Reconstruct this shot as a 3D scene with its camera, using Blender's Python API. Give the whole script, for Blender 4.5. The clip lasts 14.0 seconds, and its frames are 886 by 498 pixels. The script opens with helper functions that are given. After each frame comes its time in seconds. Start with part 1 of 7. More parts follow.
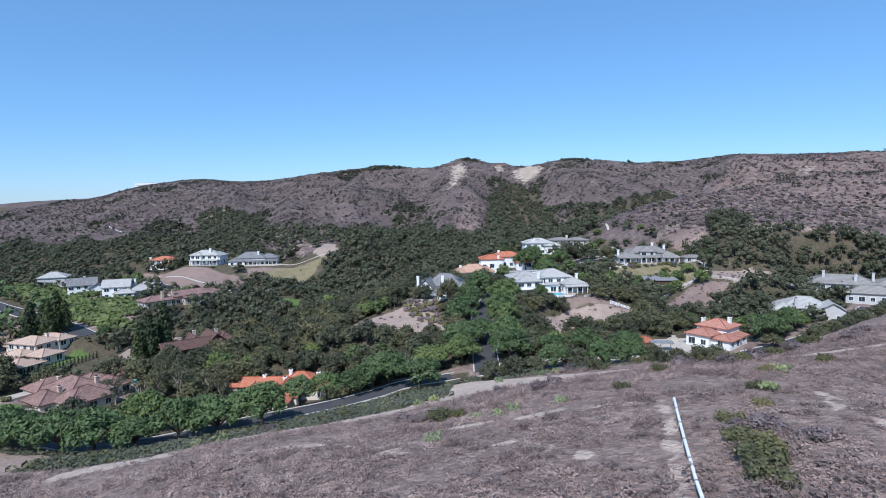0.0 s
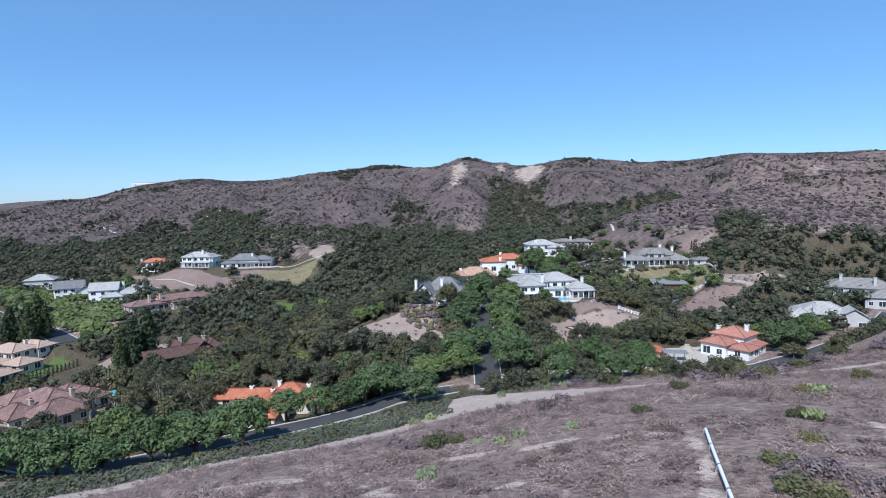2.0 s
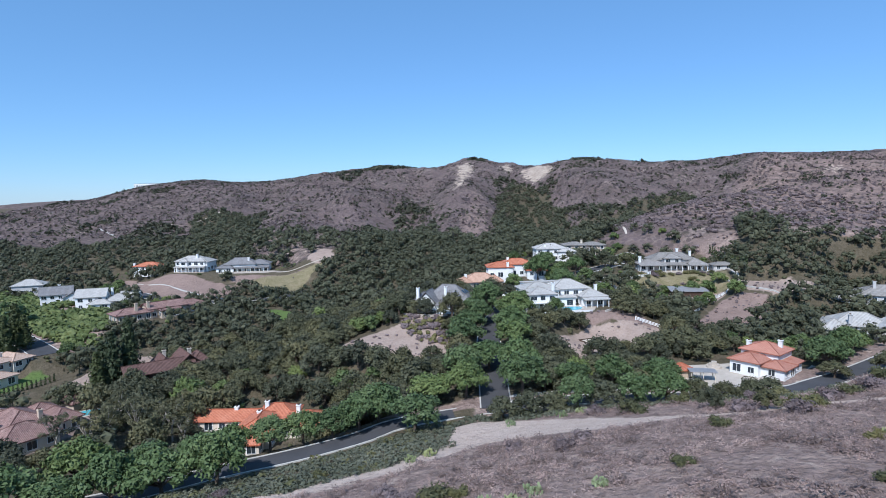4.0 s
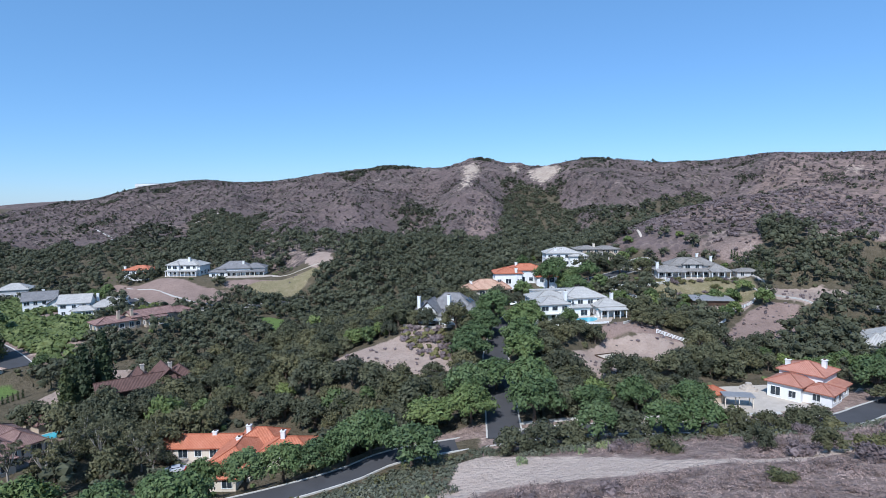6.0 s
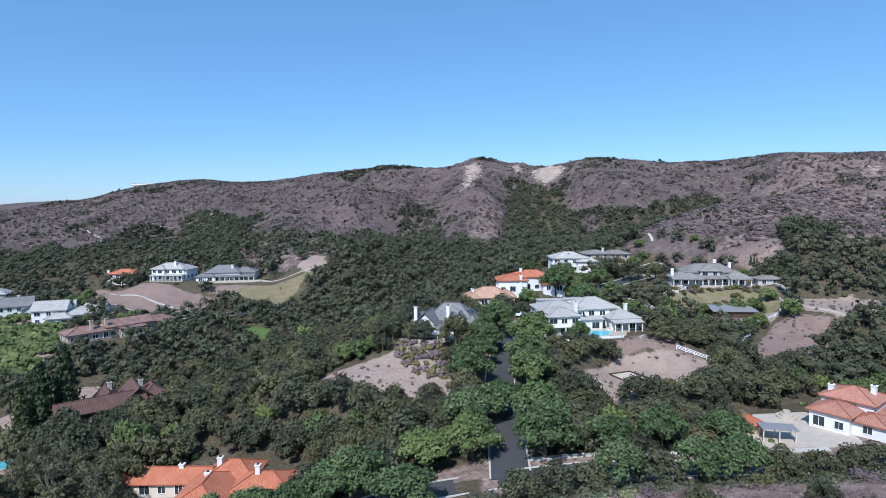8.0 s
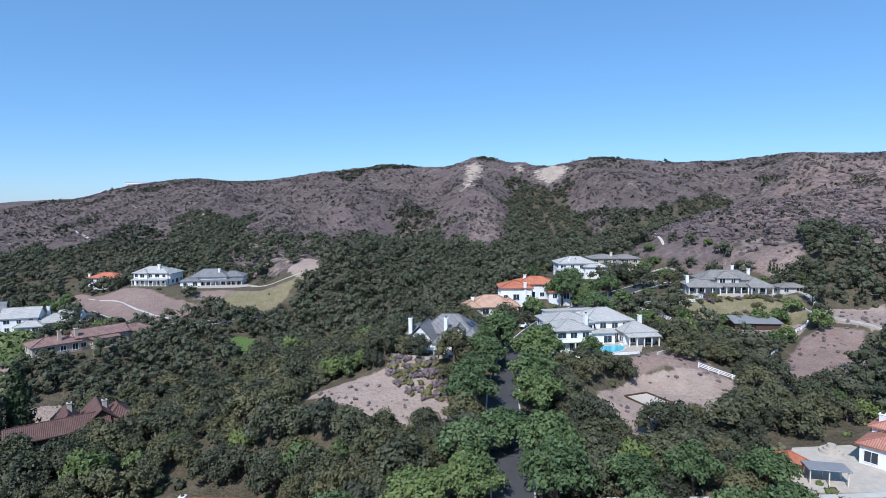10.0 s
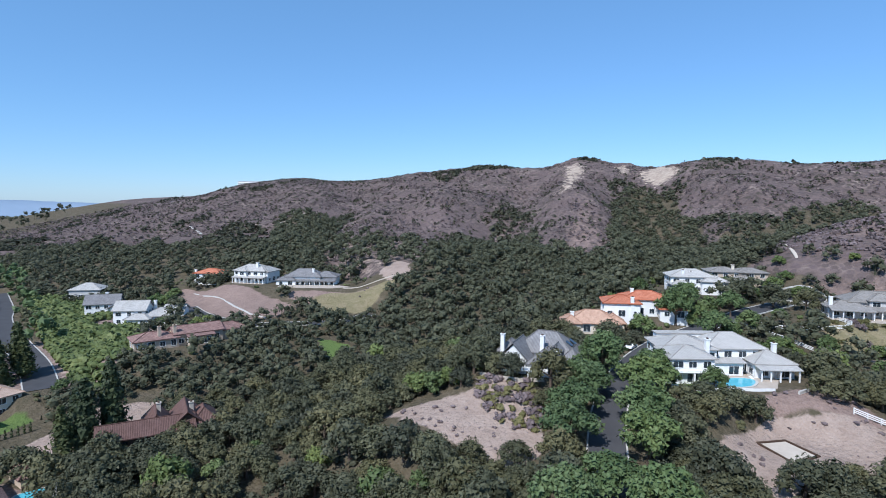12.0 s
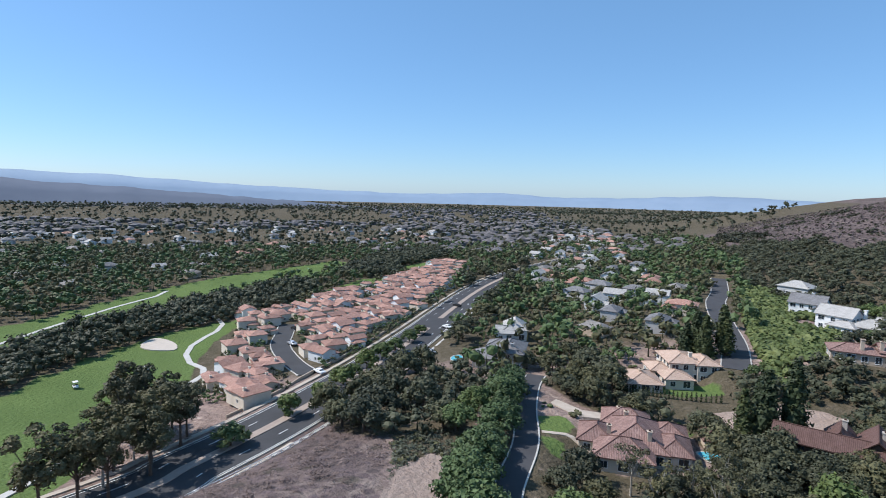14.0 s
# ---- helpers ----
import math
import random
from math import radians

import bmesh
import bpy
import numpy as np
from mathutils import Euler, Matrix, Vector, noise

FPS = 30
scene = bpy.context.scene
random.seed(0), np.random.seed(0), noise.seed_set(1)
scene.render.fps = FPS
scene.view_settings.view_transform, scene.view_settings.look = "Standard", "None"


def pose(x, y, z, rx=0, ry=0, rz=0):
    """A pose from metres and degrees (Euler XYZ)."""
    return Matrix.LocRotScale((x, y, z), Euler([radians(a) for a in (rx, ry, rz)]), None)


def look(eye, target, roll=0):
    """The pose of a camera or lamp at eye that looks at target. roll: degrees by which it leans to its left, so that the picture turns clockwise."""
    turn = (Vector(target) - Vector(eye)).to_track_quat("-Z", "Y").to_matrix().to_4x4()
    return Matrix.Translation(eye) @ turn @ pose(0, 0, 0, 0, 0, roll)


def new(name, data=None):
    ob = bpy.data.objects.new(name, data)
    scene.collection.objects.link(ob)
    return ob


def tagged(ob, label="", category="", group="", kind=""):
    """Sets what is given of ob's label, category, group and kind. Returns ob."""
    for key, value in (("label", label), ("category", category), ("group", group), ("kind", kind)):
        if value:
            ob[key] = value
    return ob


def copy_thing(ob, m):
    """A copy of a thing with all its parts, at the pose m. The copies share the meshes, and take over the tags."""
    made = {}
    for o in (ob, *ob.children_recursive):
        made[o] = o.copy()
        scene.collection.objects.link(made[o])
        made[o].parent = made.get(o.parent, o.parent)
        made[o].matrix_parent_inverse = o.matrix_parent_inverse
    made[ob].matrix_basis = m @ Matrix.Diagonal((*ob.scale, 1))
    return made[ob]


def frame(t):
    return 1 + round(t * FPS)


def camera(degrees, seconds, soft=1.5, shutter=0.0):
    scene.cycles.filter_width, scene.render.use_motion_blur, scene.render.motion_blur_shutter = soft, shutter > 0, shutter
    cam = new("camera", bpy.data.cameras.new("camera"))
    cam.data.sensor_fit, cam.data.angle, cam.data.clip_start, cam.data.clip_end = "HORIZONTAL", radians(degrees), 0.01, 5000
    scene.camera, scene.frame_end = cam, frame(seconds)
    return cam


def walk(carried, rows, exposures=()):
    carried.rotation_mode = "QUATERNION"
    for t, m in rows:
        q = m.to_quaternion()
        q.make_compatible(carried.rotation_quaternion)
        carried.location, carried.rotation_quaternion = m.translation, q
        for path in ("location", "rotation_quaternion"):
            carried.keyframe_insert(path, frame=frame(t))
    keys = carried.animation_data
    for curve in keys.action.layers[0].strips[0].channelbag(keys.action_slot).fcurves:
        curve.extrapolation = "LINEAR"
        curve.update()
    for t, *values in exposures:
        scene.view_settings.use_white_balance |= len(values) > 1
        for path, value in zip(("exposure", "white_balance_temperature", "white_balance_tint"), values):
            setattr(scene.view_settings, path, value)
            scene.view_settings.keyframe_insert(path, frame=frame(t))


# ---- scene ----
cam = camera(76.26, 14.0, 0.75, 0.08)
# seconds, x, y, z, heading, tilt, lean
PATH = [
    (0, -3.21, -41.00, 53.95, -1.37, -4.83, -0.79),
    (0.5, -3.06, -38.95, 53.73, -1.26, -4.83, -0.79),
    (1, -2.86, -36.75, 53.67, -1.21, -4.81, -0.76),
    (1.5, -2.60, -34.22, 53.75, -1.22, -4.81, -0.79),
    (2, -2.33, -31.32, 53.95, -1.26, -4.82, -0.79),
    (2.5, -2.08, -28.17, 54.19, -1.14, -4.82, -0.77),
    (3, -1.83, -24.92, 54.48, -1.01, -4.83, -0.82),
    (5.5, -0.50, -7.30, 54.79, -0.14, -4.72, -0.77),
    (6, -0.27, -3.67, 54.89, -0.05, -4.71, -0.75),
    (6.5, -0.00, 0.00, 55.00, 0.00, -4.69, -0.75),
    (7, 0.21, 3.63, 55.16, 0.08, -4.68, -0.68),
    (7.5, 0.35, 7.29, 55.31, 0.09, -4.67, -0.68),
    (8, 0.53, 10.91, 55.40, 0.13, -4.69, -0.60),
    (10.5, 1.39, 28.46, 55.99, 0.16, -4.69, -0.39),
    (11, 1.37, 31.94, 56.22, 0.02, -4.67, -0.32),
    (11.5, 1.06, 34.93, 56.51, 2.08, -4.63, -0.16),
    (12, 0.73, 37.07, 56.72, 9.87, -4.63, 0.35),
    (12.5, 0.82, 38.47, 56.67, 23.30, -4.70, 0.93),
    (13, 1.67, 39.73, 56.31, 42.69, -5.04, 1.31),
    (13.5, 2.54, 39.67, 56.13, 60.59, -5.36, 1.40),
    (14, 3.40, 39.24, 56.28, 75.28, -5.85, 1.38),
]
walk(cam, [(t, Matrix.Translation((x, y, z)) @ pose(0, 0, 0, 90 + tilt, 0, head) @ pose(0, 0, 0, 0, 0, lean)) for t, x, y, z, head, tilt, lean in PATH],
     [(0, 0.12, 5330, 11), (11, 0.12, 5330, 11), (12.5, 0.19, 5480, 11), (13, 0.23, 5600, 11), (14, 0.21, 5750, 11)])


# ---- sky and sun ----
SUN_SIDE, SUN_HIGH = 202.0, 48.0  # degrees clockwise from +y, and above the horizon
world = bpy.data.worlds.new("sky")
scene.world = world
world.use_nodes = True
wn = world.node_tree
wn.nodes.clear()
sky = wn.nodes.new("ShaderNodeTexSky")
sky.sky_type, sky.sun_disc = "NISHITA", False
sky.sun_elevation, sky.sun_rotation = radians(SUN_HIGH), radians(SUN_SIDE)
sky.altitude, sky.air_density, sky.dust_density, sky.ozone_density = 600, 1.0, 0.35, 6.0
back = wn.nodes.new("ShaderNodeBackground")
back.inputs["Strength"].default_value = 0.125
# thin even haze over the whole sky
haze = wn.nodes.new("ShaderNodeMix")
haze.data_type = "RGBA"
haze.inputs[0].default_value, haze.inputs[7].default_value = 0.35, (1.9, 3.65, 5.1, 1)
wn.links.new(sky.outputs[0], haze.inputs[6])
wn.links.new(haze.outputs[2], back.inputs[0])
wn.links.new(back.outputs[0], wn.nodes.new("ShaderNodeOutputWorld").inputs[0])
sun = new("sun", bpy.data.lights.new("sun", "SUN"))
sun.data.energy, sun.data.angle, sun.data.color = 4.7, radians(0.6), (1.0, 0.9, 0.77)
sun_from = Vector((math.sin(radians(SUN_SIDE)) * math.cos(radians(SUN_HIGH)), math.cos(radians(SUN_SIDE)) * math.cos(radians(SUN_HIGH)), math.sin(radians(SUN_HIGH))))
sun.matrix_world = look(sun_from * 300, (0, 0, 0))
scene.view_settings.exposure = 0.0

# ---- materials ----


def nodes_of(name, rough=0.8, metal=0.0):
    m = bpy.data.materials.new(name)
    m.use_nodes = True
    t = m.node_tree
    b = t.nodes["Principled BSDF"]
    b.inputs["Roughness"].default_value, b.inputs["Metallic"].default_value = rough, metal
    b.inputs["Specular IOR Level"].default_value = 0.25
    return m, t, b


def noise_at(t, scale, detail=4.0, rough=0.55, where="Object", warp=0.0):
    tc = t.nodes.new("ShaderNodeTexCoord") if where == "Object" else t.nodes.new("ShaderNodeNewGeometry")
    n = t.nodes.new("ShaderNodeTexNoise")
    n.inputs["Scale"].default_value, n.inputs["Detail"].default_value, n.inputs["Roughness"].default_value = scale, detail, rough
    n.inputs["Distortion"].default_value = warp
    t.links.new(tc.outputs["Object" if where == "Object" else "Position"], n.inputs["Vector"])
    return n.outputs["Fac"]


def ramp(t, fac, *stops):
    r = t.nodes.new("ShaderNodeValToRGB")
    while len(r.color_ramp.elements) < len(stops):
        r.color_ramp.elements.new(0.5)
    for e, (at, c) in zip(r.color_ramp.elements, stops):
        e.position, e.color = at, (*c, 1) if len(c) == 3 else c
    t.links.new(fac, r.inputs[0])
    return r.outputs[0]


def mix(t, fac, a, b, how="MIX"):
    m = t.nodes.new("ShaderNodeMix")
    m.data_type, m.blend_type = "RGBA", how
    for socket, v in ((m.inputs[0], fac), (m.inputs[6], a), (m.inputs[7], b)):
        if isinstance(v, bpy.types.NodeSocket):
            t.links.new(v, socket)
        else:
            socket.default_value = v if isinstance(v, float) else (*v, 1)
    return m.outputs[2]


def bump(t, b, fac, strength, dist):
    n = t.nodes.new("ShaderNodeBump")
    n.inputs["Strength"].default_value, n.inputs["Distance"].default_value = strength, dist
    t.links.new(fac, n.inputs["Height"])
    t.links.new(n.outputs[0], b.inputs["Normal"])


def plain(name, dark, light, scale=1.5, rough=0.8, metal=0.0, grain=12.0, relief=0.02, vary=0.0, where="Object"):
    """A surface of two close colours, in patches and in grain, with a little relief; vary: from object to object."""
    m, t, b = nodes_of(name, rough, metal)
    big, fine = noise_at(t, scale, 4, where=where), noise_at(t, grain, 5, where=where)
    c = mix(t, 0.45, ramp(t, big, (0.3, dark), (0.7, light)), ramp(t, fine, (0.3, dark), (0.7, light)))
    if vary:
        o = t.nodes.new("ShaderNodeObjectInfo")
        c = mix(t, 1.0, c, ramp(t, o.outputs["Random"], (0, (1 - vary,) * 3), (1, (1 + vary * 0.4,) * 3)), "MULTIPLY")
    t.links.new(c, b.inputs["Base Color"])
    bump(t, b, fine, 0.4, relief)
    return m


def tiles(name, dark, mid, light, pitch=0.32, course=0.38, vary=0.15):
    """Roof tiles in rows: barrels across the slope, courses up it, each patch of its own tone."""
    m, t, b = nodes_of(name, 0.75)
    tc = t.nodes.new("ShaderNodeTexCoord")
    w = t.nodes.new("ShaderNodeTexWave")
    w.wave_type, w.bands_direction, w.wave_profile = "BANDS", "X", "SIN"
    w.inputs["Scale"].default_value, w.inputs["Distortion"].default_value = 0.31 / pitch, 0.3
    t.links.new(tc.outputs["UV"], w.inputs["Vector"])
    w2 = t.nodes.new("ShaderNodeTexWave")
    w2.wave_type, w2.bands_direction, w2.wave_profile = "BANDS", "Y", "SAW"
    w2.inputs["Scale"].default_value, w2.inputs["Distortion"].default_value = 0.16 / course, 0.3
    t.links.new(tc.outputs["UV"], w2.inputs["Vector"])
    v = t.nodes.new("ShaderNodeTexVoronoi")
    v.inputs["Scale"].default_value = 2.2
    t.links.new(tc.outputs["UV"], v.inputs["Vector"])
    tone = ramp(t, v.outputs["Color"], (0.15, dark), (0.5, mid), (0.9, light))
    c = mix(t, 0.5, tone, ramp(t, noise_at(t, 0.5, 5), (0.3, dark), (0.55, mid), (0.75, light)))
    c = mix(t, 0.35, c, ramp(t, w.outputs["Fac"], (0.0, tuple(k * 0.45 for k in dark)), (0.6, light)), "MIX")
    o = t.nodes.new("ShaderNodeObjectInfo")
    c = mix(t, 1.0, c, ramp(t, o.outputs["Random"], (0, (1 - vary,) * 3), (1, (1.0,) * 3)), "MULTIPLY")
    t.links.new(c, b.inputs["Base Color"])
    add = t.nodes.new("ShaderNodeMath")
    add.operation = "ADD"
    t.links.new(w.outputs["Fac"], add.inputs[0])
    t.links.new(w2.outputs["Fac"], add.inputs[1])
    bump(t, b, add.outputs[0], 0.7, 0.08)
    return m


def leaves(name, dark, mid, light, vary=0.35):
    """Foliage: each leaf clump of its own tone, each tree of its own too; a little light passes through."""
    m, t, b = nodes_of(name, 0.6)
    g = t.nodes.new("ShaderNodeNewGeometry")
    o = t.nodes.new("ShaderNodeObjectInfo")
    c = ramp(t, g.outputs["Random Per Island"], (0.0, dark), (0.55, mid), (1.0, light))
    c = mix(t, 0.55, c, ramp(t, noise_at(t, 0.11, 3, where="World"), (0.36, dark), (0.5, mid), (0.66, light)))
    if vary:
        c = mix(t, 1.0, c, ramp(t, o.outputs["Random"], (0, (1 - vary, 1 - vary * 0.9, 1 - vary * 0.7)), (0.5, (0.95, 0.97, 0.95)), (0.8, (1.12, 1.08, 0.95)), (1, (1.3, 1.2, 1.0))), "MULTIPLY")
    t.links.new(c, b.inputs["Base Color"])
    b.inputs["Specular IOR Level"].default_value = 0.2
    return m


M_OAK = leaves("oak_leaves", (0.05, 0.053, 0.03), (0.084, 0.087, 0.049), (0.136, 0.134, 0.078))
M_STREET_TREE = leaves("street_tree_leaves", (0.05, 0.074, 0.028), (0.09, 0.13, 0.05), (0.148, 0.19, 0.08), 0.2)
M_LIGHT_TREE = leaves("light_leaves", (0.062, 0.088, 0.03), (0.108, 0.145, 0.05), (0.175, 0.21, 0.08), 0.25)
M_PINE = leaves("conifer_needles", (0.025, 0.035, 0.016), (0.045, 0.06, 0.026), (0.075, 0.09, 0.04), 0.25)
M_OLIVE = leaves("sparse_leaves", (0.06, 0.06, 0.032), (0.1, 0.098, 0.052), (0.15, 0.14, 0.08), 0.2)
# mauve-brown brush, its blue raised a little to colour in hill haze
M_SCRUB = leaves("scrub_leaves", (0.085, 0.066, 0.064), (0.155, 0.12, 0.119), (0.24, 0.192, 0.188), 0.0)
M_CHAPARRAL = leaves("chaparral_leaves", (0.034, 0.038, 0.022), (0.06, 0.063, 0.038), (0.095, 0.092, 0.06), 0.0)
M_COVER = leaves("ground_cover_leaves", (0.07, 0.077, 0.05), (0.115, 0.122, 0.082), (0.17, 0.175, 0.125), 0.0)
M_GREENBUSH = leaves("green_bush_leaves", (0.055, 0.075, 0.025), (0.1, 0.128, 0.045), (0.17, 0.19, 0.075), 0.3)
M_OLIVEBUSH = leaves("olive_bush_leaves", (0.06, 0.064, 0.028), (0.105, 0.105, 0.048), (0.17, 0.158, 0.08), 0.25)
M_DRY = leaves("dry_brush", (0.2, 0.142, 0.12), (0.325, 0.234, 0.202), (0.485, 0.37, 0.318), 0.0)
M_DARKBRUSH = leaves("dark_dry_brush", (0.1, 0.072, 0.062), (0.175, 0.128, 0.11), (0.26, 0.197, 0.172), 0.0)
M_CACTUS = leaves("cactus_pads", (0.12, 0.15, 0.07), (0.2, 0.24, 0.12), (0.32, 0.35, 0.2), 0.2)
M_BARK = plain("bark", (0.07, 0.05, 0.037), (0.16, 0.125, 0.095), 3, 0.9)
M_PALE_BARK = plain("pale_bark", (0.3, 0.26, 0.21), (0.5, 0.46, 0.4), 2, 0.85)
M_ASPHALT = plain("asphalt", (0.052, 0.052, 0.056), (0.08, 0.08, 0.085), 0.25, 0.9, 0, 9, 0.01, where="World")
M_BLVD = plain("worn_asphalt", (0.05, 0.05, 0.052), (0.075, 0.075, 0.078), 0.2, 0.9, 0, 8, 0.01, where="World")
M_CONCRETE = plain("concrete", (0.42, 0.4, 0.36), (0.58, 0.56, 0.52), 0.5, 0.85, 0, 6, 0.01, where="World")
M_PAVER = plain("pale_paving", (0.38, 0.32, 0.26), (0.52, 0.45, 0.37), 0.6, 0.85, 0, 5, 0.02, where="World")
M_WHITE = plain("white_render", (0.7, 0.7, 0.68), (0.82, 0.82, 0.8), 0.6, 0.8, 0, 8, 0.01)
M_CREAM = plain("cream_render", (0.6, 0.53, 0.43), (0.72, 0.65, 0.54), 0.6, 0.8, 0, 8, 0.01)
M_TAN = plain("tan_render", (0.42, 0.34, 0.26), (0.55, 0.45, 0.35), 0.6, 0.8, 0, 8, 0.01)
M_GREYWALL = plain("grey_render", (0.42, 0.41, 0.4), (0.55, 0.54, 0.52), 0.6, 0.8, 0, 8, 0.01)
M_DARKWOOD = plain("dark_timber", (0.05, 0.032, 0.022), (0.11, 0.07, 0.05), 1.2, 0.8, 0, 10, 0.02)
M_PAINT = plain("white_paint", (0.74, 0.74, 0.72), (0.84, 0.84, 0.82), 2, 0.6, 0, 10, 0.004)
M_METAL = plain("metal_roofing", (0.26, 0.25, 0.25), (0.36, 0.35, 0.34), 0.8, 0.5, 0.3, 6, 0.01)
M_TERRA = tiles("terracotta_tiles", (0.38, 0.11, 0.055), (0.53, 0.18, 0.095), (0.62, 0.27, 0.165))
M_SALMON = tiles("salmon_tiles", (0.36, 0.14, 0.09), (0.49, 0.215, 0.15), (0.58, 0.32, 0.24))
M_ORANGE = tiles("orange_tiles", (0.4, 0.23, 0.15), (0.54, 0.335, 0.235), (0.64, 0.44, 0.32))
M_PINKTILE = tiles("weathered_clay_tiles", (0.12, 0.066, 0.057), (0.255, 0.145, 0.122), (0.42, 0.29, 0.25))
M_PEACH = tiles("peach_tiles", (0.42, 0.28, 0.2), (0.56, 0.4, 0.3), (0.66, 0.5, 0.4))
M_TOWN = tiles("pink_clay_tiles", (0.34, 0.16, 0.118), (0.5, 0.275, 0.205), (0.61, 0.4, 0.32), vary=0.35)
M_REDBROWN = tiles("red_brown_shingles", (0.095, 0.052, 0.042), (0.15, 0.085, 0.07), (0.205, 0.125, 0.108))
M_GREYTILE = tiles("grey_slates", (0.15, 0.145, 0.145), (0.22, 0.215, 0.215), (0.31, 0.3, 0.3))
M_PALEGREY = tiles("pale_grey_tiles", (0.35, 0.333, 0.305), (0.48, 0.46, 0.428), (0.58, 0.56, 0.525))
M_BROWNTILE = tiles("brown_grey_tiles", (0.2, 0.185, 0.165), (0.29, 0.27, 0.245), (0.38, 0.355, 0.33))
M_WATER = plain("pool_water", (0.1, 0.42, 0.52), (0.16, 0.52, 0.62), 0.5, 0.08, 0, 3, 0.02)
M_TRAIL = plain("trail_dirt", (0.3, 0.24, 0.2), (0.42, 0.345, 0.29), 0.5, 0.95, 0, 6, 0.03, where="World")
M_SAND = plain("pale_sand", (0.46, 0.4, 0.33), (0.58, 0.51, 0.43), 0.5, 0.95, 0, 6, 0.03, where="World")
M_STONE = plain("garden_stone", (0.38, 0.33, 0.27), (0.55, 0.49, 0.42), 1.0, 0.9, 0, 6, 0.05)
M_RED = plain("red_car_paint", (0.45, 0.02, 0.015), (0.5, 0.03, 0.02), 1, 0.25, 0.2)
M_SILVER = plain("silver_car_paint", (0.55, 0.56, 0.58), (0.62, 0.63, 0.65), 1, 0.25, 0.3)
M_RUBBER = plain("tyre_rubber", (0.015, 0.015, 0.015), (0.03, 0.03, 0.03), 4, 0.9)
M_GLASS, _t, _b = nodes_of("window_glass", 0.06)
_b.inputs["Base Color"].default_value, _b.inputs["Specular IOR Level"].default_value = (0.03, 0.04, 0.05, 1), 0.6


def earth():
    """The ground sheet: dry slopes, bare dirt, mown grass, leaf litter, mixed by the zones stored on it."""
    m, t, b = nodes_of("ground_cover", 0.95)
    b.inputs["Specular IOR Level"].default_value = 0.1
    big, mid, fine = noise_at(t, 0.035, 5, 0.6, "World"), noise_at(t, 0.28, 6, 0.65, "World", 0.6), noise_at(t, 2.2, 5, 0.7, "World")
    dry = mix(t, 0.5, ramp(t, mid, (0.32, (0.17, 0.122, 0.102)), (0.5, (0.28, 0.205, 0.172)), (0.7, (0.52, 0.405, 0.33))), ramp(t, big, (0.3, (0.2, 0.146, 0.124)), (0.7, (0.34, 0.256, 0.218))))
    dry = mix(t, 0.5, dry, ramp(t, fine, (0.3, (0.15, 0.11, 0.09)), (0.7, (0.43, 0.335, 0.275))))
    warp = t.nodes.new("ShaderNodeTexVoronoi")
    warp.inputs["Scale"].default_value = 0.95
    lay = t.nodes.new("ShaderNodeVectorMath")
    lay.operation = "MULTIPLY_ADD"
    jit = t.nodes.new("ShaderNodeTexNoise")
    jit.inputs["Scale"].default_value, jit.inputs["Detail"].default_value = 1.6, 4
    where = t.nodes.new("ShaderNodeNewGeometry")
    t.links.new(where.outputs["Position"], jit.inputs["Vector"])
    t.links.new(jit.outputs["Color"], lay.inputs[0])
    lay.inputs[1].default_value = (1.1, 1.1, 1.1)
    t.links.new(where.outputs["Position"], lay.inputs[2])
    t.links.new(lay.outputs[0], warp.inputs["Vector"])
    clump = warp.outputs["Distance"]
    dry = mix(t, 0.55, dry, mix(t, ramp(t, mid, (0.5, (0, 0, 0)), (0.62, (1, 1, 1))), ramp(t, clump, (0.1, (0.34, 0.255, 0.225)), (0.45, (0.25, 0.185, 0.162)), (0.75, (0.16, 0.116, 0.1))), ramp(t, clump, (0.15, (0.3, 0.224, 0.19)), (0.5, (0.38, 0.286, 0.235)), (0.8, (0.53, 0.42, 0.345)))))
    scrub = mix(t, 0.55, ramp(t, mid, (0.3, (0.06, 0.05, 0.043)), (0.5, (0.125, 0.096, 0.087)), (0.68, (0.29, 0.235, 0.205))), ramp(t, big, (0.35, (0.065, 0.056, 0.046)), (0.65, (0.15, 0.112, 0.102))))
    scrub = mix(t, 0.5, scrub, ramp(t, fine, (0.3, (0.06, 0.05, 0.042)), (0.7, (0.2, 0.16, 0.138))))
    spot = t.nodes.new("ShaderNodeTexVoronoi")
    spot.inputs["Scale"].default_value = 0.42
    t.links.new(lay.outputs[0], spot.inputs["Vector"])
    wide = t.nodes.new("ShaderNodeTexVoronoi")
    wide.inputs["Scale"].default_value = 0.17
    t.links.new(lay.outputs[0], wide.inputs["Vector"])
    # mauve shrub tones, with extra blue that puts haze into the colour
    shrub = mix(t, 0.6, ramp(t, spot.outputs["Color"], (0.15, (0.045, 0.042, 0.034)), (0.5, (0.115, 0.087, 0.088)), (0.8, (0.19, 0.147, 0.148))), ramp(t, noise_at(t, 0.016, 5, 0.62, "World", 0.8), (0.4, (0.05, 0.045, 0.038)), (0.58, (0.17, 0.127, 0.127))))
    soil = ramp(t, noise_at(t, 0.05, 5, 0.65, "World", 0.5), (0.38, (0.13, 0.096, 0.09)), (0.56, (0.2, 0.152, 0.138)), (0.72, (0.38, 0.31, 0.26)))
    hills = mix(t, ramp(t, spot.outputs["Distance"], (0.42, (0, 0, 0)), (0.62, (1, 1, 1))), shrub, soil)
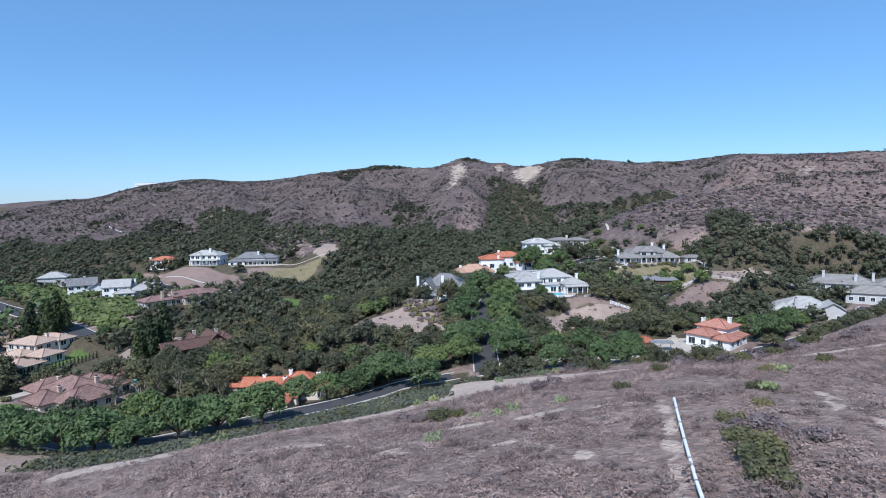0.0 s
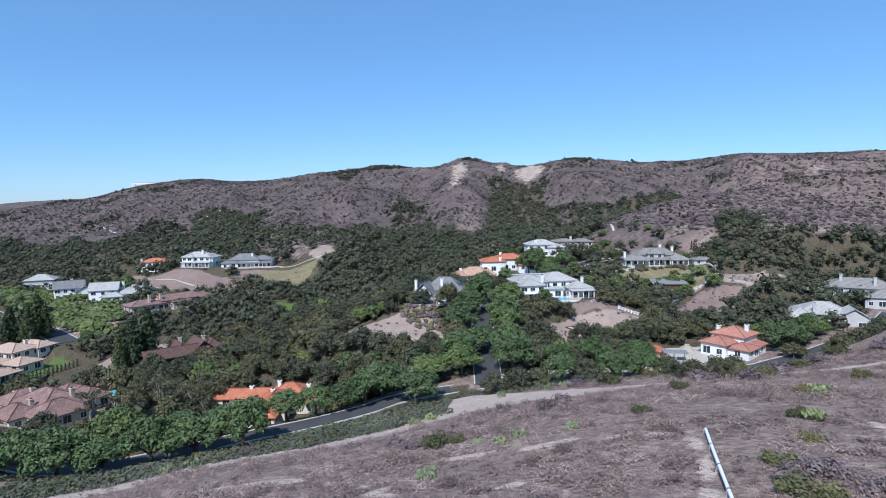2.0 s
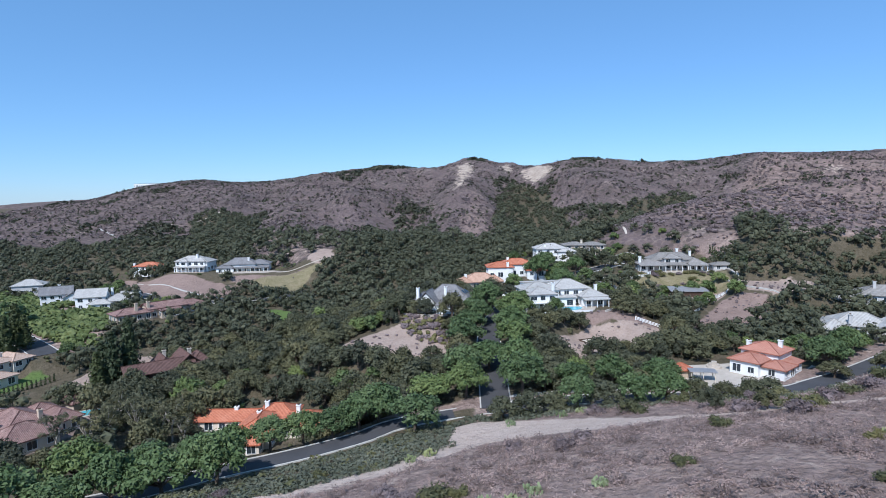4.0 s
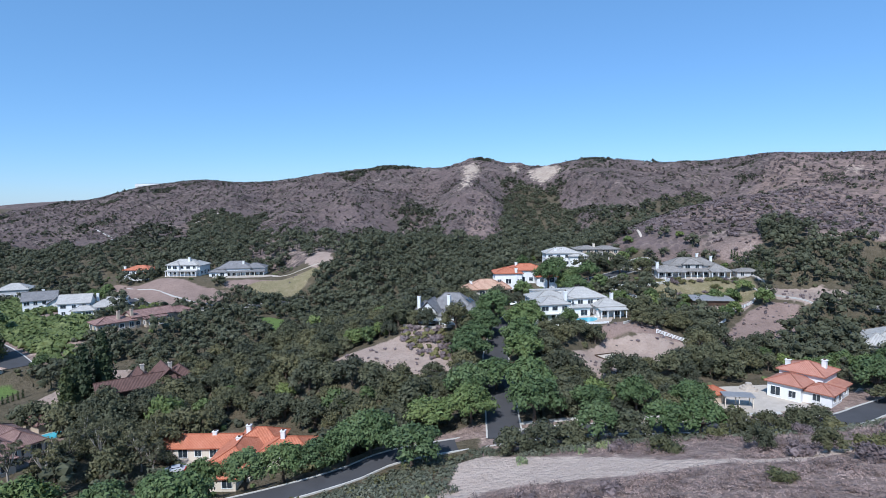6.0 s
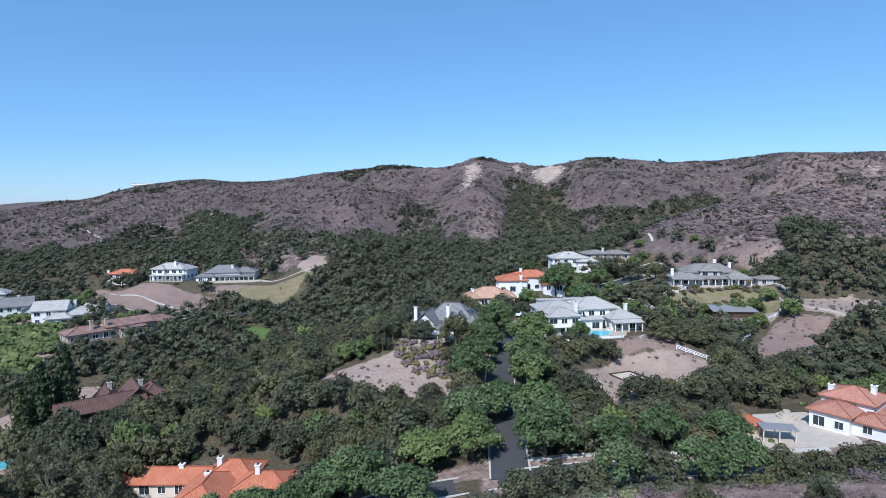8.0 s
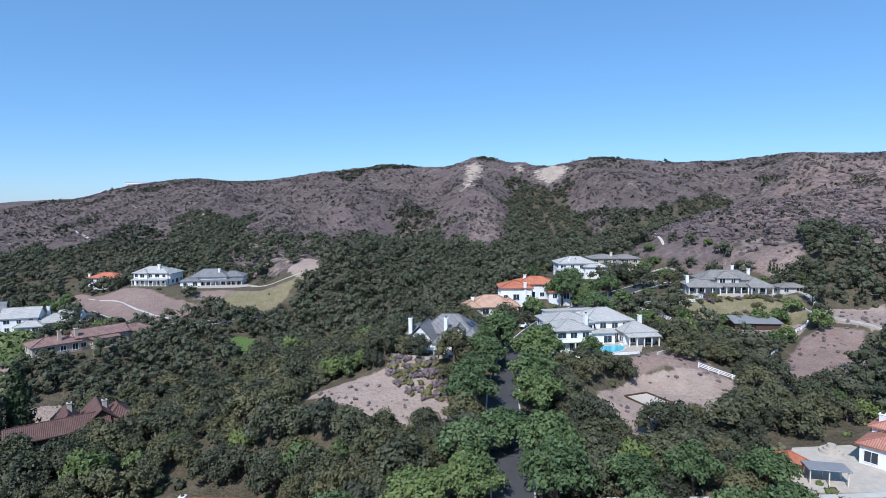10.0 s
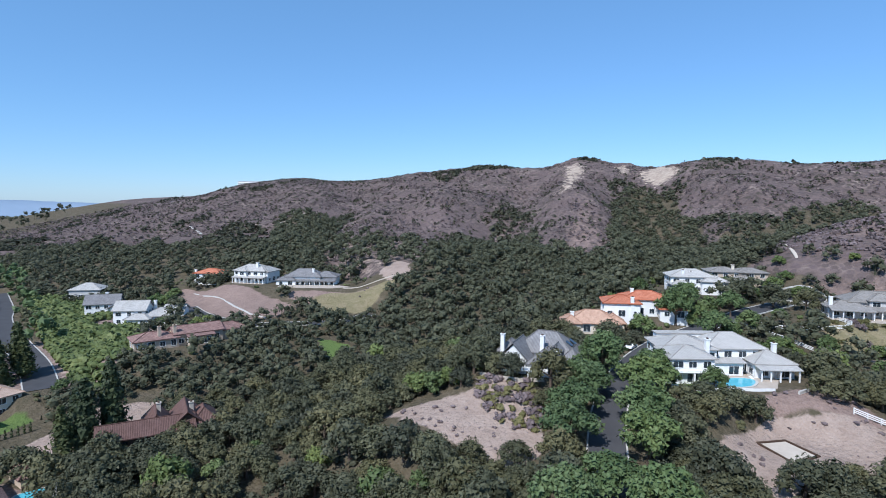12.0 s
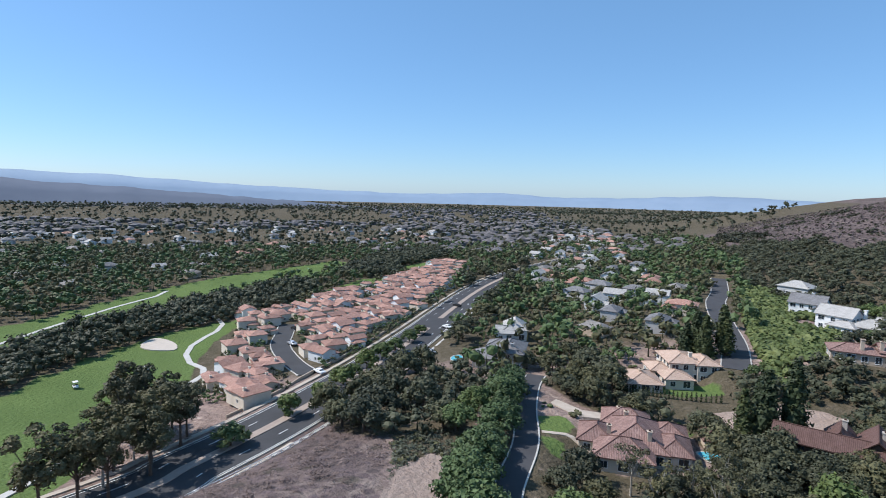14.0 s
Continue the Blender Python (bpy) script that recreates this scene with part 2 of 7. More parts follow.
    hills = mix(t, ramp(t, wide.outputs["Distance"], (0.22, (0.75, 0.75, 0.75)), (0.4, (0, 0, 0))), hills, ramp(t, wide.outputs["Color"], (0.4, (0.042, 0.043, 0.028)), (0.62, (0.13, 0.1, 0.09))))
    scrub = mix(t, 0.72, scrub, hills)
    dirt = mix(t, 0.5, ramp(t, mid, (0.3, (0.27, 0.2, 0.162)), (0.7, (0.44, 0.35, 0.292))), ramp(t, fine, (0.3, (0.26, 0.193, 0.155)), (0.7, (0.45, 0.362, 0.302))))
    grass = mix(t, 0.5, ramp(t, big, (0.35, (0.095, 0.14, 0.042)), (0.65, (0.145, 0.2, 0.062))), ramp(t, fine, (0.3, (0.085, 0.13, 0.038)), (0.7, (0.15, 0.205, 0.066))))
    litter = mix(t, 0.5, ramp(t, mid, (0.3, (0.06, 0.053, 0.032)), (0.5, (0.11, 0.09, 0.06)), (0.7, (0.2, 0.16, 0.12))), ramp(t, fine, (0.3, (0.05, 0.048, 0.027)), (0.7, (0.16, 0.132, 0.09))))
    meadow = mix(t, 0.5, ramp(t, mid, (0.3, (0.15, 0.135, 0.065)), (0.5, (0.23, 0.195, 0.11)), (0.7, (0.35, 0.285, 0.195))), ramp(t, fine, (0.3, (0.12, 0.115, 0.05)), (0.7, (0.32, 0.27, 0.17))))
    c = dry
    bare = mix(t, 0.5, ramp(t, mid, (0.3, (0.19, 0.132, 0.112)), (0.7, (0.34, 0.25, 0.21))), ramp(t, fine, (0.3, (0.17, 0.12, 0.1)), (0.7, (0.36, 0.27, 0.226))))
    for name, colour, soft in (("scrub", scrub, 0.3), ("litter", litter, 0.4), ("bare", bare, 0.35), ("meadow", meadow, 0.35), ("dirt", dirt, 0.5), ("sand", mix(t, 0.5, ramp(t, mid, (0.3, (0.42, 0.325, 0.265)), (0.7, (0.62, 0.505, 0.42))), ramp(t, fine, (0.3, (0.4, 0.31, 0.25)), (0.7, (0.62, 0.505, 0.42)))), 0.4), ("cliff", mix(t, 0.6, ramp(t, mid, (0.36, (0.17, 0.125, 0.105)), (0.62, (0.55, 0.46, 0.36))), ramp(t, fine, (0.3, (0.26, 0.2, 0.16)), (0.7, (0.6, 0.5, 0.4)))), 0.9), ("grass", grass, 0.2)):
        a = t.nodes.new("ShaderNodeAttribute")
        a.attribute_name = name
        k = t.nodes.new("ShaderNodeMath")
        k.operation = "MULTIPLY_ADD"
        t.links.new(mid, k.inputs[0])
        k.inputs[1].default_value = soft * 2
        k.inputs[2].default_value = -soft
        s = t.nodes.new("ShaderNodeMath")
        s.operation = "ADD"
        t.links.new(a.outputs["Fac"], s.inputs[0])
        t.links.new(k.outputs[0], s.inputs[1])
        f = ramp(t, s.outputs[0], (0.4, (0, 0, 0)), (0.6, (1, 1, 1)))
        c = mix(t, f, c, colour)
    t.links.new(c, b.inputs["Base Color"])
    high = t.nodes.new("ShaderNodeMath")
    high.operation = "SUBTRACT"
    t.links.new(fine, high.inputs[0])
    t.links.new(clump, high.inputs[1])
    bump(t, b, high.outputs[0], 0.8, 0.4)
    return m


M_EARTH = earth()

# ---- landforms: spot heights of slopes, ridges, streets and house pads ----
NEAR_HILL = [(0, -45, 31), (45, -45, 35), (-40, -45, 25), (0, 0, 29), (27, 5, 31), (60, 10, 31.5), (92, 40, 28), (104, 72, 24), (27, 28, 28.2), (41, 33, 28.6),
             (-3, 34, 21.5), (19, 50, 22.6), (-27, 36, 20.8), (-10, 58, 15.3), (-30, 58, 13), (-50, 42, 14.5), (-60, 18, 15.5), (-60, -20, 18), (-86, 42, 9.5), (-74, 60, 9),
             (65, 82, 17.5), (40, 80, 17.5), (20, 80, 14.5), (45, 60, 22.8), (75, 56, 24), (-90, 0, 7), (-90, -60, 8), (94, 99, 18.2), (106, 105, 18.6), (120, 115, 19), (82, 92, 17.5), (140, 130, 19.5)]
CANYON = [(-28, 141, 13), (-2, 140, 12), (-14, 155, 16), (-45, 165, 6), (-58, 199, 11), (-50, 130, 3.5), (-60, 155, 4), (-20, 118, 5), (-40, 220, 12), (-20, 190, 13),
          (75, 155, 16), (105, 160, 15), (60, 128, 12), (95, 130, 12), (102, 181, 22.3), (45, 124, 11.5), (25, 143, 13.5), (25, 120, 11.5), (150, 165, 16), (-75, 170, 6), (-80, 200, 11)]
KNOLLS = [(-101, 251, 20), (-118, 238, 16), (-57, 266, 31), (-75, 258, 20.5), (-140, 240, 14), (-85, 232, 14), (-70, 225, 13.5), (-180, 250, 11), (-165, 215, 10.5), (-140, 190, 9.5), (-200, 225, 10), (-30, 275, 25)]
HILLSIDE = [(95, 362, 39), (137, 205, 32), (-26, 316, 32), (-102, 392, 40), (-133, 370, 40), (-272, 448, 33), (111, 272, 40), (137, 455, 67), (-66, 483, 62), (205, 414, 60),
            (45, 400, 36), (52, 285, 29), (180, 260, 44), (170, 200, 33), (-20, 430, 48), (-200, 520, 56), (-320, 640, 68), (-100, 600, 80), (0, 560, 76), (-200, 360, 27), (-240, 330, 22),
            (38, 500, 64), (30, 430, 50), (24, 378, 39), (-32, 400, 37), (88, 400, 42), (100, 470, 54), (-60, 540, 62), (-150, 560, 66), (-130, 470, 52)]
RIDGE = [(-651, 841, 60), (-560, 810, 61), (-484, 740, 62), (-447, 751, 64), (-397, 757, 79.5), (-363, 763, 84), (-334, 776, 89), (-295, 754, 87), (-283, 770, 82), (-209, 679, 81.5), (-170, 710, 87), (-112, 656, 90.5),
         (-90, 710, 94), (-60, 653, 96), (-22, 656, 93.5), (4, 671, 94.5), (27, 670, 102.5), (44, 675, 106.5), (64, 678, 102), (88, 665, 98), (99, 633, 91), (118, 604, 93), (136, 606, 96.5), (190, 617, 99)]
RIDGE += [(227, 588, 92.5), (256, 532, 89), (356, 614, 96.5), (373, 544, 97), (377, 497, 93.5), (550, 500, 95), (800, 400, 92), (-800, 900, 48), (-950, 950, 40), (300, 360, 66), (400, 250, 62), (300, 150, 38), (60, 800, 70), (-300, 950, 60), (-130, 880, 60), (250, 760, 62), (480, 680, 70)]
# spurs and gullies of the hills: way down the slope with the height over or under the even slope, and the half width
FOLDS = [
    ([(42, 660, 0), (30, 560, 6), (24, 470, 9), (26, 420, 9), (24, 370, 7), (20, 330, 2)], 26), ([(95, 640, 0), (88, 560, -7), (74, 490, -9), (74, 430, -8), (68, 340, -4)], 24),
    ([(140, 600, 0), (134, 500, 5), (125, 430, 7), (96, 380, 5)], 24), ([(250, 510, -3), (223, 450, -7), (154, 372, -8), (113, 340, -6), (80, 305, -3)], 22),
    ([(330, 330, 6), (255, 341, 8), (199, 335, 8), (142, 305, 6), (110, 280, 3)], 32), ([(-55, 640, 0), (-64, 560, 7), (-58, 450, 8), (-50, 360, 3)], 28),
    ([(-10, 620, 0), (-14, 555, -7), (-22, 440, -7), (-26, 350, -3)], 22), ([(-262, 700, 0), (-262, 647, 4), (-205, 540, 8), (-165, 460, 5)], 34),
    ([(-150, 680, 0), (-140, 600, 6), (-130, 520, 7), (-110, 440, 4)], 34), ([(-190, 650, 0), (-175, 560, -6), (-140, 470, -4)], 28), ([(-390, 740, 0), (-350, 640, 7), (-300, 540, 6), (-280, 460, 3)], 38),
    ([(330, 590, 0), (300, 500, 6), (262, 430, 6)], 26), ([(200, 590, 0), (186, 520, -5), (170, 450, -5)], 20)]
PLAIN = [(-250, 20, -0.5), (-230, 60, 0.5), (-300, 100, 0.5), (-170, -40, -1), (-300, -80, -1), (-400, 60, -1), (-400, 200, 2), (-300, 180, 4), (-260, 260, 8), (-350, 330, 12), (-450, 500, 25), (-700, 600, 10), (-700, 200, -5),
         (-700, -200, -6), (-1000, 100, -10), (-1000, 500, -6), (-1100, 900, 10), (-150, -200, 5), (0, -300, 30), (300, -200, 45), (500, 0, 55), (-450, -300, 3), (180, 90, 24)]
STREET_S = [(150, 150, 15), (128, 131, 13.8), (100, 113, 13.1), (85, 105.3, 12.7), (72, 100, 12.5), (45, 99, 12.2), (25, 100, 11.6), (8, 99, 10.3), (-9, 95.8, 9), (-17.2, 89.5, 8.6), (-28, 84.5, 7.8), (-41.6, 79, 7.2), (-54.3, 73, 6.5), (-66, 69.8, 6), (-80, 73, 5.6),
            (-100, 85, 5), (-119, 93, 4.5), (-135, 101, 4), (-144, 107, 3.7)]
STREET_N = [(11, 99, 10.5), (12, 118, 12.2), (13, 138, 14.3), (16, 156, 16.2), (22, 174, 18.2), (32, 190, 20.4), (46, 203, 22.6), (62, 218, 24.4), (78, 232, 25.4)]
STREET_W = [(-126, 160, 8), (-146, 177, 8.8), (-176, 198, 9.6), (-204, 219, 10), (-226, 240, 10.2), (-262, 270, 11)]
BOULEVARD = [(-62, -40, 3), (-98, 9, 2.4), (-109, 19, 2.3), (-119, 28, 2.2), (-130, 37, 2.1), (-151, 52, 1.9), (-172, 66, 1.8), (-203, 85, 1.6), (-282, 131, 1.4), (-330, 164, 1.2), (-372, 200, 1.2), (-430, 270, 2), (-500, 350, 4)]
DRIVE_K = [(-138, 240, 14.6), (-124, 228, 14.2), (-110, 221, 14), (-97, 219, 13.8), (-84, 223, 13.8), (-70, 230, 13.7), (-62, 240, 15)]
TOWN_LANE = [(-163, 43, 1.7), (-178, 38, 1.0), (-198, 34, 0.8), (-216, 35, 0.6), (-231, 36, 0.6)]
PADS = {}


def pad(name, x, y, z, r):
    """A levelled building plot: centre, height, radius."""
    PADS[name] = (x, y, z, r)


pad("grey", -2, 168, 18.8, 12), pad("white", 39, 170, 19.2, 19), pad("red", 28, 210, 24, 13), pad("orange", 14, 200, 20.8, 9), pad("greywhite", 50, 240, 27, 12)
pad("brown", 72, 258, 27.4, 11), pad("big", 96, 220, 24.6, 20), pad("stable", 91, 187, 18.6, 9), pad("spanish", 82, 118, 12.4, 13), pad("hut", 57, 113, 12.4, 7)
pad("terracotta", -42, 113, 1.2, 16), pad("barn", -84, 143, 5, 9), pad("long", -108, 192, 13.2, 14), pad("hill_one", -121, 268, 21.6, 13), pad("hill_two", -92, 268, 21.4, 14)
pad("hill_three", -160, 282, 18, 11), pad("white_west", -152, 222, 11.6, 12), pad("tile", -99, 107, 2, 19), pad("yellow", -134, 146, 3.6, 17), pad("lawn", -112, 94, 4.6, 9)
pad("mansion", 128, 152, 13, 13), pad("mansion_two", 170, 190, 15, 16), pad("sand", 47, 142, 13, 8), pad("tan", 121, 184, 22.4, 10), pad("ghouse", -168, 104, 3.2, 14)


def smooth(a):
    a = np.clip(a, 0, 1)
    return a * a * (3 - 2 * a)


def along(line, x, y):
    """Distance to a street's centre line, the street's height there and the way along it."""
    best, high, way, run = np.full(x.shape, 1e9), np.zeros(x.shape), np.zeros(x.shape), 0.0
    for (ax, ay, az), (bx, by, bz) in zip(line, line[1:]):
        dx, dy = bx - ax, by - ay
        size = math.hypot(dx, dy)
        t = np.clip(((x - ax) * dx + (y - ay) * dy) / size**2, 0, 1)
        d = np.hypot(x - ax - t * dx, y - ay - t * dy)
        near = d < best
        best, high, way = np.where(near, d, best), np.where(near, az + t * (bz - az), high), np.where(near, run + t * size, way)
        run += size
    return best, high, way


STREETS = [(STREET_S, 2.5), (STREET_N, 3.4), (STREET_W, 3.8), (BOULEVARD, 8.4), (DRIVE_K, 2.8), (TOWN_LANE, 3.2)]
SPOTS = np.array([*NEAR_HILL, *CANYON, *KNOLLS, *HILLSIDE, *RIDGE, *PLAIN, *STREET_S, *STREET_N, *STREET_W, *BOULEVARD, *DRIVE_K, *((x, y, z) for x, y, z, r in PADS.values())], float)


def bend(x, y, px, py):
    r2 = (x[..., None] - px) ** 2 + (y[..., None] - py) ** 2
    return 0.5 * r2 * np.log(r2 + 25.0) * 1e-4


def thin_plate():
    px, py, n = SPOTS[:, 0], SPOTS[:, 1], len(SPOTS)
    a = np.zeros((n + 3, n + 3))
    a[:n, :n] = bend(px, py, px, py) + np.eye(n) * 0.02
    a[:n, n], a[:n, n + 1], a[:n, n + 2] = 1, px / 100, py / 100
    a[n:, :n] = a[:n, n:].T
    return np.linalg.solve(a, np.r_[SPOTS[:, 2], 0, 0, 0])


PLATE = thin_plate()


def ground(x, y):
    """Height of the ground at x, y (arrays)."""
    x, y = np.asarray(x, float), np.asarray(y, float)
    z = bend(x, y, SPOTS[:, 0], SPOTS[:, 1]) @ PLATE[:-3] + PLATE[-3] + PLATE[-2] * x / 100 + PLATE[-1] * y / 100
    # far from the spot heights the land runs out level
    far = smooth((np.hypot(x + 150, y - 250) - 750) / 450)
    level = -30 + 22 * smooth((x + 3000) / 2200) + 50 * smooth((x + 250) / 700) + 25 * smooth((y - 700) / 500) * smooth((x + 1000) / 600)
    level = level + 9 * smooth(1.3 - np.hypot((x + 1600) / 380, (y + 100) / 1500)) * (1 + 0.35 * np.sin(y * 0.011) * np.sin(x * 0.009) + 0.3 * np.sin(y * 0.027 + 1))
    z = z * (1 - far) + level * far
    rough = np.sin(x * 0.021 + 1.3 * np.sin(y * 0.017)) * np.sin(y * 0.019 + 1.1 * np.sin(x * 0.013))
    # spurs and gullies run down from the ridge
    s1 = 1 - 2 * np.abs(np.sin(x * 0.026 + 0.9 * np.sin(y * 0.009 + 1.0) + 0.5 * rough))
    s2 = 1 - 2 * np.abs(np.sin(x * 0.061 + 1.4 * np.sin(y * 0.015) + 0.8))
    crest = 1 - smooth((y - 470 + 0.25 * x) / 150)
    z = z + smooth((y - 300) / 120) * smooth((x + 500) / 200) * smooth((1100 - y) / 200) * crest * (1.5 * rough + 3.0 * s1 + 2.2 * s2)
    for line, half in FOLDS:
        d, h, _ = along(line, x, y)
        z = z + h * np.exp(-((d / half) ** 2))
    for px, py, pz, r in PADS.values():
        w = smooth(1.9 - np.hypot(x - px, y - py) / r)
        z = z * (1 - w) + pz * w
    for line, half in STREETS:
        d, h, _ = along(line, x, y)
        w = smooth(1 - (d - half - 1.5) / 6)
        z = z * (1 - w) + (h - 0.12) * w
    return z


# ---- building helpers ----


def mesh_from(name, verts, faces, material, uvs=None, edge_smooth=False):
    me = bpy.data.meshes.new(name)
    me.from_pydata(verts, [], faces)
    me.materials.append(material)
    if uvs is not None:
        me.uv_layers.new(name="UVMap").data.foreach_set("uv", np.asarray(uvs, np.float32).ravel())
    if edge_smooth:
        me.polygons.foreach_set("use_smooth", [True] * len(me.polygons))
    me.update()
    return me


def hang(name, me, parent=None, label="", at=None):
    """Links a mesh as one object, as a part of its parent."""
    ob = new(name, me)
    if parent is not None:
        ob.parent = parent
    if at is not None:
        ob.matrix_basis = at
    return tagged(ob, label)


def part(name, bm, material, parent=None, label="", at=None):
    me = bpy.data.meshes.new(name)
    bm.normal_update()
    bm.to_mesh(me)
    bm.free()
    me.materials.append(material)
    return hang(name, me, parent, label, at)


def box(bm, x0, y0, z0, x1, y1, z1, m=None):
    vs = [bm.verts.new(v) for v in ((x0, y0, z0), (x1, y0, z0), (x1, y1, z0), (x0, y1, z0), (x0, y0, z1), (x1, y0, z1), (x1, y1, z1), (x0, y1, z1))]
    for f in ((3, 2, 1, 0), (4, 5, 6, 7), (0, 1, 5, 4), (1, 2, 6, 5), (2, 3, 7, 6), (3, 0, 4, 7)):
        bm.faces.new([vs[k] for k in f])
    if m is not None:
        bmesh.ops.transform(bm, matrix=m, verts=vs)
    return vs


def solid(name, dims, material, parent=None, label="", bevel=0.03, at=None):
    """A box-like part with softened edges: x0, y0, z0, x1, y1, z1."""
    bm = bmesh.new()
    box(bm, *dims)
    if bevel:
        bmesh.ops.bevel(bm, geom=bm.edges[:], offset=bevel, segments=1, affect="EDGES")
    return part(name, bm, material, parent, label, at)


def tube(bm, p, q, r0, r1, n=6):
    p, q = Vector(p), Vector(q)
    m = (q - p).to_track_quat("Z", "Y").to_matrix()
    rings = []
    for c, r in ((p, r0), (q, r1)):
        rings.append([bm.verts.new(c + m @ Vector((math.cos(a) * r, math.sin(a) * r, 0))) for a in (2 * math.pi * k / n for k in range(n))])
    for k in range(n):
        bm.faces.new((rings[0][k], rings[0][(k + 1) % n], rings[1][(k + 1) % n], rings[1][k]))
    bm.faces.new(rings[1]), bm.faces.new(rings[0][::-1])


def g1(x, y):
    return float(ground(np.array([float(x)]), np.array([float(y)]))[0])


def inside(poly, x, y):
    """Signed distance to a plan outline, positive inside."""
    x, y = np.asarray(x, float), np.asarray(y, float)
    d, odd = np.full(x.shape, 1e9), np.zeros(x.shape, bool)
    for (ax, ay), (bx, by) in zip(poly, poly[1:] + poly[:1]):
        t = np.clip(((x - ax) * (bx - ax) + (y - ay) * (by - ay)) / ((bx - ax) ** 2 + (by - ay) ** 2), 0, 1)
        d = np.minimum(d, np.hypot(x - ax - t * (bx - ax), y - ay - t * (by - ay)))
        cross = (ay > y) != (by > y)
        odd ^= cross & (x < (bx - ax) * (y - ay) / ((by - ay) if by != ay else 1e-9) + ax)
    return np.where(odd, d, -d)


# ---- zones of the plan ----
DIRT = [
    [(-32, 150), (-22, 154), (-13, 154), (-10, 162), (-4, 158), (2, 140), (2, 136), (-3, 131), (-17, 140)],
    [(31, 140), (45, 153), (56, 153), (68, 149), (63, 141), (44, 132), (37, 127)],
    [(81, 190), (88, 193), (99, 191), (104, 183), (95, 174), (84, 178)],
    [(116, 196), (132, 192), (139, 184), (128, 175), (116, 172), (109, 180), (111, 190)],
    [(-57, 278), (-52, 262), (-60, 258), (-67, 267), (-64, 281)],
    [(-104, 149), (-98, 158), (-92, 160), (-88, 154), (-96, 146)],
    [(0, 76), (2, 89), (7, 92), (14, 87), (24, 82), (30, 76), (36, 70), (30, 68), (22, 70), (12, 72), (4, 73)],
    [(-74, 50), (-89, 56), (-97, 64), (-91, 70), (-82, 64), (-71, 60)],
    [(98, 70), (118, 60), (122, 78), (104, 82)],
    [(-108, 138), (-98, 134), (-92, 150), (-104, 156)],
]
CLIFF = [[(22, 640), (36, 638), (40, 585), (28, 512), (21, 450), (15, 456), (21, 546)], [(73, 640), (86, 660), (84, 602), (75, 602)], [(94, 620), (119, 640), (122, 570), (108, 544), (96, 544), (90, 570)], [(330, 440), (296, 398), (290, 402), (325, 445)]]
SPURS = [[(4, 323), (9, 348), (18, 410), (27, 425), (41, 400), (38, 330), (23, 315)], [(108, 282), (128, 322), (170, 356), (230, 430), (300, 500), (420, 480), (430, 300), (300, 225), (205, 226), (165, 228), (160, 262), (130, 260)]]
TRAILS = [([(14.0, -8, 0), (17.6, 4, 0), (20.4, 12, 0), (23.6, 21, 0), (26.4, 30, 0)], 0.5), ([(-60, 44, 0), (-47, 48, 0), (-42, 54, 0), (-33, 56, 0), (-23, 57.5, 0), (-16, 62, 0), (-10, 65, 0), (-4, 69, 0), (4, 75, 0)], 2.0), ([(30, 73, 0), (40, 69, 0), (44, 67, 0), (52, 71, 0), (60, 74, 0), (72, 74, 0), (96, 74, 0)], 0.9),
          ([(-10, 25, 0), (-4, 22.5, 0), (2, 23, 0), (7, 21, 0), (10, 18, 0), (12, 12, 0)], 0.5), ([(-28, 32, 0), (-20, 33, 0), (-12, 30, 0), (-8, 26, 0)], 0.5), ([(45, 26, 0), (43, 21, 0), (41, 17, 0), (43, 12, 0), (44, 6, 0)], 0.5), ([(-2, 37, 0), (4, 36.5, 0), (12, 35, 0), (19, 33.5, 0), (24, 30, 0)], 0.6)]
SLOPE = [[(42, 152), (52, 154), (58, 152), (68, 149), (64, 158), (56, 162), (46, 157)], [(74, 149), (97, 174), (106, 179), (113, 173), (104, 160), (83, 149)], [(-164, 270), (-140, 262), (-120, 254), (-93, 240), (-95, 228), (-112, 224), (-133, 233)], [(-102, 251), (-75, 254), (-62, 258), (-68, 252), (-81, 244), (-94, 243)]]
GRASS = [
    [(-168, -38), (-200, -28), (-233, -9), (-251, 19), (-235, 16), (-213, 10), (-193, 8), (-165, 9), (-138, 2), (-100, -3), (-90, -40)],
    [(-242, -80), (-269, -62), (-319, -41), (-375, -6), (-454, 71), (-424, 86), (-367, 50), (-312, 8), (-264, -28), (-231, -49), (-213, -60)],
    [(-290, 42), (-352, 80), (-361, 99), (-315, 76)],
    [(-400, 108), (-450, 160), (-430, 165), (-370, 120)],
    [(-72, 212), (-59, 207), (-54, 192), (-62, 194)],
    [(-96, 88), (-103, 89.5), (-101.5, 94.5), (-95, 92)],
    [(-105, 90.5), (-114, 94), (-113, 100), (-106, 99.5), (-103.5, 95.5)],
    [(-104, 116), (-108, 124), (-102, 128), (-99, 120)],
    [(-131, 142), (-124, 152), (-119, 151), (-120, 137), (-126, 134)],
    [(33, 152), (28, 160), (22, 168), (26, 170), (36, 158)],
]
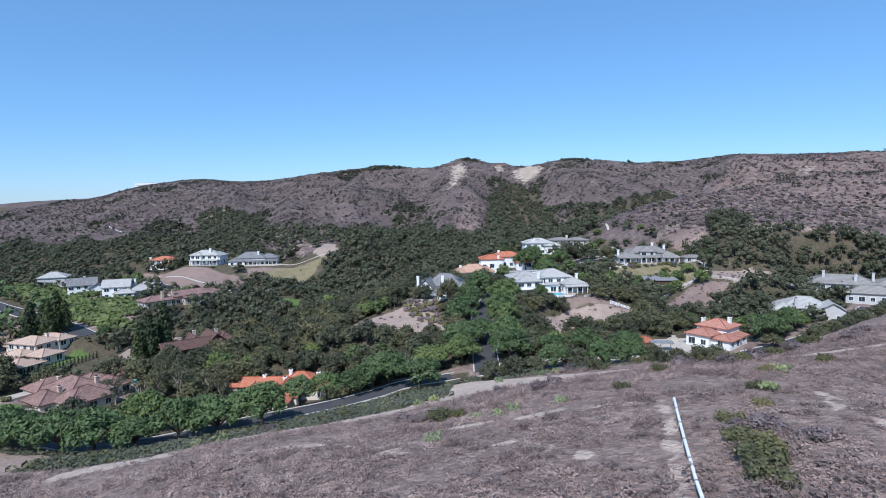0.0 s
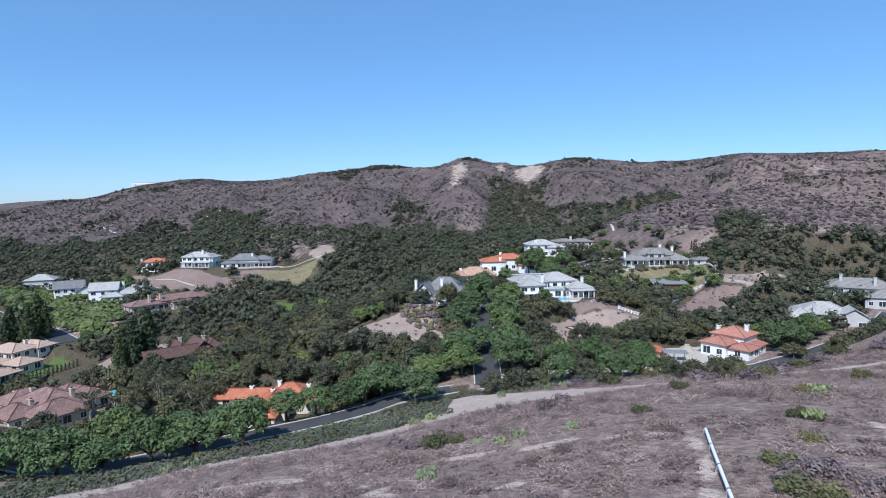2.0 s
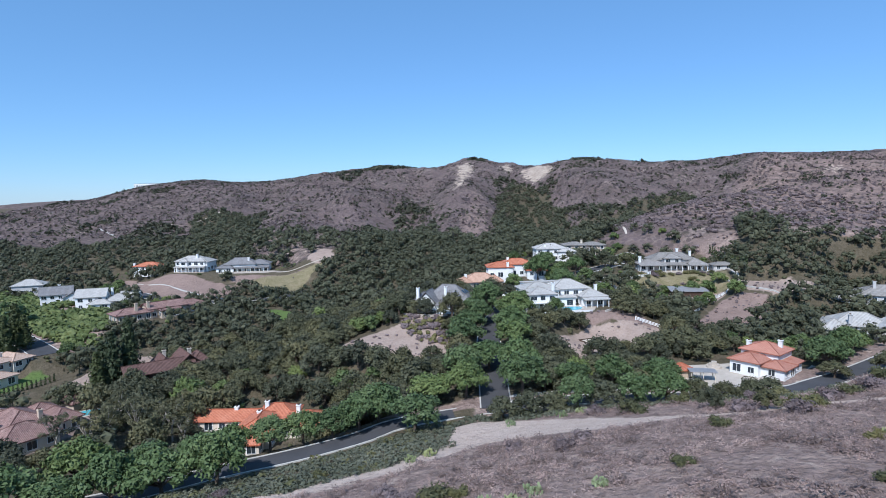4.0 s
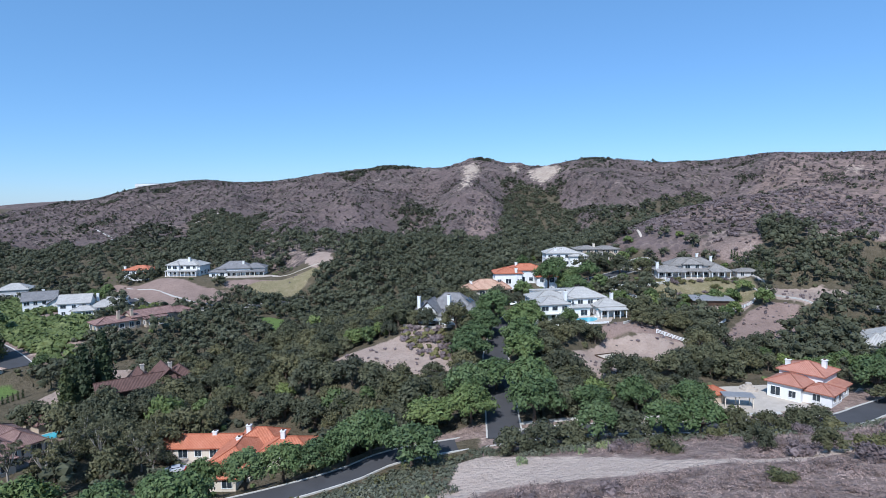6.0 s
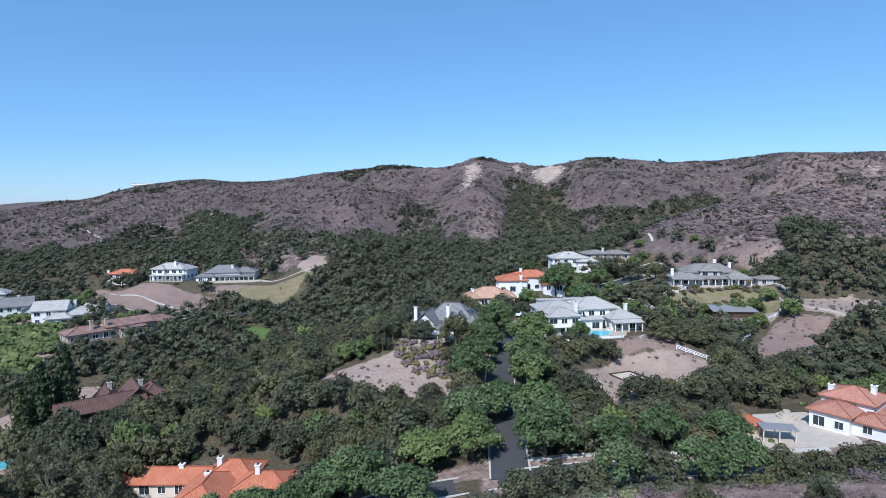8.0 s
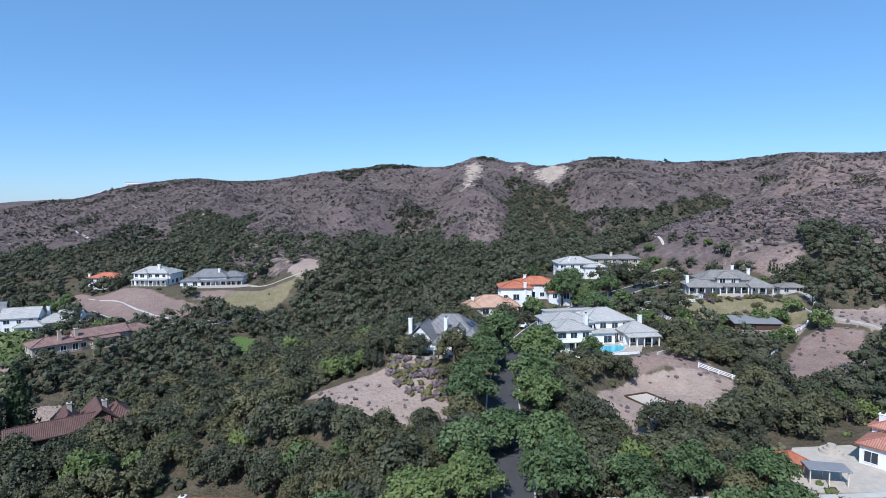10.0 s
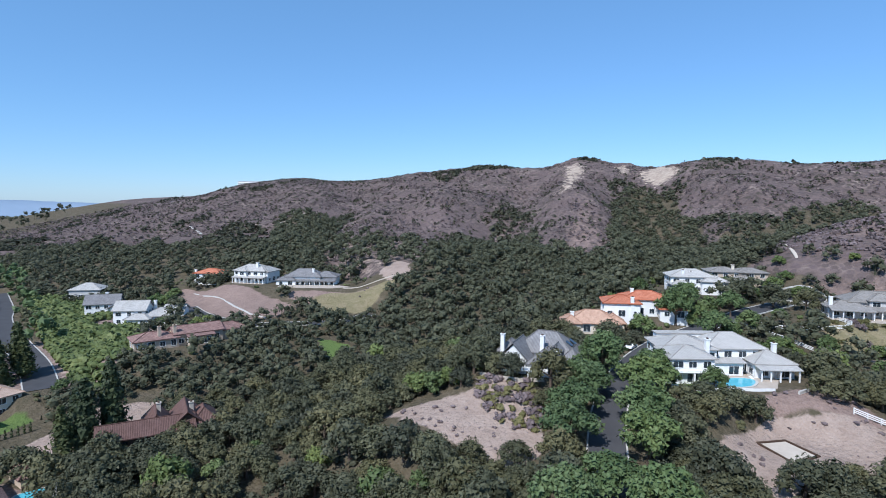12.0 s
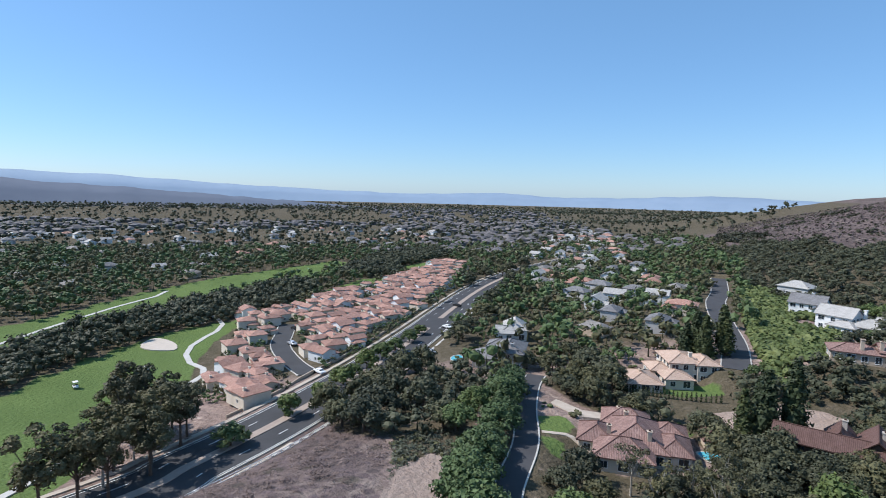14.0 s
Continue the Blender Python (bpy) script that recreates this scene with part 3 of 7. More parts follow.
WOODS = [
    [(-112, 128), (-84, 122), (-66, 94), (-40, 98), (-8, 104), (25, 106), (60, 108), (100, 120), (138, 148), (190, 190), (225, 205), (190, 216), (164, 220), (147, 218), (158, 252), (145, 251), (130, 226), (122, 222), (112, 258), (100, 268), (92, 290), (100, 330), (96, 345), (60, 342), (22, 318), (0, 332), (-32, 322),
     (-60, 306), (-110, 322), (-235, 330), (-275, 300), (-240, 262), (-205, 250), (-165, 240), (-130, 210), (-118, 180), (-104, 150)],
    [(34, 312), (80, 335), (97, 400), (98, 446), (103, 512), (80, 556), (66, 520), (55, 484), (48, 430), (38, 368)],
    [(84, 300), (104, 320), (140, 350), (190, 400), (205, 425), (180, 428), (160, 408), (122, 378), (98, 368), (84, 340)],
    [(-150, 335), (-200, 440), (-196, 456), (-166, 446), (-142, 426), (-108, 322)],
    [(-40, 315), (0, 330), (-4, 360), (-18, 385), (-30, 360)],
    [(136, 205), (190, 190), (200, 208), (165, 218), (140, 216)],
    [(-200, -28), (-251, 19), (-300, 50), (-335, 48), (-312, 14), (-240, -44), (-176, -60), (-160, -45)],
    [(-104, 66), (-108, 76), (-138, 90), (-160, 82), (-148, 64), (-128, 48), (-114, 47), (-108, 54)],
    [(-265, 300), (-160, 305), (-60, 320), (-70, 345), (-150, 345), (-270, 390), (-330, 420), (-420, 430), (-330, 330)],
    [(-150, 132), (-140, 104), (-122, 110), (-100, 126), (-92, 134), (-104, 150), (-118, 180), (-112, 165), (-128, 164)],
    [(-66, 94), (-78, 118), (-84, 122), (-90, 92), (-80, 86)],
    [(-365, 62), (-480, 110), (-520, 170), (-455, 165), (-400, 120), (-355, 100)],
]
GARDENS = [[(16, 176), (112, 172), (124, 236), (96, 272), (40, 258), (14, 214)], [(-122, 120), (-112, 150), (-120, 182), (-104, 212), (-128, 262), (-170, 270), (-176, 214), (-140, 180), (-128, 166), (-150, 132), (-140, 104)]]
CLEAR = [[(-35, 146), (-28, 138), (-14, 137), (-4, 129), (2, 133), (-12, 143), (-28, 150)], [(-114, 252), (-98, 248), (-80, 251), (-60, 258), (-58, 270), (-76, 266), (-84, 264), (-108, 262)], [(-138, 254), (-112, 254), (-112, 262), (-136, 262)], [(36, 155), (54, 157), (54, 172), (36, 172)], [(76, 200), (120, 200), (120, 214), (84, 214)], [(-128, 176), (-100, 182), (-100, 190), (-124, 186)], [(60, 104), (78, 106), (88, 106), (80, 124), (60, 124)], [(-134, 121), (-112, 127), (-104, 132), (-112, 152), (-124, 154), (-136, 140)], [(-118, 90), (-92, 82), (-94, 96), (-110, 102)]]
MEADOW = [[(75, 194), (77, 206), (86, 210), (94, 206), (116, 208), (112, 198), (106, 185), (98, 186), (89, 192)], [(-89, 247), (-83, 252), (-67, 256), (-54, 262), (-62, 250), (-67, 241), (-80, 238)]]
SPARSE = [[(-60, 262), (-50, 285), (-60, 330), (-76, 352), (-103, 340), (-116, 320), (-100, 290), (-80, 276)], [(105, 232), (150, 262), (110, 300), (80, 275)]]
BANK = [[(-128, 170), (-150, 188), (-205, 232), (-235, 264), (-205, 258), (-168, 240), (-136, 210), (-118, 185), (-112, 165), (-104, 158)]]


def zone(polys, x, y, edge):
    best = np.full(np.shape(x), -1e9)
    for p in polys:
        best = np.maximum(best, inside(p, x, y))
    return np.clip(0.5 + best / (2 * edge), 0, 1)


def street_gap(x, y):
    """How far a spot is from any street's edge."""
    return np.min([along(line, x, y)[0] - half for line, half in STREETS], axis=0)


def pad_gap(x, y, names=None):
    return np.min([np.hypot(x - px, y - py) - r for n, (px, py, pz, r) in PADS.items() if n not in ("sand", "tan", "lawn")], axis=0)


# ---- the ground sheet ----


def stretch(lo, hi, near, wide_lo, wide_hi, mid, far, grow):
    """Grid lines: fine from lo to hi, coarser out to wide_lo and wide_hi, then ever wider out to far on both sides."""
    lines = list(np.arange(lo, hi + 0.1, near))
    for sign, edge in ((1, wide_hi), (-1, wide_lo)):
        s, at, more = mid, hi if sign > 0 else lo, []
        while sign * at < far:
            s = s if sign * at < sign * edge else min(s * grow, 140)
            at += sign * s
            more.append(at)
        lines = lines + more if sign > 0 else more[::-1] + lines
    return np.array(lines)


def make_ground():
    gx, gy = stretch(-140, 130, 2.2, -430, 400, 6.0, 4300, 1.06), stretch(-20, 290, 2.2, -40, 720, 6.0, 4300, 1.06)
    x, y = np.meshgrid(gx, gy)
    z = np.concatenate([ground(a, b) for a, b in zip(np.array_split(x.ravel(), 40), np.array_split(y.ravel(), 40))])
    x, y = x.ravel(), y.ravel()
    d = np.hypot(x, y)
    lump = np.array([noise.fractal((a * 0.06, b * 0.06, 0.3), 0.8, 2.1, 4) for a, b in zip(x, y)])
    bare = np.clip(np.minimum(street_gap(x, y) - 2, pad_gap(x, y)) / 10, 0, 1)
    z = z + lump * bare * np.clip(0.25 + (y - 280) / 60, 0.25, 2.8) * np.clip((x + 260) / 120, 0.15, 1)
    nx, ny = len(gx), len(gy)
    k = (np.arange(ny - 1)[:, None] * nx + np.arange(nx - 1)).ravel()
    faces = np.stack([k, k + 1, k + nx + 1, k + nx], 1)
    me = mesh_from("ground", np.stack([x, y, z], 1).tolist(), faces.tolist(), M_EARTH, edge_smooth=True)
    woods = np.maximum(zone(WOODS, x, y, 3), 0.8 * smooth((-140 - x) / 40) * smooth((y + 900) / 400) * smooth((300 - y - 0.55 * (x + 150)) / 120) * smooth((4000 + x) / 200))
    dirt = zone(DIRT, x, y, 1.0)
    woods = np.maximum(woods, 0.8 * smooth((-450 - x) / 150) * smooth((62 - z) / 14) * (x > -4100))
    woods = woods * (1 - 0.9 * zone(SPARSE, x, y, 4))
    dirt = np.maximum(dirt, 0.42 * zone(SPARSE[:1], x, y, 4))
    gap = street_gap(x, y)
    sand = zone([p for p in DIRT if p[0] in ((0, 76), (98, 70))], x, y, 1.2)
    for line, half in TRAILS:
        sand = np.maximum(sand, np.clip(1.15 - np.abs(along(line, x, y)[0]) / (half * 2.2), 0, 1))
    dirt = np.maximum(dirt, 0.35 * np.clip(1 - np.abs(gap - 1.5) / 2.5, 0, 1) * (x > -150))
    for name, v in (("scrub", 0.95 * np.maximum.reduce([zone([[(-58, -14), (-100, 20), (-113, 34), (-130, 44), (-126, 54), (-111, 58), (-76, 52), (-62, 40)]], x, y, 4), smooth((y - 240 + 0.25 * np.abs(x)) / 60) * (x > -4200), smooth(2.2 * (1 - np.hypot((x + 1600) / 380, (y + 100) / 1500)))])), ("litter", np.maximum(woods, 0.75 * smooth((y - np.interp(x, [-112, -75, -60, -47, -42, -33, -23, -16, -10, -4, 4], [58, 50, 46, 48, 54, 56, 57.5, 62, 65, 69, 75]) - 1) / 2) * smooth((8 - x) / 3) * smooth((x + 112) / 4) * (y < 100))), ("bare", np.maximum(zone(SLOPE, x, y, 2), 0.5 * zone(SPURS, x, y, 8))), ("meadow", zone(MEADOW, x, y, 2)), ("dirt", dirt), ("sand", sand), ("cliff", 0.85 * zone(CLIFF, x, y, 10)), ("grass", zone(GRASS, x, y, 1.2))):
        me.attributes.new(name, "FLOAT", "POINT").data.foreach_set("value", v.astype(np.float32))
    tagged(hang("ground", me), "dry brown hills, canyon floor and valley plain", "ground", kind="structure")


make_ground()


# ---- streets ----


def ribbon(line, left, right, lift, step=3.0, thick=0.14, skip=None):
    """A strip along a street from one offset of its centre line to another, with its edge faces."""
    pts = [Vector(p) for p in line]
    run = [0.0]
    for a, b in zip(pts, pts[1:]):
        run.append(run[-1] + (b - a).length)
    def at(s):
        for k in range(len(run) - 1):
            if s <= run[k + 1] or k == len(run) - 2:
                u = (s - run[k]) / (run[k + 1] - run[k])
                p0, p1, p2, p3 = pts[max(k - 1, 0)], pts[k], pts[k + 1], pts[min(k + 2, len(pts) - 1)]
                return 0.5 * (2 * p1 + (p2 - p0) * u + (2 * p0 - 5 * p1 + 4 * p2 - p3) * u * u + (3 * p1 - p0 - 3 * p2 + p3) * u**3)
    n = max(2, int(run[-1] / step))
    mids = [at(run[-1] * k / n) for k in range(n + 1)]
    verts, faces = [], []
    for k, p in enumerate(mids):
        d = (mids[min(k + 1, n)] - mids[max(k - 1, 0)]).normalized()
        side = Vector((-d.y, d.x, 0)).normalized()
        for off, up in ((left, lift - thick), (left, lift), (right, lift), (right, lift - thick)):
            q = p + side * off
            verts.append((q.x, q.y, q.z + up))
    for k in range(n):
        if skip and skip(run[-1] * (k + 0.5) / n):
            continue
        for j in range(3):
            a = k * 4 + j
            faces.append((a, a + 1, a + 5, a + 4))
    return verts, faces


def street(name, label, line, half, kerb_sides, material, walk_side=None):
    road = hang(name, mesh_from(name, *ribbon(line, half, -half, 0.03), material))
    tagged(road, label, "road", kind="structure")
    for s in kerb_sides:
        hang("kerb", mesh_from("kerb", *ribbon(line, s * half + 0.32 * (s > 0), s * half - 0.32 * (s < 0), 0.15, thick=0.3), M_CONCRETE), road, "pale concrete kerb")
    return road


road_s = street("road", "dark asphalt residential street with pale concrete kerbs", STREET_S, 2.5, (1, -1), M_ASPHALT)
road_n = street("road", "dark asphalt lane climbing between shade trees", STREET_N, 3.2, (1, -1), M_ASPHALT)
road_w = street("road", "dark asphalt street curving below a green bank", STREET_W, 3.8, (1, -1), M_ASPHALT)
road_b = street("road", "wide four-lane boulevard of worn grey asphalt", BOULEVARD, 8.0, (1, -1), M_BLVD)
hang("pavement", mesh_from("pavement", *ribbon(BOULEVARD, 11.2, 10.0, 0.12, thick=0.3), M_PAVER), road_b, "pale concrete footpath")
hang("pavement", mesh_from("pavement", *ribbon(BOULEVARD, -10.2, -11.0, 0.12, thick=0.3), M_CONCRETE), road_b, "pale concrete footpath")
hang("median", mesh_from("median", *ribbon(BOULEVARD, 1.1, -1.1, 0.16, thick=0.3, skip=lambda s: 205 < s < 222), M_TRAIL), road_b, "paved median strip")
for off in (4.4, -4.4):
    hang("lane_line", mesh_from("lane_line", *ribbon(BOULEVARD, off + 0.09, off - 0.09, 0.04, step=3.0, thick=0.004, skip=lambda s: s % 12 > 4), M_PAINT), road_b, "broken white lane line")
for off in (7.5, -7.5):
    hang("edge_line", mesh_from("edge_line", *ribbon(BOULEVARD, off + 0.07, off - 0.07, 0.04, thick=0.004), M_PAINT), road_b, "white edge line")
street("road", "dark asphalt driveway below the bare knoll with pale kerbs", DRIVE_K, 2.8, (1, -1), M_ASPHALT)
hang("footpath", mesh_from("footpath", *ribbon(STREET_S, -5.0, -6.1, 0.1, thick=0.4, skip=lambda s: s > 150 or s < 100), M_CONCRETE), road_s, "narrow concrete footpath")

# ---- houses ----


def roof_mesh(w, d, z, rise, kind, over=0.55, thick=0.22):
    """A pitched roof over a w by d plan: hip, gx (ridge along x), gy (ridge along y), lean (falls to the front) or flat."""
    a, b = w / 2 + over, d / 2 + over
    e = [Vector((-a, -b, z)), Vector((a, -b, z)), Vector((a, b, z)), Vector((-a, b, z))]
    up = Vector((0, 0, rise))
    if kind == "hip":
        k = max(abs(a - b), 0.05)
        r = (Vector((-k, 0, z)) + up, Vector((k, 0, z)) + up) if a >= b else (Vector((0, -k, z)) + up, Vector((0, k, z)) + up)
        faces = [(e[0], e[1], r[1], r[0]), (e[2], e[3], r[0], r[1]), (e[1], e[2], r[1]), (e[3], e[0], r[0])] if a >= b else [(e[1], e[2], r[1], r[0]), (e[3], e[0], r[0], r[1]), (e[0], e[1], r[0]), (e[2], e[3], r[1])]
        caps = [(r[0], r[1])] + ([(e[0], r[0]), (e[3], r[0]), (e[1], r[1]), (e[2], r[1])] if a >= b else [(e[0], r[0]), (e[1], r[0]), (e[2], r[1]), (e[3], r[1])])
    elif kind == "gx":
        r = (Vector((-a, 0, z)) + up, Vector((a, 0, z)) + up)
        faces, caps = [(e[0], e[1], r[1], r[0]), (e[2], e[3], r[0], r[1])], [(r[0], r[1])]
    elif kind == "gy":
        r = (Vector((0, -b, z)) + up, Vector((0, b, z)) + up)
        faces, caps = [(e[1], e[2], r[1], r[0]), (e[3], e[0], r[0], r[1])], [(r[0], r[1])]
    else:
        lift = up if kind == "lean" else Vector((0, 0, 0.02))
        faces, caps = [(e[0], e[1], e[2] + lift, e[3] + lift)], []
    verts, polys, uvs = [], [], []
    for f in faces:
        n = (f[1] - f[0]).cross(f[2] - f[0]).normalized()
        u = Vector((-n.y, n.x, 0))
        u = u.normalized() if u.length > 1e-4 else Vector((1, 0, 0))
        v = n.cross(u)
        base = len(verts)
        verts += [tuple(p) for p in f] + [tuple(p - Vector((0, 0, thick))) for p in f]
        m = len(f)
        polys.append(tuple(range(base, base + m)))
        uvs += [(p.dot(u), p.dot(v)) for p in f]
        polys.append(tuple(range(base + 2 * m - 1, base + m - 1, -1)))
        uvs += [(0, 0)] * m
        for k in range(m):
            j = (k + 1) % m
            polys.append((base + k, base + m + k, base + m + j, base + j))
            uvs += [(0, 0)] * 4
    return verts, polys, uvs, caps


def window(parent, m, w, h, frame=M_PAINT, bars=True):
    """A framed window set on a wall; m: its centre on the wall, facing -y."""
    bm = bmesh.new()
    f = 0.11
    for d in ((-w / 2 - f, -0.09, h / 2, w / 2 + f, 0.05, h / 2 + f), (-w / 2 - f, -0.11, -h / 2 - f, w / 2 + f, 0.05, -h / 2), (-w / 2 - f, -0.09, -h / 2, -w / 2, 0.05, h / 2), (w / 2, -0.09, -h / 2, w / 2 + f, 0.05, h / 2)):
        box(bm, *d)
    if bars:
        box(bm, -0.03, -0.06, -h / 2, 0.03, -0.021, h / 2)
    ob = part("window", bm, frame, parent, at=m)
    bm = bmesh.new()
    box(bm, -w / 2, -0.02, -h / 2, w / 2, 0.04, h / 2)
    part("pane", bm, M_GLASS, ob, "dark glass pane")
    return ob


def chimney(parent, x, y, z0, z1, material, w=0.9, d=0.9):
    c = solid("chimney", (x - w / 2, y - d / 2, z0, x + w / 2, y + d / 2, z1), material, parent)
    solid("chimney_cap", (x - w / 2 - 0.12, y - d / 2 - 0.12, z1 - 0.02, x + w / 2 + 0.12, y + d / 2 + 0.12, z1 + 0.16), material, c, "projecting chimney cap")
    solid("flue", (x - w / 4, y - d / 4, z1 + 0.14, x + w / 4, y + d / 4, z1 + 0.42), M_DARKWOOD, c, "dark flue")
    return c


def house(label, at, turn, blocks, wall, roof, chimneys=(), category="house", group="", windows=True, frame=M_PAINT, cap=None, glaze=1.35, stack=None):
    """A house of wings: (centre x, y, width, depth, foot, wall height, roof kind, rise) in the house's own plan."""
    x, y, z = at
    top = new("house" if category == "house" else category.replace(" ", "_"))
    top.matrix_basis = pose(x, y, z, 0, 0, turn)
    tagged(top, label, category, group)
    for cx, cy, w, d, foot, h, kind, rise in blocks:
        bm = bmesh.new()
        box(bm, cx - w / 2, cy - d / 2, foot - 1.6 if foot == 0 else foot, cx + w / 2, cy + d / 2, foot + h)
        if kind in ("gx", "gy"):
            s = rise * ((d if kind == "gx" else w) / 2) / ((d if kind == "gx" else w) / 2 + 0.55)
            ends = [[(cx + k * w / 2, cy - d / 2), (cx + k * w / 2, cy + d / 2), (cx + k * w / 2, cy)] for k in (-1, 1)] if kind == "gx" else [[(cx - w / 2, cy + k * d / 2), (cx + w / 2, cy + k * d / 2), (cx, cy + k * d / 2)] for k in (-1, 1)]
            for (p, q, r), k in zip(ends, (1, -1)):
                inx, iny = (k * 0.2, 0) if kind == "gx" else (0, k * 0.2)
                lo = [bm.verts.new((u[0] + o * inx, u[1] + o * iny, foot + h + (s if u is r else 0))) for o in (0, 1) for u in (p, q, r)]
                for f in ((0, 1, 2), (5, 4, 3), (0, 3, 4, 1), (1, 4, 5, 2), (2, 5, 3, 0)):
                    bm.faces.new([lo[i] for i in f])
        bmesh.ops.recalc_face_normals(bm, faces=bm.faces[:])
        part("wall", bm, wall, top)
        verts, polys, uvs, caps = roof_mesh(w, d, foot + h + 0.12, rise, kind, 0.25 if kind == "flat" else 0.55)
        r = hang("roof", mesh_from("roof", [(a + cx, b + cy, c) for a, b, c in verts], polys, roof, uvs), top)
        if caps and cap is not False:
            bm = bmesh.new()
            for p, q in caps:
                tube(bm, p + Vector((cx, cy, 0.02)), q + Vector((cx, cy, 0.02)), 0.13, 0.13, 5)
            part("ridge_tiles", bm, cap or roof, r)
        if not windows:
            continue
        few = windows == "few"
        floors = max(1, int((h + 0.6) // 2.8))
        for fl in range(floors):
            zc = foot + 1.55 + fl * (h / floors)
            wh = 1.35
            if zc + wh / 2 > foot + h:
                continue
            for side, (sx, sy, length, ang) in enumerate(((0, -d / 2, w, 0), (w / 2, 0, d, 90), (0, d / 2, w, 180), (-w / 2, 0, d, 270))):
                n = int(length / 3.0) if not few else (1 if side in (0, 1) and fl == 0 and (cx, cy) == blocks[0][:2] else 0)
                for k in range(n):
                    off = (k + 0.5) / n * length - length / 2
                    px, py = cx + sx + (off * math.cos(radians(ang)) if sy or side in (0, 2) else 0), cy + sy + (off if side in (1, 3) else 0)
                    out = {0: (0, -0.5), 1: (0.5, 0), 2: (0, 0.5), 3: (-0.5, 0)}[side]
                    if any(abs(px + out[0] - bx) < bw / 2 and abs(py + out[1] - by) < bd / 2 and bf - 0.3 < zc < bf + bh for bx, by, bw, bd, bf, bh, _, _ in blocks):
                        continue
                    window(top, pose(px, py, zc, 0, 0, ang), glaze + (0.5 if (k + fl) % 3 == 1 else 0), wh + (0.45 if fl == 0 and k % 2 else 0), frame)
    for cx, cy, z0, z1 in chimneys:
        chimney(top, cx, cy, z0, z1, stack or wall)
    return top


def porch(top, x0, x1, y0, y1, z, rise, roof, post=M_PAINT, gap=2.7):
    """An open porch before a wall: a shallow roof on square posts, over a paved step."""
    verts, polys, uvs, _ = roof_mesh(x1 - x0, y1 - y0, z, rise, "lean", 0.3, 0.16)
    hang("porch_roof", mesh_from("porch_roof", [(a + (x0 + x1) / 2, b + (y0 + y1) / 2, c) for a, b, c in verts], polys, roof, uvs), top)
    n = max(1, round((x1 - x0) / gap))
    for k in range(n + 1):
        x = x0 + 0.2 + (x1 - x0 - 0.4) * k / n
        solid("post", (x - 0.13, y0 + 0.1, -0.3, x + 0.13, y0 + 0.36, z), post, top, bevel=0.01)
    solid("beam", (x0, y0 + 0.08, z - 0.3, x1, y0 + 0.38, z - 0.02), post, top, bevel=0.01)
    solid("porch_floor", (x0 - 0.2, y0 - 0.2, -0.8, x1 + 0.2, y1, 0.14), M_PAVER, top, "pale paved porch floor")


H_GREY = house("white house with steep grey slate roofs on a knoll", (0.5, 168, 18.8), -14, [
    (1.5, 3, 13.5, 9, 0, 3.8, "hip", 4.2), (-4.0, -2.6, 6, 8, 0, 3.2, "gy", 3.6), (3.2, -3.6, 7.5, 7, 0, 2.6, "hip", 3.2), (4.6, -1.2, 2.4, 3, 3.4, 1.6, "gy", 1.2), (8.2, 0.5, 5, 9, 0, 2.6, "hip", 3.0), (-7.5, 3, 4, 6, 0, 2.8, "hip", 2.4)],
    M_WHITE, M_GREYTILE, [(1.6, -2.4, 3, 8.0), (-8.2, -1, 0, 7.2)])
H_WHITE = house("large white two-storey villa with pale grey hipped roofs beside a pool", (37.4, 169, 19.0), 8, [
    (-6, -3.5, 9, 9, 0, 5.6, "hip", 1.8), (-10.6, -3.0, 6, 8.5, 0, 2.9, "lean", 1.0), (-4, 4, 12, 10, 0, 5.8, "hip", 2.0), (7, 6, 13, 10, 0, 5.6, "hip", 2.6), (13.4, 1.0, 8.5, 9, 0, 3.4, "hip", 2.2), (3.4, 0.5, 8, 5, 0, 3.2, "lean", 0.7), (-1, 9.8, 14, 2.6, 0, 7.2, "flat", 0.2)],
    M_WHITE, M_PALEGREY, [(-0.4, -1.5, 3, 8.2), (16.5, 3, 3, 6.4)], glaze=1.6)
porch(H_WHITE, 9.2, 17.5, -6.2, -3.6, 2.9, 0.5, M_PALEGREY, gap=2.0)
H_RED = house("white two-storey house with red clay tile roofs", (28, 210, 24), 0, [
    (-4, -2, 10, 9, 0, 4.4, "hip", 1.8), (3.5, 3, 13, 9, 0, 4.9, "hip", 2.0), (10.5, -1.5, 7.5, 7, 0, 2.8, "hip", 1.5)],
    M_WHITE, M_TERRA, [(-1.2, -6.3, 0, 6.2), (0, 3, 4.5, 7.4)])
H_ORANGE = house("low cream house with an orange clay tile roof", (15, 201, 20.8), 0, [
    (0.5, 0, 14, 10, 0, 3.0, "hip", 2.9), (-5.5, -2, 5, 7, 0, 2.9, "hip", 1.8), (6.5, 1, 5, 8, 0, 2.9, "hip", 1.9)],
    M_CREAM, M_ORANGE, [(-5.2, -2.5, 3, 5.6)], stack=M_WHITE)
H_GREYWHITE = house("two-storey white house with a pale grey tile roof", (52, 241, 27), 0, [
    (-1, 0, 14, 10, 0, 5.6, "hip", 2.2), (5.5, -4, 8, 6, 0, 4.4, "hip", 1.6), (-5, -4.5, 6, 5, 0, 3.2, "hip", 1.4)],
    M_WHITE, M_PALEGREY, [(-3.8, -3, 5, 7.6), (-1, -2, 5, 7)])
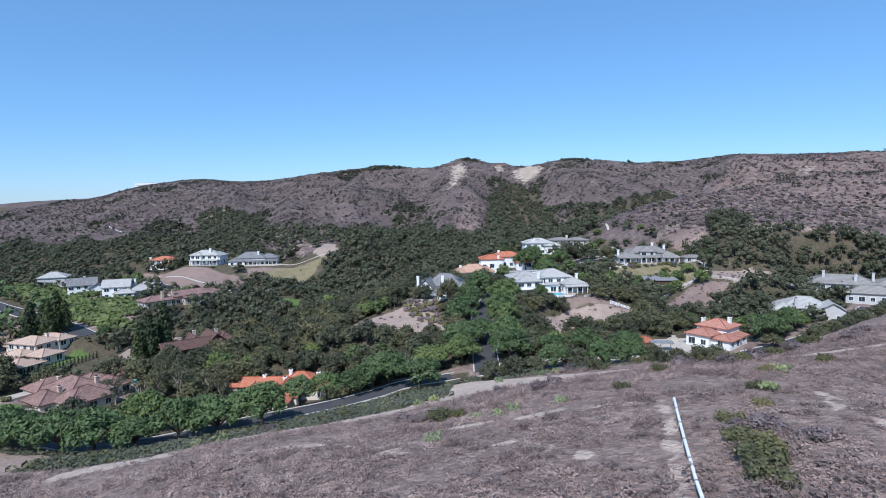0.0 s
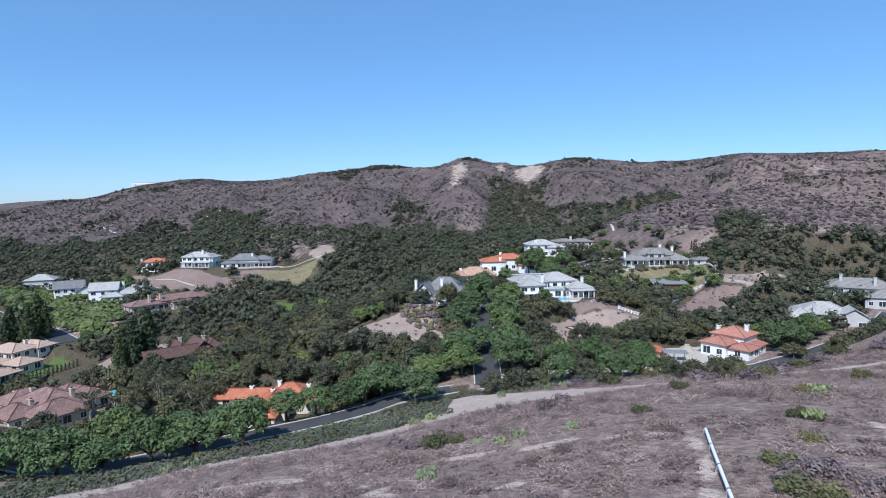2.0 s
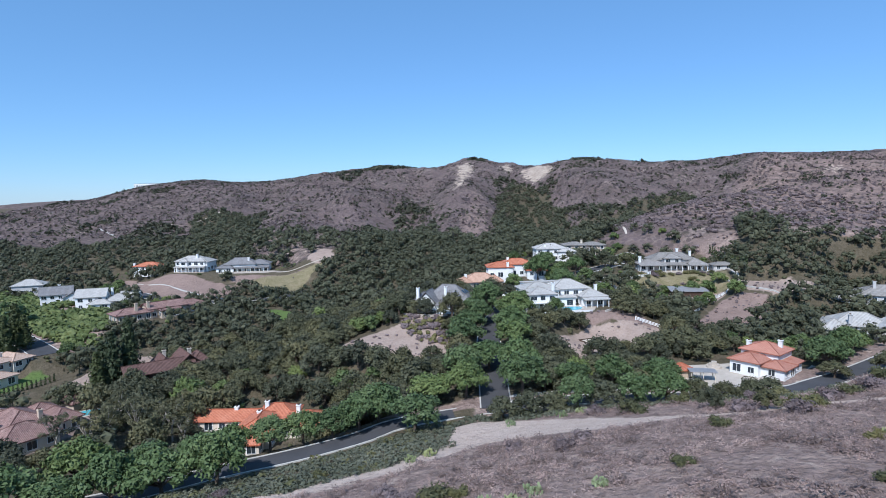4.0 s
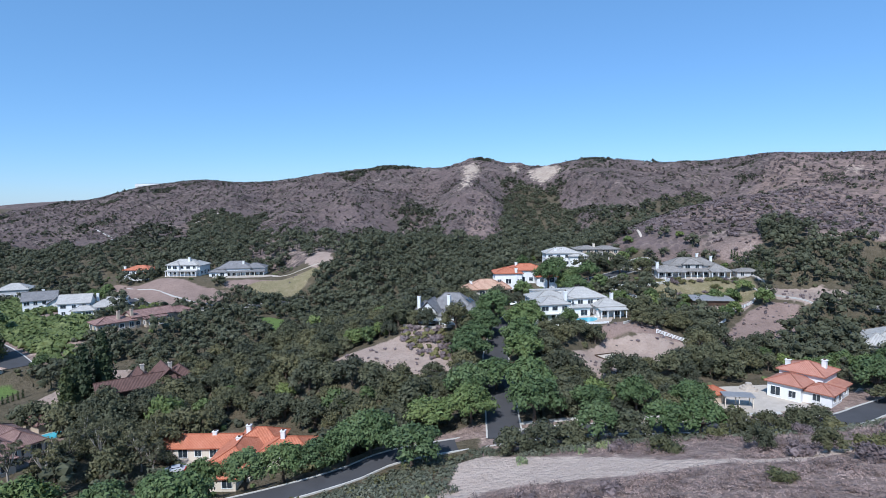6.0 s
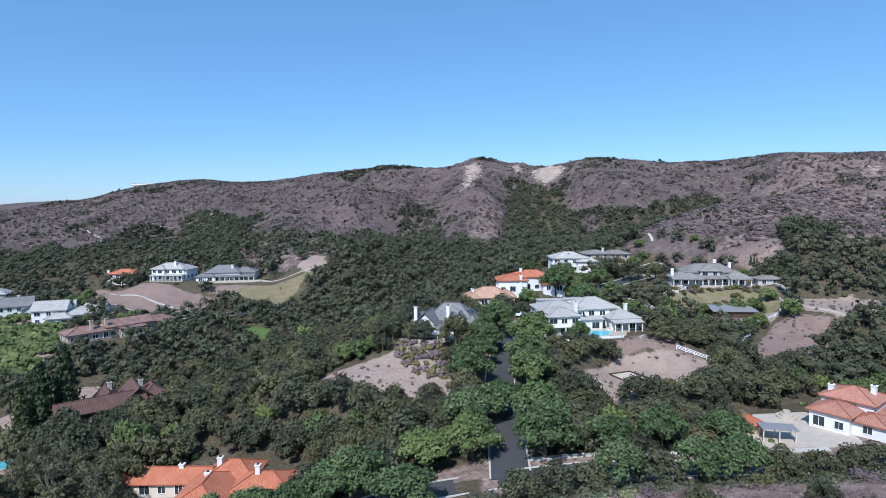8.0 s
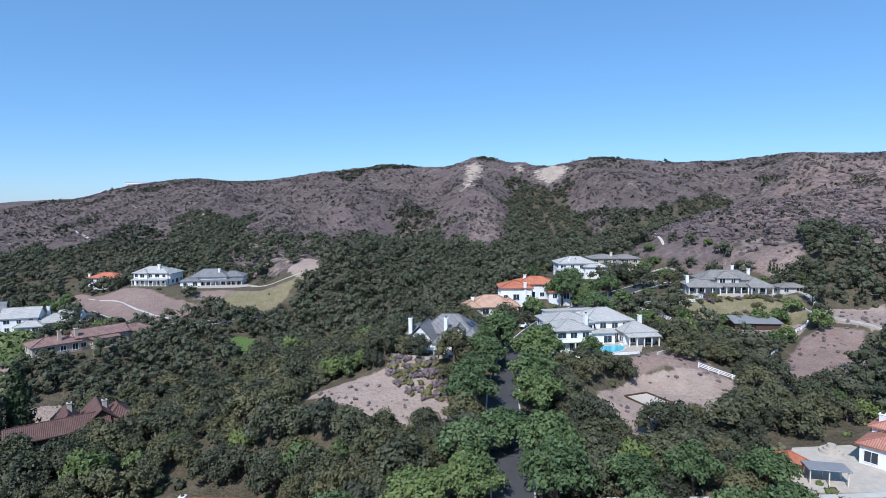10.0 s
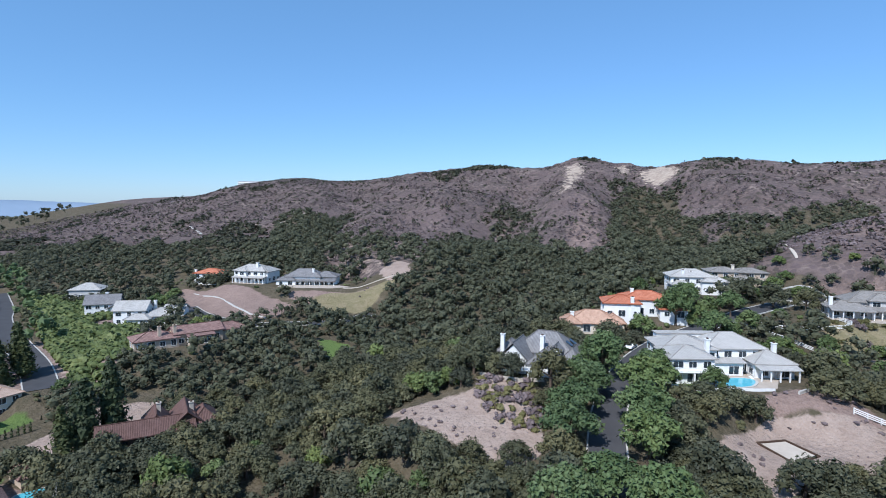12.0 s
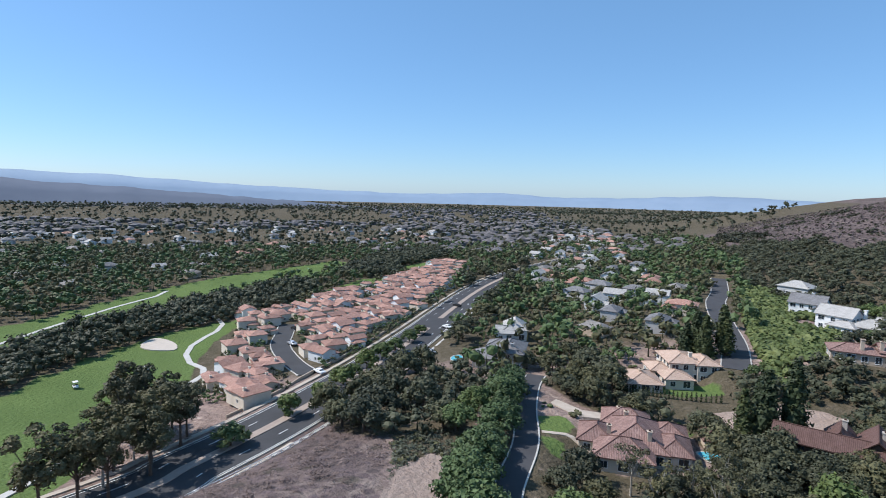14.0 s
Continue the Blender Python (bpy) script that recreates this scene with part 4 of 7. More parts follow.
H_BROWN = house("tan house with shallow brown-grey hipped roofs", (71, 258, 27.4), 0, [
    (-4.5, 0, 11, 9, 0, 5.2, "hip", 1.4), (4.5, 0.5, 11, 8, 0, 5.0, "hip", 1.4), (1, -4.5, 8, 5, 0, 2.8, "hip", 1.2)],
    M_TAN, M_BROWNTILE, [(-1.5, -2, 5, 7.6)], stack=M_CREAM)
H_BIG = house("long white ranch mansion with brown-grey tile roofs and a patio", (97, 219, 24.6), -6, [
    (-8.5, -3, 10, 7, 0, 2.9, "hip", 1.7), (1, 1, 18, 9, 0, 4.4, "hip", 2.7), (9.5, -2.0, 6.5, 8, 0, 3.2, "hip", 2.0), (0.5, -1.2, 7, 6, 0, 5.0, "hip", 1.8), (20, -4.5, 8, 5, 0, 2.4, "hip", 1.1)],
    M_GREYWALL, M_BROWNTILE, [(-13.2, -5.5, 0, 6.0), (4, 2, 6, 8.6), (9, 1, 5, 7.6)], stack=M_WHITE)
porch(H_BIG, -13.8, -3.4, -9.4, -6.4, 2.7, 0.9, M_BROWNTILE)
porch(H_BIG, -3.4, 6.2, -7.4, -3.9, 2.7, 0.9, M_BROWNTILE)
porch(H_BIG, 6.2, 13.2, -9.0, -6.0, 2.7, 0.8, M_BROWNTILE)
H_SPANISH = house("white Spanish-style house with terracotta tile roofs and two chimneys", (79, 116, 12.4), 38, [
    (2, 1, 8, 8.5, 0, 4.8, "hip", 1.8), (-4.5, 2, 7, 6.5, 0, 3.4, "hip", 1.5), (-3.5, -3.6, 6, 5.5, 0, 2.6, "hip", 1.2), (2.6, -4.4, 5, 3, 0, 2.6, "lean", 0.7)],
    M_WHITE, M_SALMON, [(0, 4.3, 3, 6.6), (3.0, -1.8, 4, 7.2)])
H_HUT = house("small outbuilding with a red hipped tile roof", (56.4, 112.8, 12.4), 12, [(0, 0, 4, 3.6, 0, 1.9, "hip", 1.2)], M_TAN, M_TERRA, category="outbuilding")
H_TERRACOTTA = house("sprawling one-storey house with bright terracotta tile roofs", (-41, 112, 1.2), 0, [
    (8, -0.5, 11, 8, 0, 3.0, "hip", 2.0), (-1.5, -3.5, 8.5, 13, 0, 3.0, "hip", 2.3), (-11.5, 3, 16, 6.5, 0, 2.7, "gx", 1.6), (1, 3.5, 9, 7, 0, 3.3, "hip", 2.2), (-2, -10.5, 6.5, 6, 0, 2.6, "hip", 1.6)],
    M_CREAM, M_TERRA, [(6.8, -0.8, 2, 6.4), (-1.6, 2.9, 2, 6.2), (-9, 3, 2, 4.9), (-2.2, -1.5, 3, 5.4)], stack=M_WHITE, cap=M_TERRA)
H_BARN = house("long dark timber house with a red-brown shingle roof in the woods", (-81.8, 142, 5), 38, [
    (0, -0.5, 18, 6.5, 0, 3.0, "gx", 2.3), (2, 4, 5, 7, 0, 3.0, "gy", 2.8), (8, 3, 6, 10, 0, 3.2, "gy", 3.0), (11.5, 2, 5, 8, 0, 3.1, "hip", 2.6)],
    M_DARKWOOD, M_REDBROWN, [(2.5, 4.2, 3, 7.0), (9, 2, 3, 6.9)], frame=M_DARKWOOD, stack=M_STONE)
H_LONG = house("long tan house with a weathered clay tile roof and twin chimneys", (-107, 193, 13.2), 48, [
    (-9, 0, 12, 8, 0, 2.9, "hip", 1.7), (3, 0.5, 14, 8, 0, 3.6, "gx", 1.8), (13, 1, 10, 7, 0, 3.0, "hip", 1.7), (3, -4.5, 7, 3, 0, 3.0, "lean", 0.5)],
    M_TAN, M_PINKTILE, [(-8, -2.5, 2, 6.4), (-3.8, -2.5, 2, 6.4)])
H_ONE = house("white two-storey house with a pale grey roof and balcony columns", (-124, 268, 21.6), -4, [
    (0, 0, 15, 9, 0, 5.2, "hip", 2.4), (5, 1, 7, 10, 0, 4.8, "hip", 2.0), (-3, -2.5, 4, 6, 0, 5.2, "hip", 1.4)],
    M_WHITE, M_PALEGREY, [(2.6, -2, 5, 8.6)])
porch(H_ONE, -7, 8, -7.2, -4.6, 2.6, 0.5, M_PALEGREY, gap=2.0)
H_TWO = house("grey-roofed white house with a dark arcade facing the terrace", (-99.5, 268, 20.6), 8, [
    (-1, 1, 15, 9, 0, 4.2, "hip", 3.0), (-8, -2, 8, 7, 0, 2.8, "hip", 2.0), (8, 2, 10, 8, 0, 4.0, "hip", 2.0)],
    M_WHITE, M_GREYTILE, [(3, -1, 4, 7.4)])
porch(H_TWO, -4, 13, -5.6, -2.4, 2.7, 0.8, M_GREYTILE, gap=2.2)
H_THREE = house("white house with a red tile roof among trees", (-153, 281, 18), 0, [
    (0, 0, 13, 9, 0, 5.2, "hip", 1.9), (4, -4, 6, 5, 0, 3.0, "hip", 1.4)], M_WHITE, M_TERRA, [(-6.8, -2.5, 0, 6.8)])
H_WEST = house("white two-storey house with a steep pale grey gabled roof", (-143, 223, 11.6), 18, [
    (-5, 0, 11, 9, 0, 5.4, "gx", 3.0), (5, -1, 10, 9, 0, 3.4, "hip", 2.4), (-1, -6, 8, 5, 0, 2.9, "hip", 1.6), (9, 3, 7, 7, 0, 4.2, "gx", 2)],
    M_WHITE, M_PALEGREY, [(2, 2, 5, 8)])
H_WEST2 = house("white gabled house with a blue-grey roof on the green bank", (-172, 235, g1(-172, 235)), 30, [
    (0, 0, 12, 9, 0, 5.2, "gx", 3.2), (6, -4, 7, 7, 0, 3.6, "gy", 2.4)], M_WHITE, M_GREYTILE, [(1, 1, 6, 9)])
H_WEST3 = house("pale house with a shallow grey hipped roof among trees", (-203, 262, g1(-203, 262)), 20, [(0, 0, 13, 10, 0, 4.6, "hip", 2.6)], M_GREYWALL, M_PALEGREY)
H_TILE = house("rambling house with mottled weathered clay tile roofs", (-99, 110, 2), -32, [
    (0, 0, 16, 12, 0, 3.0, "hip", 3.4), (8.5, -2.5, 9, 11, 0, 3.0, "hip", 2.7), (-9.5, -2, 8, 10, 0, 2.9, "hip", 2.3), (1.5, -8, 9, 7, 0, 2.9, "hip", 2.2), (3, 7.5, 9, 6, 0, 2.9, "hip", 2.0), (-5, 7, 7, 7, 0, 2.8, "hip", 2.0)],
    M_CREAM, M_PINKTILE, [(5.5, 2.5, 3, 6.4), (-4.5, -2, 3, 6.2), (3, -5.5, 3, 5.6), (-10, -3.5, 2, 5.0)], stack=M_TAN)
H_CABANA = house("open poolside cabana with a hipped clay tile roof", (-98, 127, 1.6), -25, [(0, 0.9, 6, 3.4, 0, 2.3, "hip", 1.6)], M_TAN, M_PINKTILE, category="cabana", windows=False)
H_YELLOW = house("cream two-storey house with peach tile roofs", (-137, 147, 3.6), -18, [
    (0, 2, 12, 9, 0, 5.4, "hip", 1.7), (-6, 4, 9, 8, 0, 3.4, "hip", 1.5), (9, -2, 8, 7.5, 0, 2.8, "hip", 1.6), (2, -4.5, 8, 6, 0, 3.0, "hip", 1.3), (2, 8, 10, 6, 0, 5.2, "hip", 1.6)],
    M_CREAM, M_PEACH, [(3, 4, 5, 7.8)])
H_PAVILION = house("low garage wing with a peach hipped tile roof behind a hedge", (-131, 132.5, 3.4), -20, [(0, 0, 12, 9, 0, 2.4, "hip", 1.7)], M_CREAM, M_PEACH, [(0, 0, 3.4, 4.6)], category="garage", stack=M_TAN)
H_SLATE = house("grey two-storey house with layered grey hipped roofs", (-158, 102, 3.2), -28, [
    (0, 2, 14, 9, 0, 5.2, "hip", 2.2), (3, -5, 9, 7, 0, 3.2, "hip", 2.0), (-6, -2, 7, 7, 0, 4.4, "hip", 1.8)], M_GREYWALL, M_GREYTILE, [(4, 3, 5, 7.6)])
H_PALE = house("white house with a pale steep roof behind trees", (-188, 118, 3.2), -20, [(0, 0, 13, 8, 0, 4.0, "hip", 3.0), (5, -4, 6, 6, 0, 3.0, "gy", 2.2)], M_WHITE, M_PALEGREY)
H_MANSION = house("large pale house with steep grey hipped roofs and a tall chimney", (124.5, 147, 12.6), -24, [
    (0, 0, 15, 11, 0, 4.0, "hip", 3.2), (-7, -5, 7, 7, 0, 3.2, "hip", 2.6), (7, -4.5, 8, 7, 0, 3.8, "gy", 2.8), (-8, 4, 6, 6, 0, 3.8, "flat", 0.2)],
    M_GREYWALL, M_PALEGREY, [(-3.2, -6, 0, 7.4)])
H_MANSION2 = house("sprawling pale mansion with stepped brown-grey tile roofs", (156, 172, 15), -30, [
    (0, 0, 22, 12, 0, 5.6, "hip", 3.0), (-14, -2, 10, 10, 0, 3.8, "hip", 2.4), (8, -9, 16, 10, 0, 3.6, "hip", 2.4), (16, 2, 12, 12, 0, 5.4, "hip", 2.8)],
    M_GREYWALL, M_BROWNTILE, [(-6, -2, 5, 10), (4, -4, 5, 9.4), (10, 0, 5, 9.6)])
# white slab building on the skyline
H_SKYLINE = house("long low white building on the ridge", (-381, 738, g1(-381, 738) - 0.6), -4, [(0, 0, 34, 10, 0, 4.5, "flat", 0.2), (22, 2, 14, 9, -1.5, 4.0, "flat", 0.2)], M_WHITE, M_METAL)

# ---- trees ----


def ball(lobe, r, rng, squash=0.8, level=1):
    """The vertices and faces of one rough lump of foliage."""
    bm = bmesh.new()
    bmesh.ops.create_icosphere(bm, subdivisions=level, radius=1)
    vs = [tuple(Vector((v.co.x, v.co.y, v.co.z * squash)) * r * rng.uniform(0.75, 1.15) + Vector(lobe)) for v in bm.verts]
    fs = [tuple(v.index for v in f.verts) for f in bm.faces]
    bm.free()
    return vs, fs


def crown(rng, lobes, leaves_each, leaf, squash=0.8, level=1, core=0.82):
    """A crown: lumps with a shell of separate leaf sprays standing off them."""
    verts, faces = [], []
    for c, r in lobes:
        if core:
            vs, fs = ball(c, r * core, rng, squash, level)
            base = len(verts)
            verts += vs
            faces += [tuple(base + k for k in f) for f in fs]
        for _ in range(leaves_each):
            d = Vector((rng.gauss(0, 1), rng.gauss(0, 1), rng.gauss(0.25, 1))).normalized()
            p = Vector(c) + Vector((d.x, d.y, d.z * squash)) * r * rng.uniform(0.62, 1.14)
            n = (d + Vector((rng.gauss(0, 0.5), rng.gauss(0, 0.5), rng.gauss(0.3, 0.5)))).normalized()
            u = n.orthogonal().normalized()
            u = (Matrix.Rotation(rng.uniform(0, 6.28), 3, n) @ u) * leaf * rng.uniform(0.6, 1.25)
            v = n.cross(u) * rng.uniform(0.5, 0.9)
            base = len(verts)
            verts += [tuple(p - u), tuple(p + v + u * 0.5), tuple(p + u * 0.8 - v)]
            faces.append((base, base + 1, base + 2))
    return verts, faces


def limbs(rng, base_r, fork, tips):
    """A tapered trunk that forks into limbs."""
    bm = bmesh.new()
    tube(bm, (0, 0, -0.6), (rng.uniform(-0.1, 0.1), 0, fork * 0.5), base_r * 1.2, base_r * 0.85, 7)
    tube(bm, (0, 0, fork * 0.45), (0, 0.05, fork), base_r * 0.86, base_r * 0.7, 7)
    for t in tips:
        mid = Vector(t) * 0.55 + Vector((rng.uniform(-0.3, 0.3), rng.uniform(-0.3, 0.3), fork * 0.4))
        tube(bm, (0, 0, fork * 0.92), mid, base_r * 0.55, base_r * 0.32, 5)
        tube(bm, mid, t, base_r * 0.32, base_r * 0.1, 5)
    return bm


def tree(name, label, rng, height, spread, leaf_m, bark_m, form, leaves_each=98, leaf=0.3, n=14):
    """One tree as a thing: trunk with limbs, and crown."""
    top = new(name)
    tagged(top, label, "tree")
    lobes = []
    if form == "dome":
        for k in range(n):
            a, q = k * 2.4 + rng.uniform(-0.4, 0.4), math.sqrt((k + 0.5) / n)
            r = spread * rng.uniform(0.27, 0.4) * (1.1 - 0.3 * q)
            lobes.append(((math.cos(a) * spread * q * 0.74, math.sin(a) * spread * q * 0.74, height * (0.86 - 0.42 * q * q + rng.uniform(-0.07, 0.05)) - r * 0.55), r))
    elif form == "umbrella":
        for k in range(n):
            a, q = k * 2.4 + rng.uniform(-0.4, 0.4), math.sqrt((k + 0.5) / n)
            r = spread * rng.uniform(0.24, 0.34)
            lobes.append(((math.cos(a) * spread * q * 0.8, math.sin(a) * spread * q * 0.8, height * (0.9 - 0.3 * q**2 + rng.uniform(-0.08, 0.03)) - r * 0.5), r))
    elif form == "cone":
        for k in range(n):
            q = (k + 0.5) / n
            a = k * 2.4
            r = spread * (0.62 * (1 - q) + 0.2) * rng.uniform(0.8, 1.15)
            lobes.append(((math.cos(a) * spread * 0.42 * (1 - q), math.sin(a) * spread * 0.42 * (1 - q), height * (0.14 + 0.8 * q)), r))
    elif form == "open":
        for k in range(n):
            a, q = k * 2.4, math.sqrt((k + 0.5) / n)
            lobes.append(((math.cos(a) * spread * q * 0.8, math.sin(a) * spread * q * 0.8, height * rng.uniform(0.5, 0.95)), spread * rng.uniform(0.2, 0.32)))
    tips = [lobes[k][0] for k in range(0, n, 2)] if form != "cone" else [(0, 0, height * 0.9)]
    part("trunk", limbs(rng, height * (0.04 if form != "open" else 0.022), height * (0.3 if form != "open" else 0.42), tips), bark_m, top)
    verts, faces = crown(rng, lobes, leaves_each, leaf, 0.78 if form != "cone" else 1.1, core=0 if form == "open" else 0.6)
    hang("crown", mesh_from("crown", verts, faces, leaf_m), top)
    return top


def free(x, y, keep=2.0):
    """Open ground: off the streets, building plots, lawns and clearings (arrays)."""
    return (street_gap(x, y) >= keep) & (pad_gap(x, y) >= keep * 0.2) & (zone(DIRT, x, y, 2) < 0.1) & (zone(GRASS, x, y, 2) < 0.1) & (zone(SLOPE, x, y, 2) < 0.1) & (zone(MEADOW + CLEAR, x, y, 2) < 0.1)


def spots_in(x0, x1, y0, y1, n, seed):
    """Random places over a stretch of the plan."""
    g = np.random.RandomState(seed)
    return g.uniform(x0, x1, n), g.uniform(y0, y1, n)


CELLS = {}


def clear_of(x, y, gap):
    i, j = int(x // 6), int(y // 6)
    for a in (i - 1, i, i + 1):
        for b in (j - 1, j, j + 1):
            if any((x - u) ** 2 + (y - v) ** 2 < (gap * 0.5 + g * 0.5) ** 2 for u, v, g in CELLS.get((a, b), ())):
                return False
    CELLS.setdefault((i, j), []).append((x, y, gap))
    return True


def put(model, x, y, size, turn, sink=0.1):
    m = pose(x, y, g1(x, y) - sink, 0, 0, turn) @ Matrix.Diagonal((size, size, size * (0.85 + 0.36 * ((turn * 7) % 1)), 1))
    return copy_thing(model, m)


rng = random.Random(7)
OAKS = [tree("oak_tree", "dark green oak with a wide uneven crown", rng, 6.4, 4.4, M_OAK, M_BARK, "dome") for _ in range(5)]
STREET_TREES = [tree("street_tree", "bright green broad-crowned shade tree on the verge", rng, 8.2, 4.9, M_STREET_TREE, M_BARK, "umbrella", 135, 0.32, 20) for _ in range(3)]
PALE_TREES = [tree("garden_tree", "light green rounded garden tree", rng, 5.0, 3.3, M_LIGHT_TREE, M_BARK, "dome", 90, 0.3, 12) for _ in range(2)]
CONIFERS = [tree("conifer", "tall dark conifer with drooping branches", rng, 12, 3.0, M_PINE, M_BARK, "cone", 80, 0.4, 18) for _ in range(2)]
SYCAMORES = [tree("sycamore", "thin pale-barked sycamore with sparse leaves", rng, 9.5, 3.4, M_OLIVE, M_PALE_BARK, "open", 60, 0.24, 16) for _ in range(2)]
TALL = [tree("tall_tree", "tall thin olive-green tree with feathery foliage", rng, 10.5, 3.3, M_OLIVE, M_BARK, "open", 130, 0.24, 22) for _ in range(2)]
for model in OAKS + STREET_TREES + PALE_TREES + CONIFERS + SYCAMORES + TALL:
    model.matrix_basis = pose(400, -400, 40)
MODELS = OAKS + STREET_TREES + PALE_TREES + CONIFERS + SYCAMORES + TALL


def row(models, group, pts, size=(0.9, 1.1), keep=0.0):
    for x, y in pts:
        s = rng.uniform(*size)
        CELLS.setdefault((int(x // 6), int(y // 6)), []).append((x, y, 4.5 * s))
        ob = put(rng.choice(models), x, y, s, rng.uniform(0, 360))
        tagged(ob, group=group)


# shade trees along the lane and the residential street
row(STREET_TREES, "broad garden trees", [(46, 193), (56, 213), (44, 219), (39, 205)], (0.9, 1.15))
row(OAKS, "oaks by the turning circle", [(72, 225), (80, 222), (64, 231), (60, 222)], (1.0, 1.3))
row(OAKS, "oaks before the weathered-tile house", [(-88, 91), (-83, 85), (-79, 90), (-79, 112), (-76, 122), (-72, 131), (-112, 118), (-70, 140), (-77, 103)], (0.9, 1.2))
row(PALE_TREES, "round bushes below the meadow", [(84, 192), (89, 191.4), (94.5, 190.8), (100, 190.2), (105, 191.5)], (0.85, 1.05))
row(STREET_TREES, "shade trees along the lane", [(6.2, 136), (7.6, 146), (10.6, 156), (15, 168), (19.2, 133), (20.4, 143.5), (22.6, 153.5), (25.4, 163)], (1.12, 1.36))
row(STREET_TREES, "shade trees by the junction", [(5.0, 106), (4.6, 115), (17.6, 105.5), (18, 114), (-3, 106), (11.5, 121), (-6, 90.5)], (1.0, 1.2))
row(STREET_TREES, "shade trees on the verge", [(-17.5, 93.2), (-14, 97), (-38, 72), (-46, 69.5), (-53, 67.5), (-60, 64.5), (-67, 63.5), (-74, 64.5), (-81, 67), (-88, 71), (-64, 77)], (1.0, 1.2))
row(STREET_TREES, "shade trees below the street", [(-22.5, 91), (-28, 89.4), (-34, 87.8), (-40, 85.2), (-46, 82.4), (-53, 79.2)], (0.8, 0.92))
row(STREET_TREES, "shade trees on the verge", [(27, 93.7), (38.7, 93), (44.8, 92.8), (38, 106), (29, 106.5), (49, 106)], (0.8, 0.95))
row(OAKS, "oaks by the junction", [(11.5, 92), (17, 92.2), (32.5, 92.5), (22, 93), (50, 91.5), (34, 105), (45, 105.5), (23, 107)], (0.8, 1.0))
row(OAKS, "round oaks on the dry slope", [(45, 75), (52.7, 71.5)], (0.55, 0.62))
row(STREET_TREES, "shade trees by the mansions", [(97, 119), (92, 114), (104, 124), (99, 125), (110, 129)], (0.8, 1.05))
row(PALE_TREES, "light garden trees", [(93, 131), (99, 134), (88, 130), (104, 178), (88, 171), (92, 173), (36, 157), (43, 205), (46, 209)], (0.9, 1.2))
row(OAKS, "oaks by the houses", [(57.5, 94.5), (63.5, 95.8), (69, 98), (90, 108), (-3, 133), (-8, 161), (-5, 158), (-11, 165), (-149, 111), (-146, 113), (-151, 107), (32, 150.5), (37, 149.5), (42, 151), (28, 148), (57, 158), (59, 163), (61, 158), (100, 105), (107, 109), (114, 113), (121, 118), (128, 123), (135, 128), (143, 134)], (0.75, 0.95))
row(SYCAMORES, "pale sycamores", [(-70, 107), (-66, 111), (-73, 112), (-62, 107), (-64, 117), (-76, 106), (-58, 104), (-78, 114), (-82, 98), (-75, 98)], (0.85, 1.1))
row(CONIFERS, "tall conifers", [(-92, 137), (-96, 139), (-90, 142), (-94, 133), (-139, 160), (-143, 163), (-137, 166), (-145, 158), (-141, 168), (-148, 164)], (0.95, 1.35))
row(OAKS, "oaks beside the street", [(-129, 109), (-134, 113), (-141, 119), (-127, 115), (-147, 124), (-122, 113), (-152, 129), (-134, 119), (-128, 122), (-156, 122), (-160, 127)], (0.9, 1.25))
row(STREET_TREES, "bright trees beside the street", [(-104, 80.5), (-97, 75.5), (-110.5, 83.5), (-107, 72), (-116.5, 86.5), (-123, 89.5), (-115, 79), (-131, 94), (-91, 72)], (0.85, 1.1))
row(TALL, "trees along the golf course", [(-137, 2), (-126, 16), (-110, 6), (-121, 12), (-131, 12), (-104, 2), (-130, 1), (-115, 3), (-98, 4), (-124, 6), (-119, 16), (-107, 13), (-94, 0), (-100, 8), (-112, 12)], (1.15, 1.5))
row(SYCAMORES, "thin trees along the golf course", [(-113, 1), (-116, 8), (-104, 6), (-133, 7), (-128, 10)], (0.9, 1.2))
row(PALE_TREES, "small trees on the median", [(-117, 26), (-131, 37.5), (-141, 45), (-151, 52), (-156, 55.5), (-163, 60), (-172, 66), (-182, 72), (-193, 79), (-203, 85)], (0.95, 1.35))
row(OAKS, "trees along the boulevard", [(-190, 98), (-205, 106), (-129, 47), (-117, 49), (-111, 53), (-142, 60), (-128, 62), (-121, 68), (-110, 70), (-158, 69), (-154, 75), (-134, 55), (-120, 57), (-146, 68), (-220, 116), (-240, 128), (-260, 138), (-285, 150), (-312, 138), (-322, 170), (-338, 158), (-350, 190), (-300, 160), (-365, 185), (-360, 210), (-330, 145), (-345, 172), (-380, 222), (-388, 205)], (1.0, 1.5))

OAK_STUFF, GARDEN = [], []
xs, ys = spots_in(-160, 175, 100, 350, 16000, 3)
good = (zone(WOODS, xs, ys, 1) > 0.5) & free(xs, ys, 2.5)
for x, y in zip(xs[good].tolist(), ys[good].tolist()):
    s = rng.uniform(0.65, 1.3)
    if zone(SPARSE, np.array([x]), np.array([y]), 1)[0] > 0.5 and rng.random() < 0.85 or zone(BANK, np.array([x]), np.array([y]), 1)[0] > 0.5:
        continue
    yard = zone(GARDENS, np.array([x]), np.array([y]), 1)[0] > 0.5
    if yard and rng.random() < 0.45:
        continue
    if not clear_of(x, y, (4.6 if yard else 3.9) * s):
        continue
    if yard and rng.random() < 0.4:
        GARDEN.append((x, y, s))
    else:
        OAK_STUFF.append((x, y, s))
OAK_STUFF.sort(key=lambda o: (o[0] + 5) ** 2 + (o[1] - 105) ** 2)
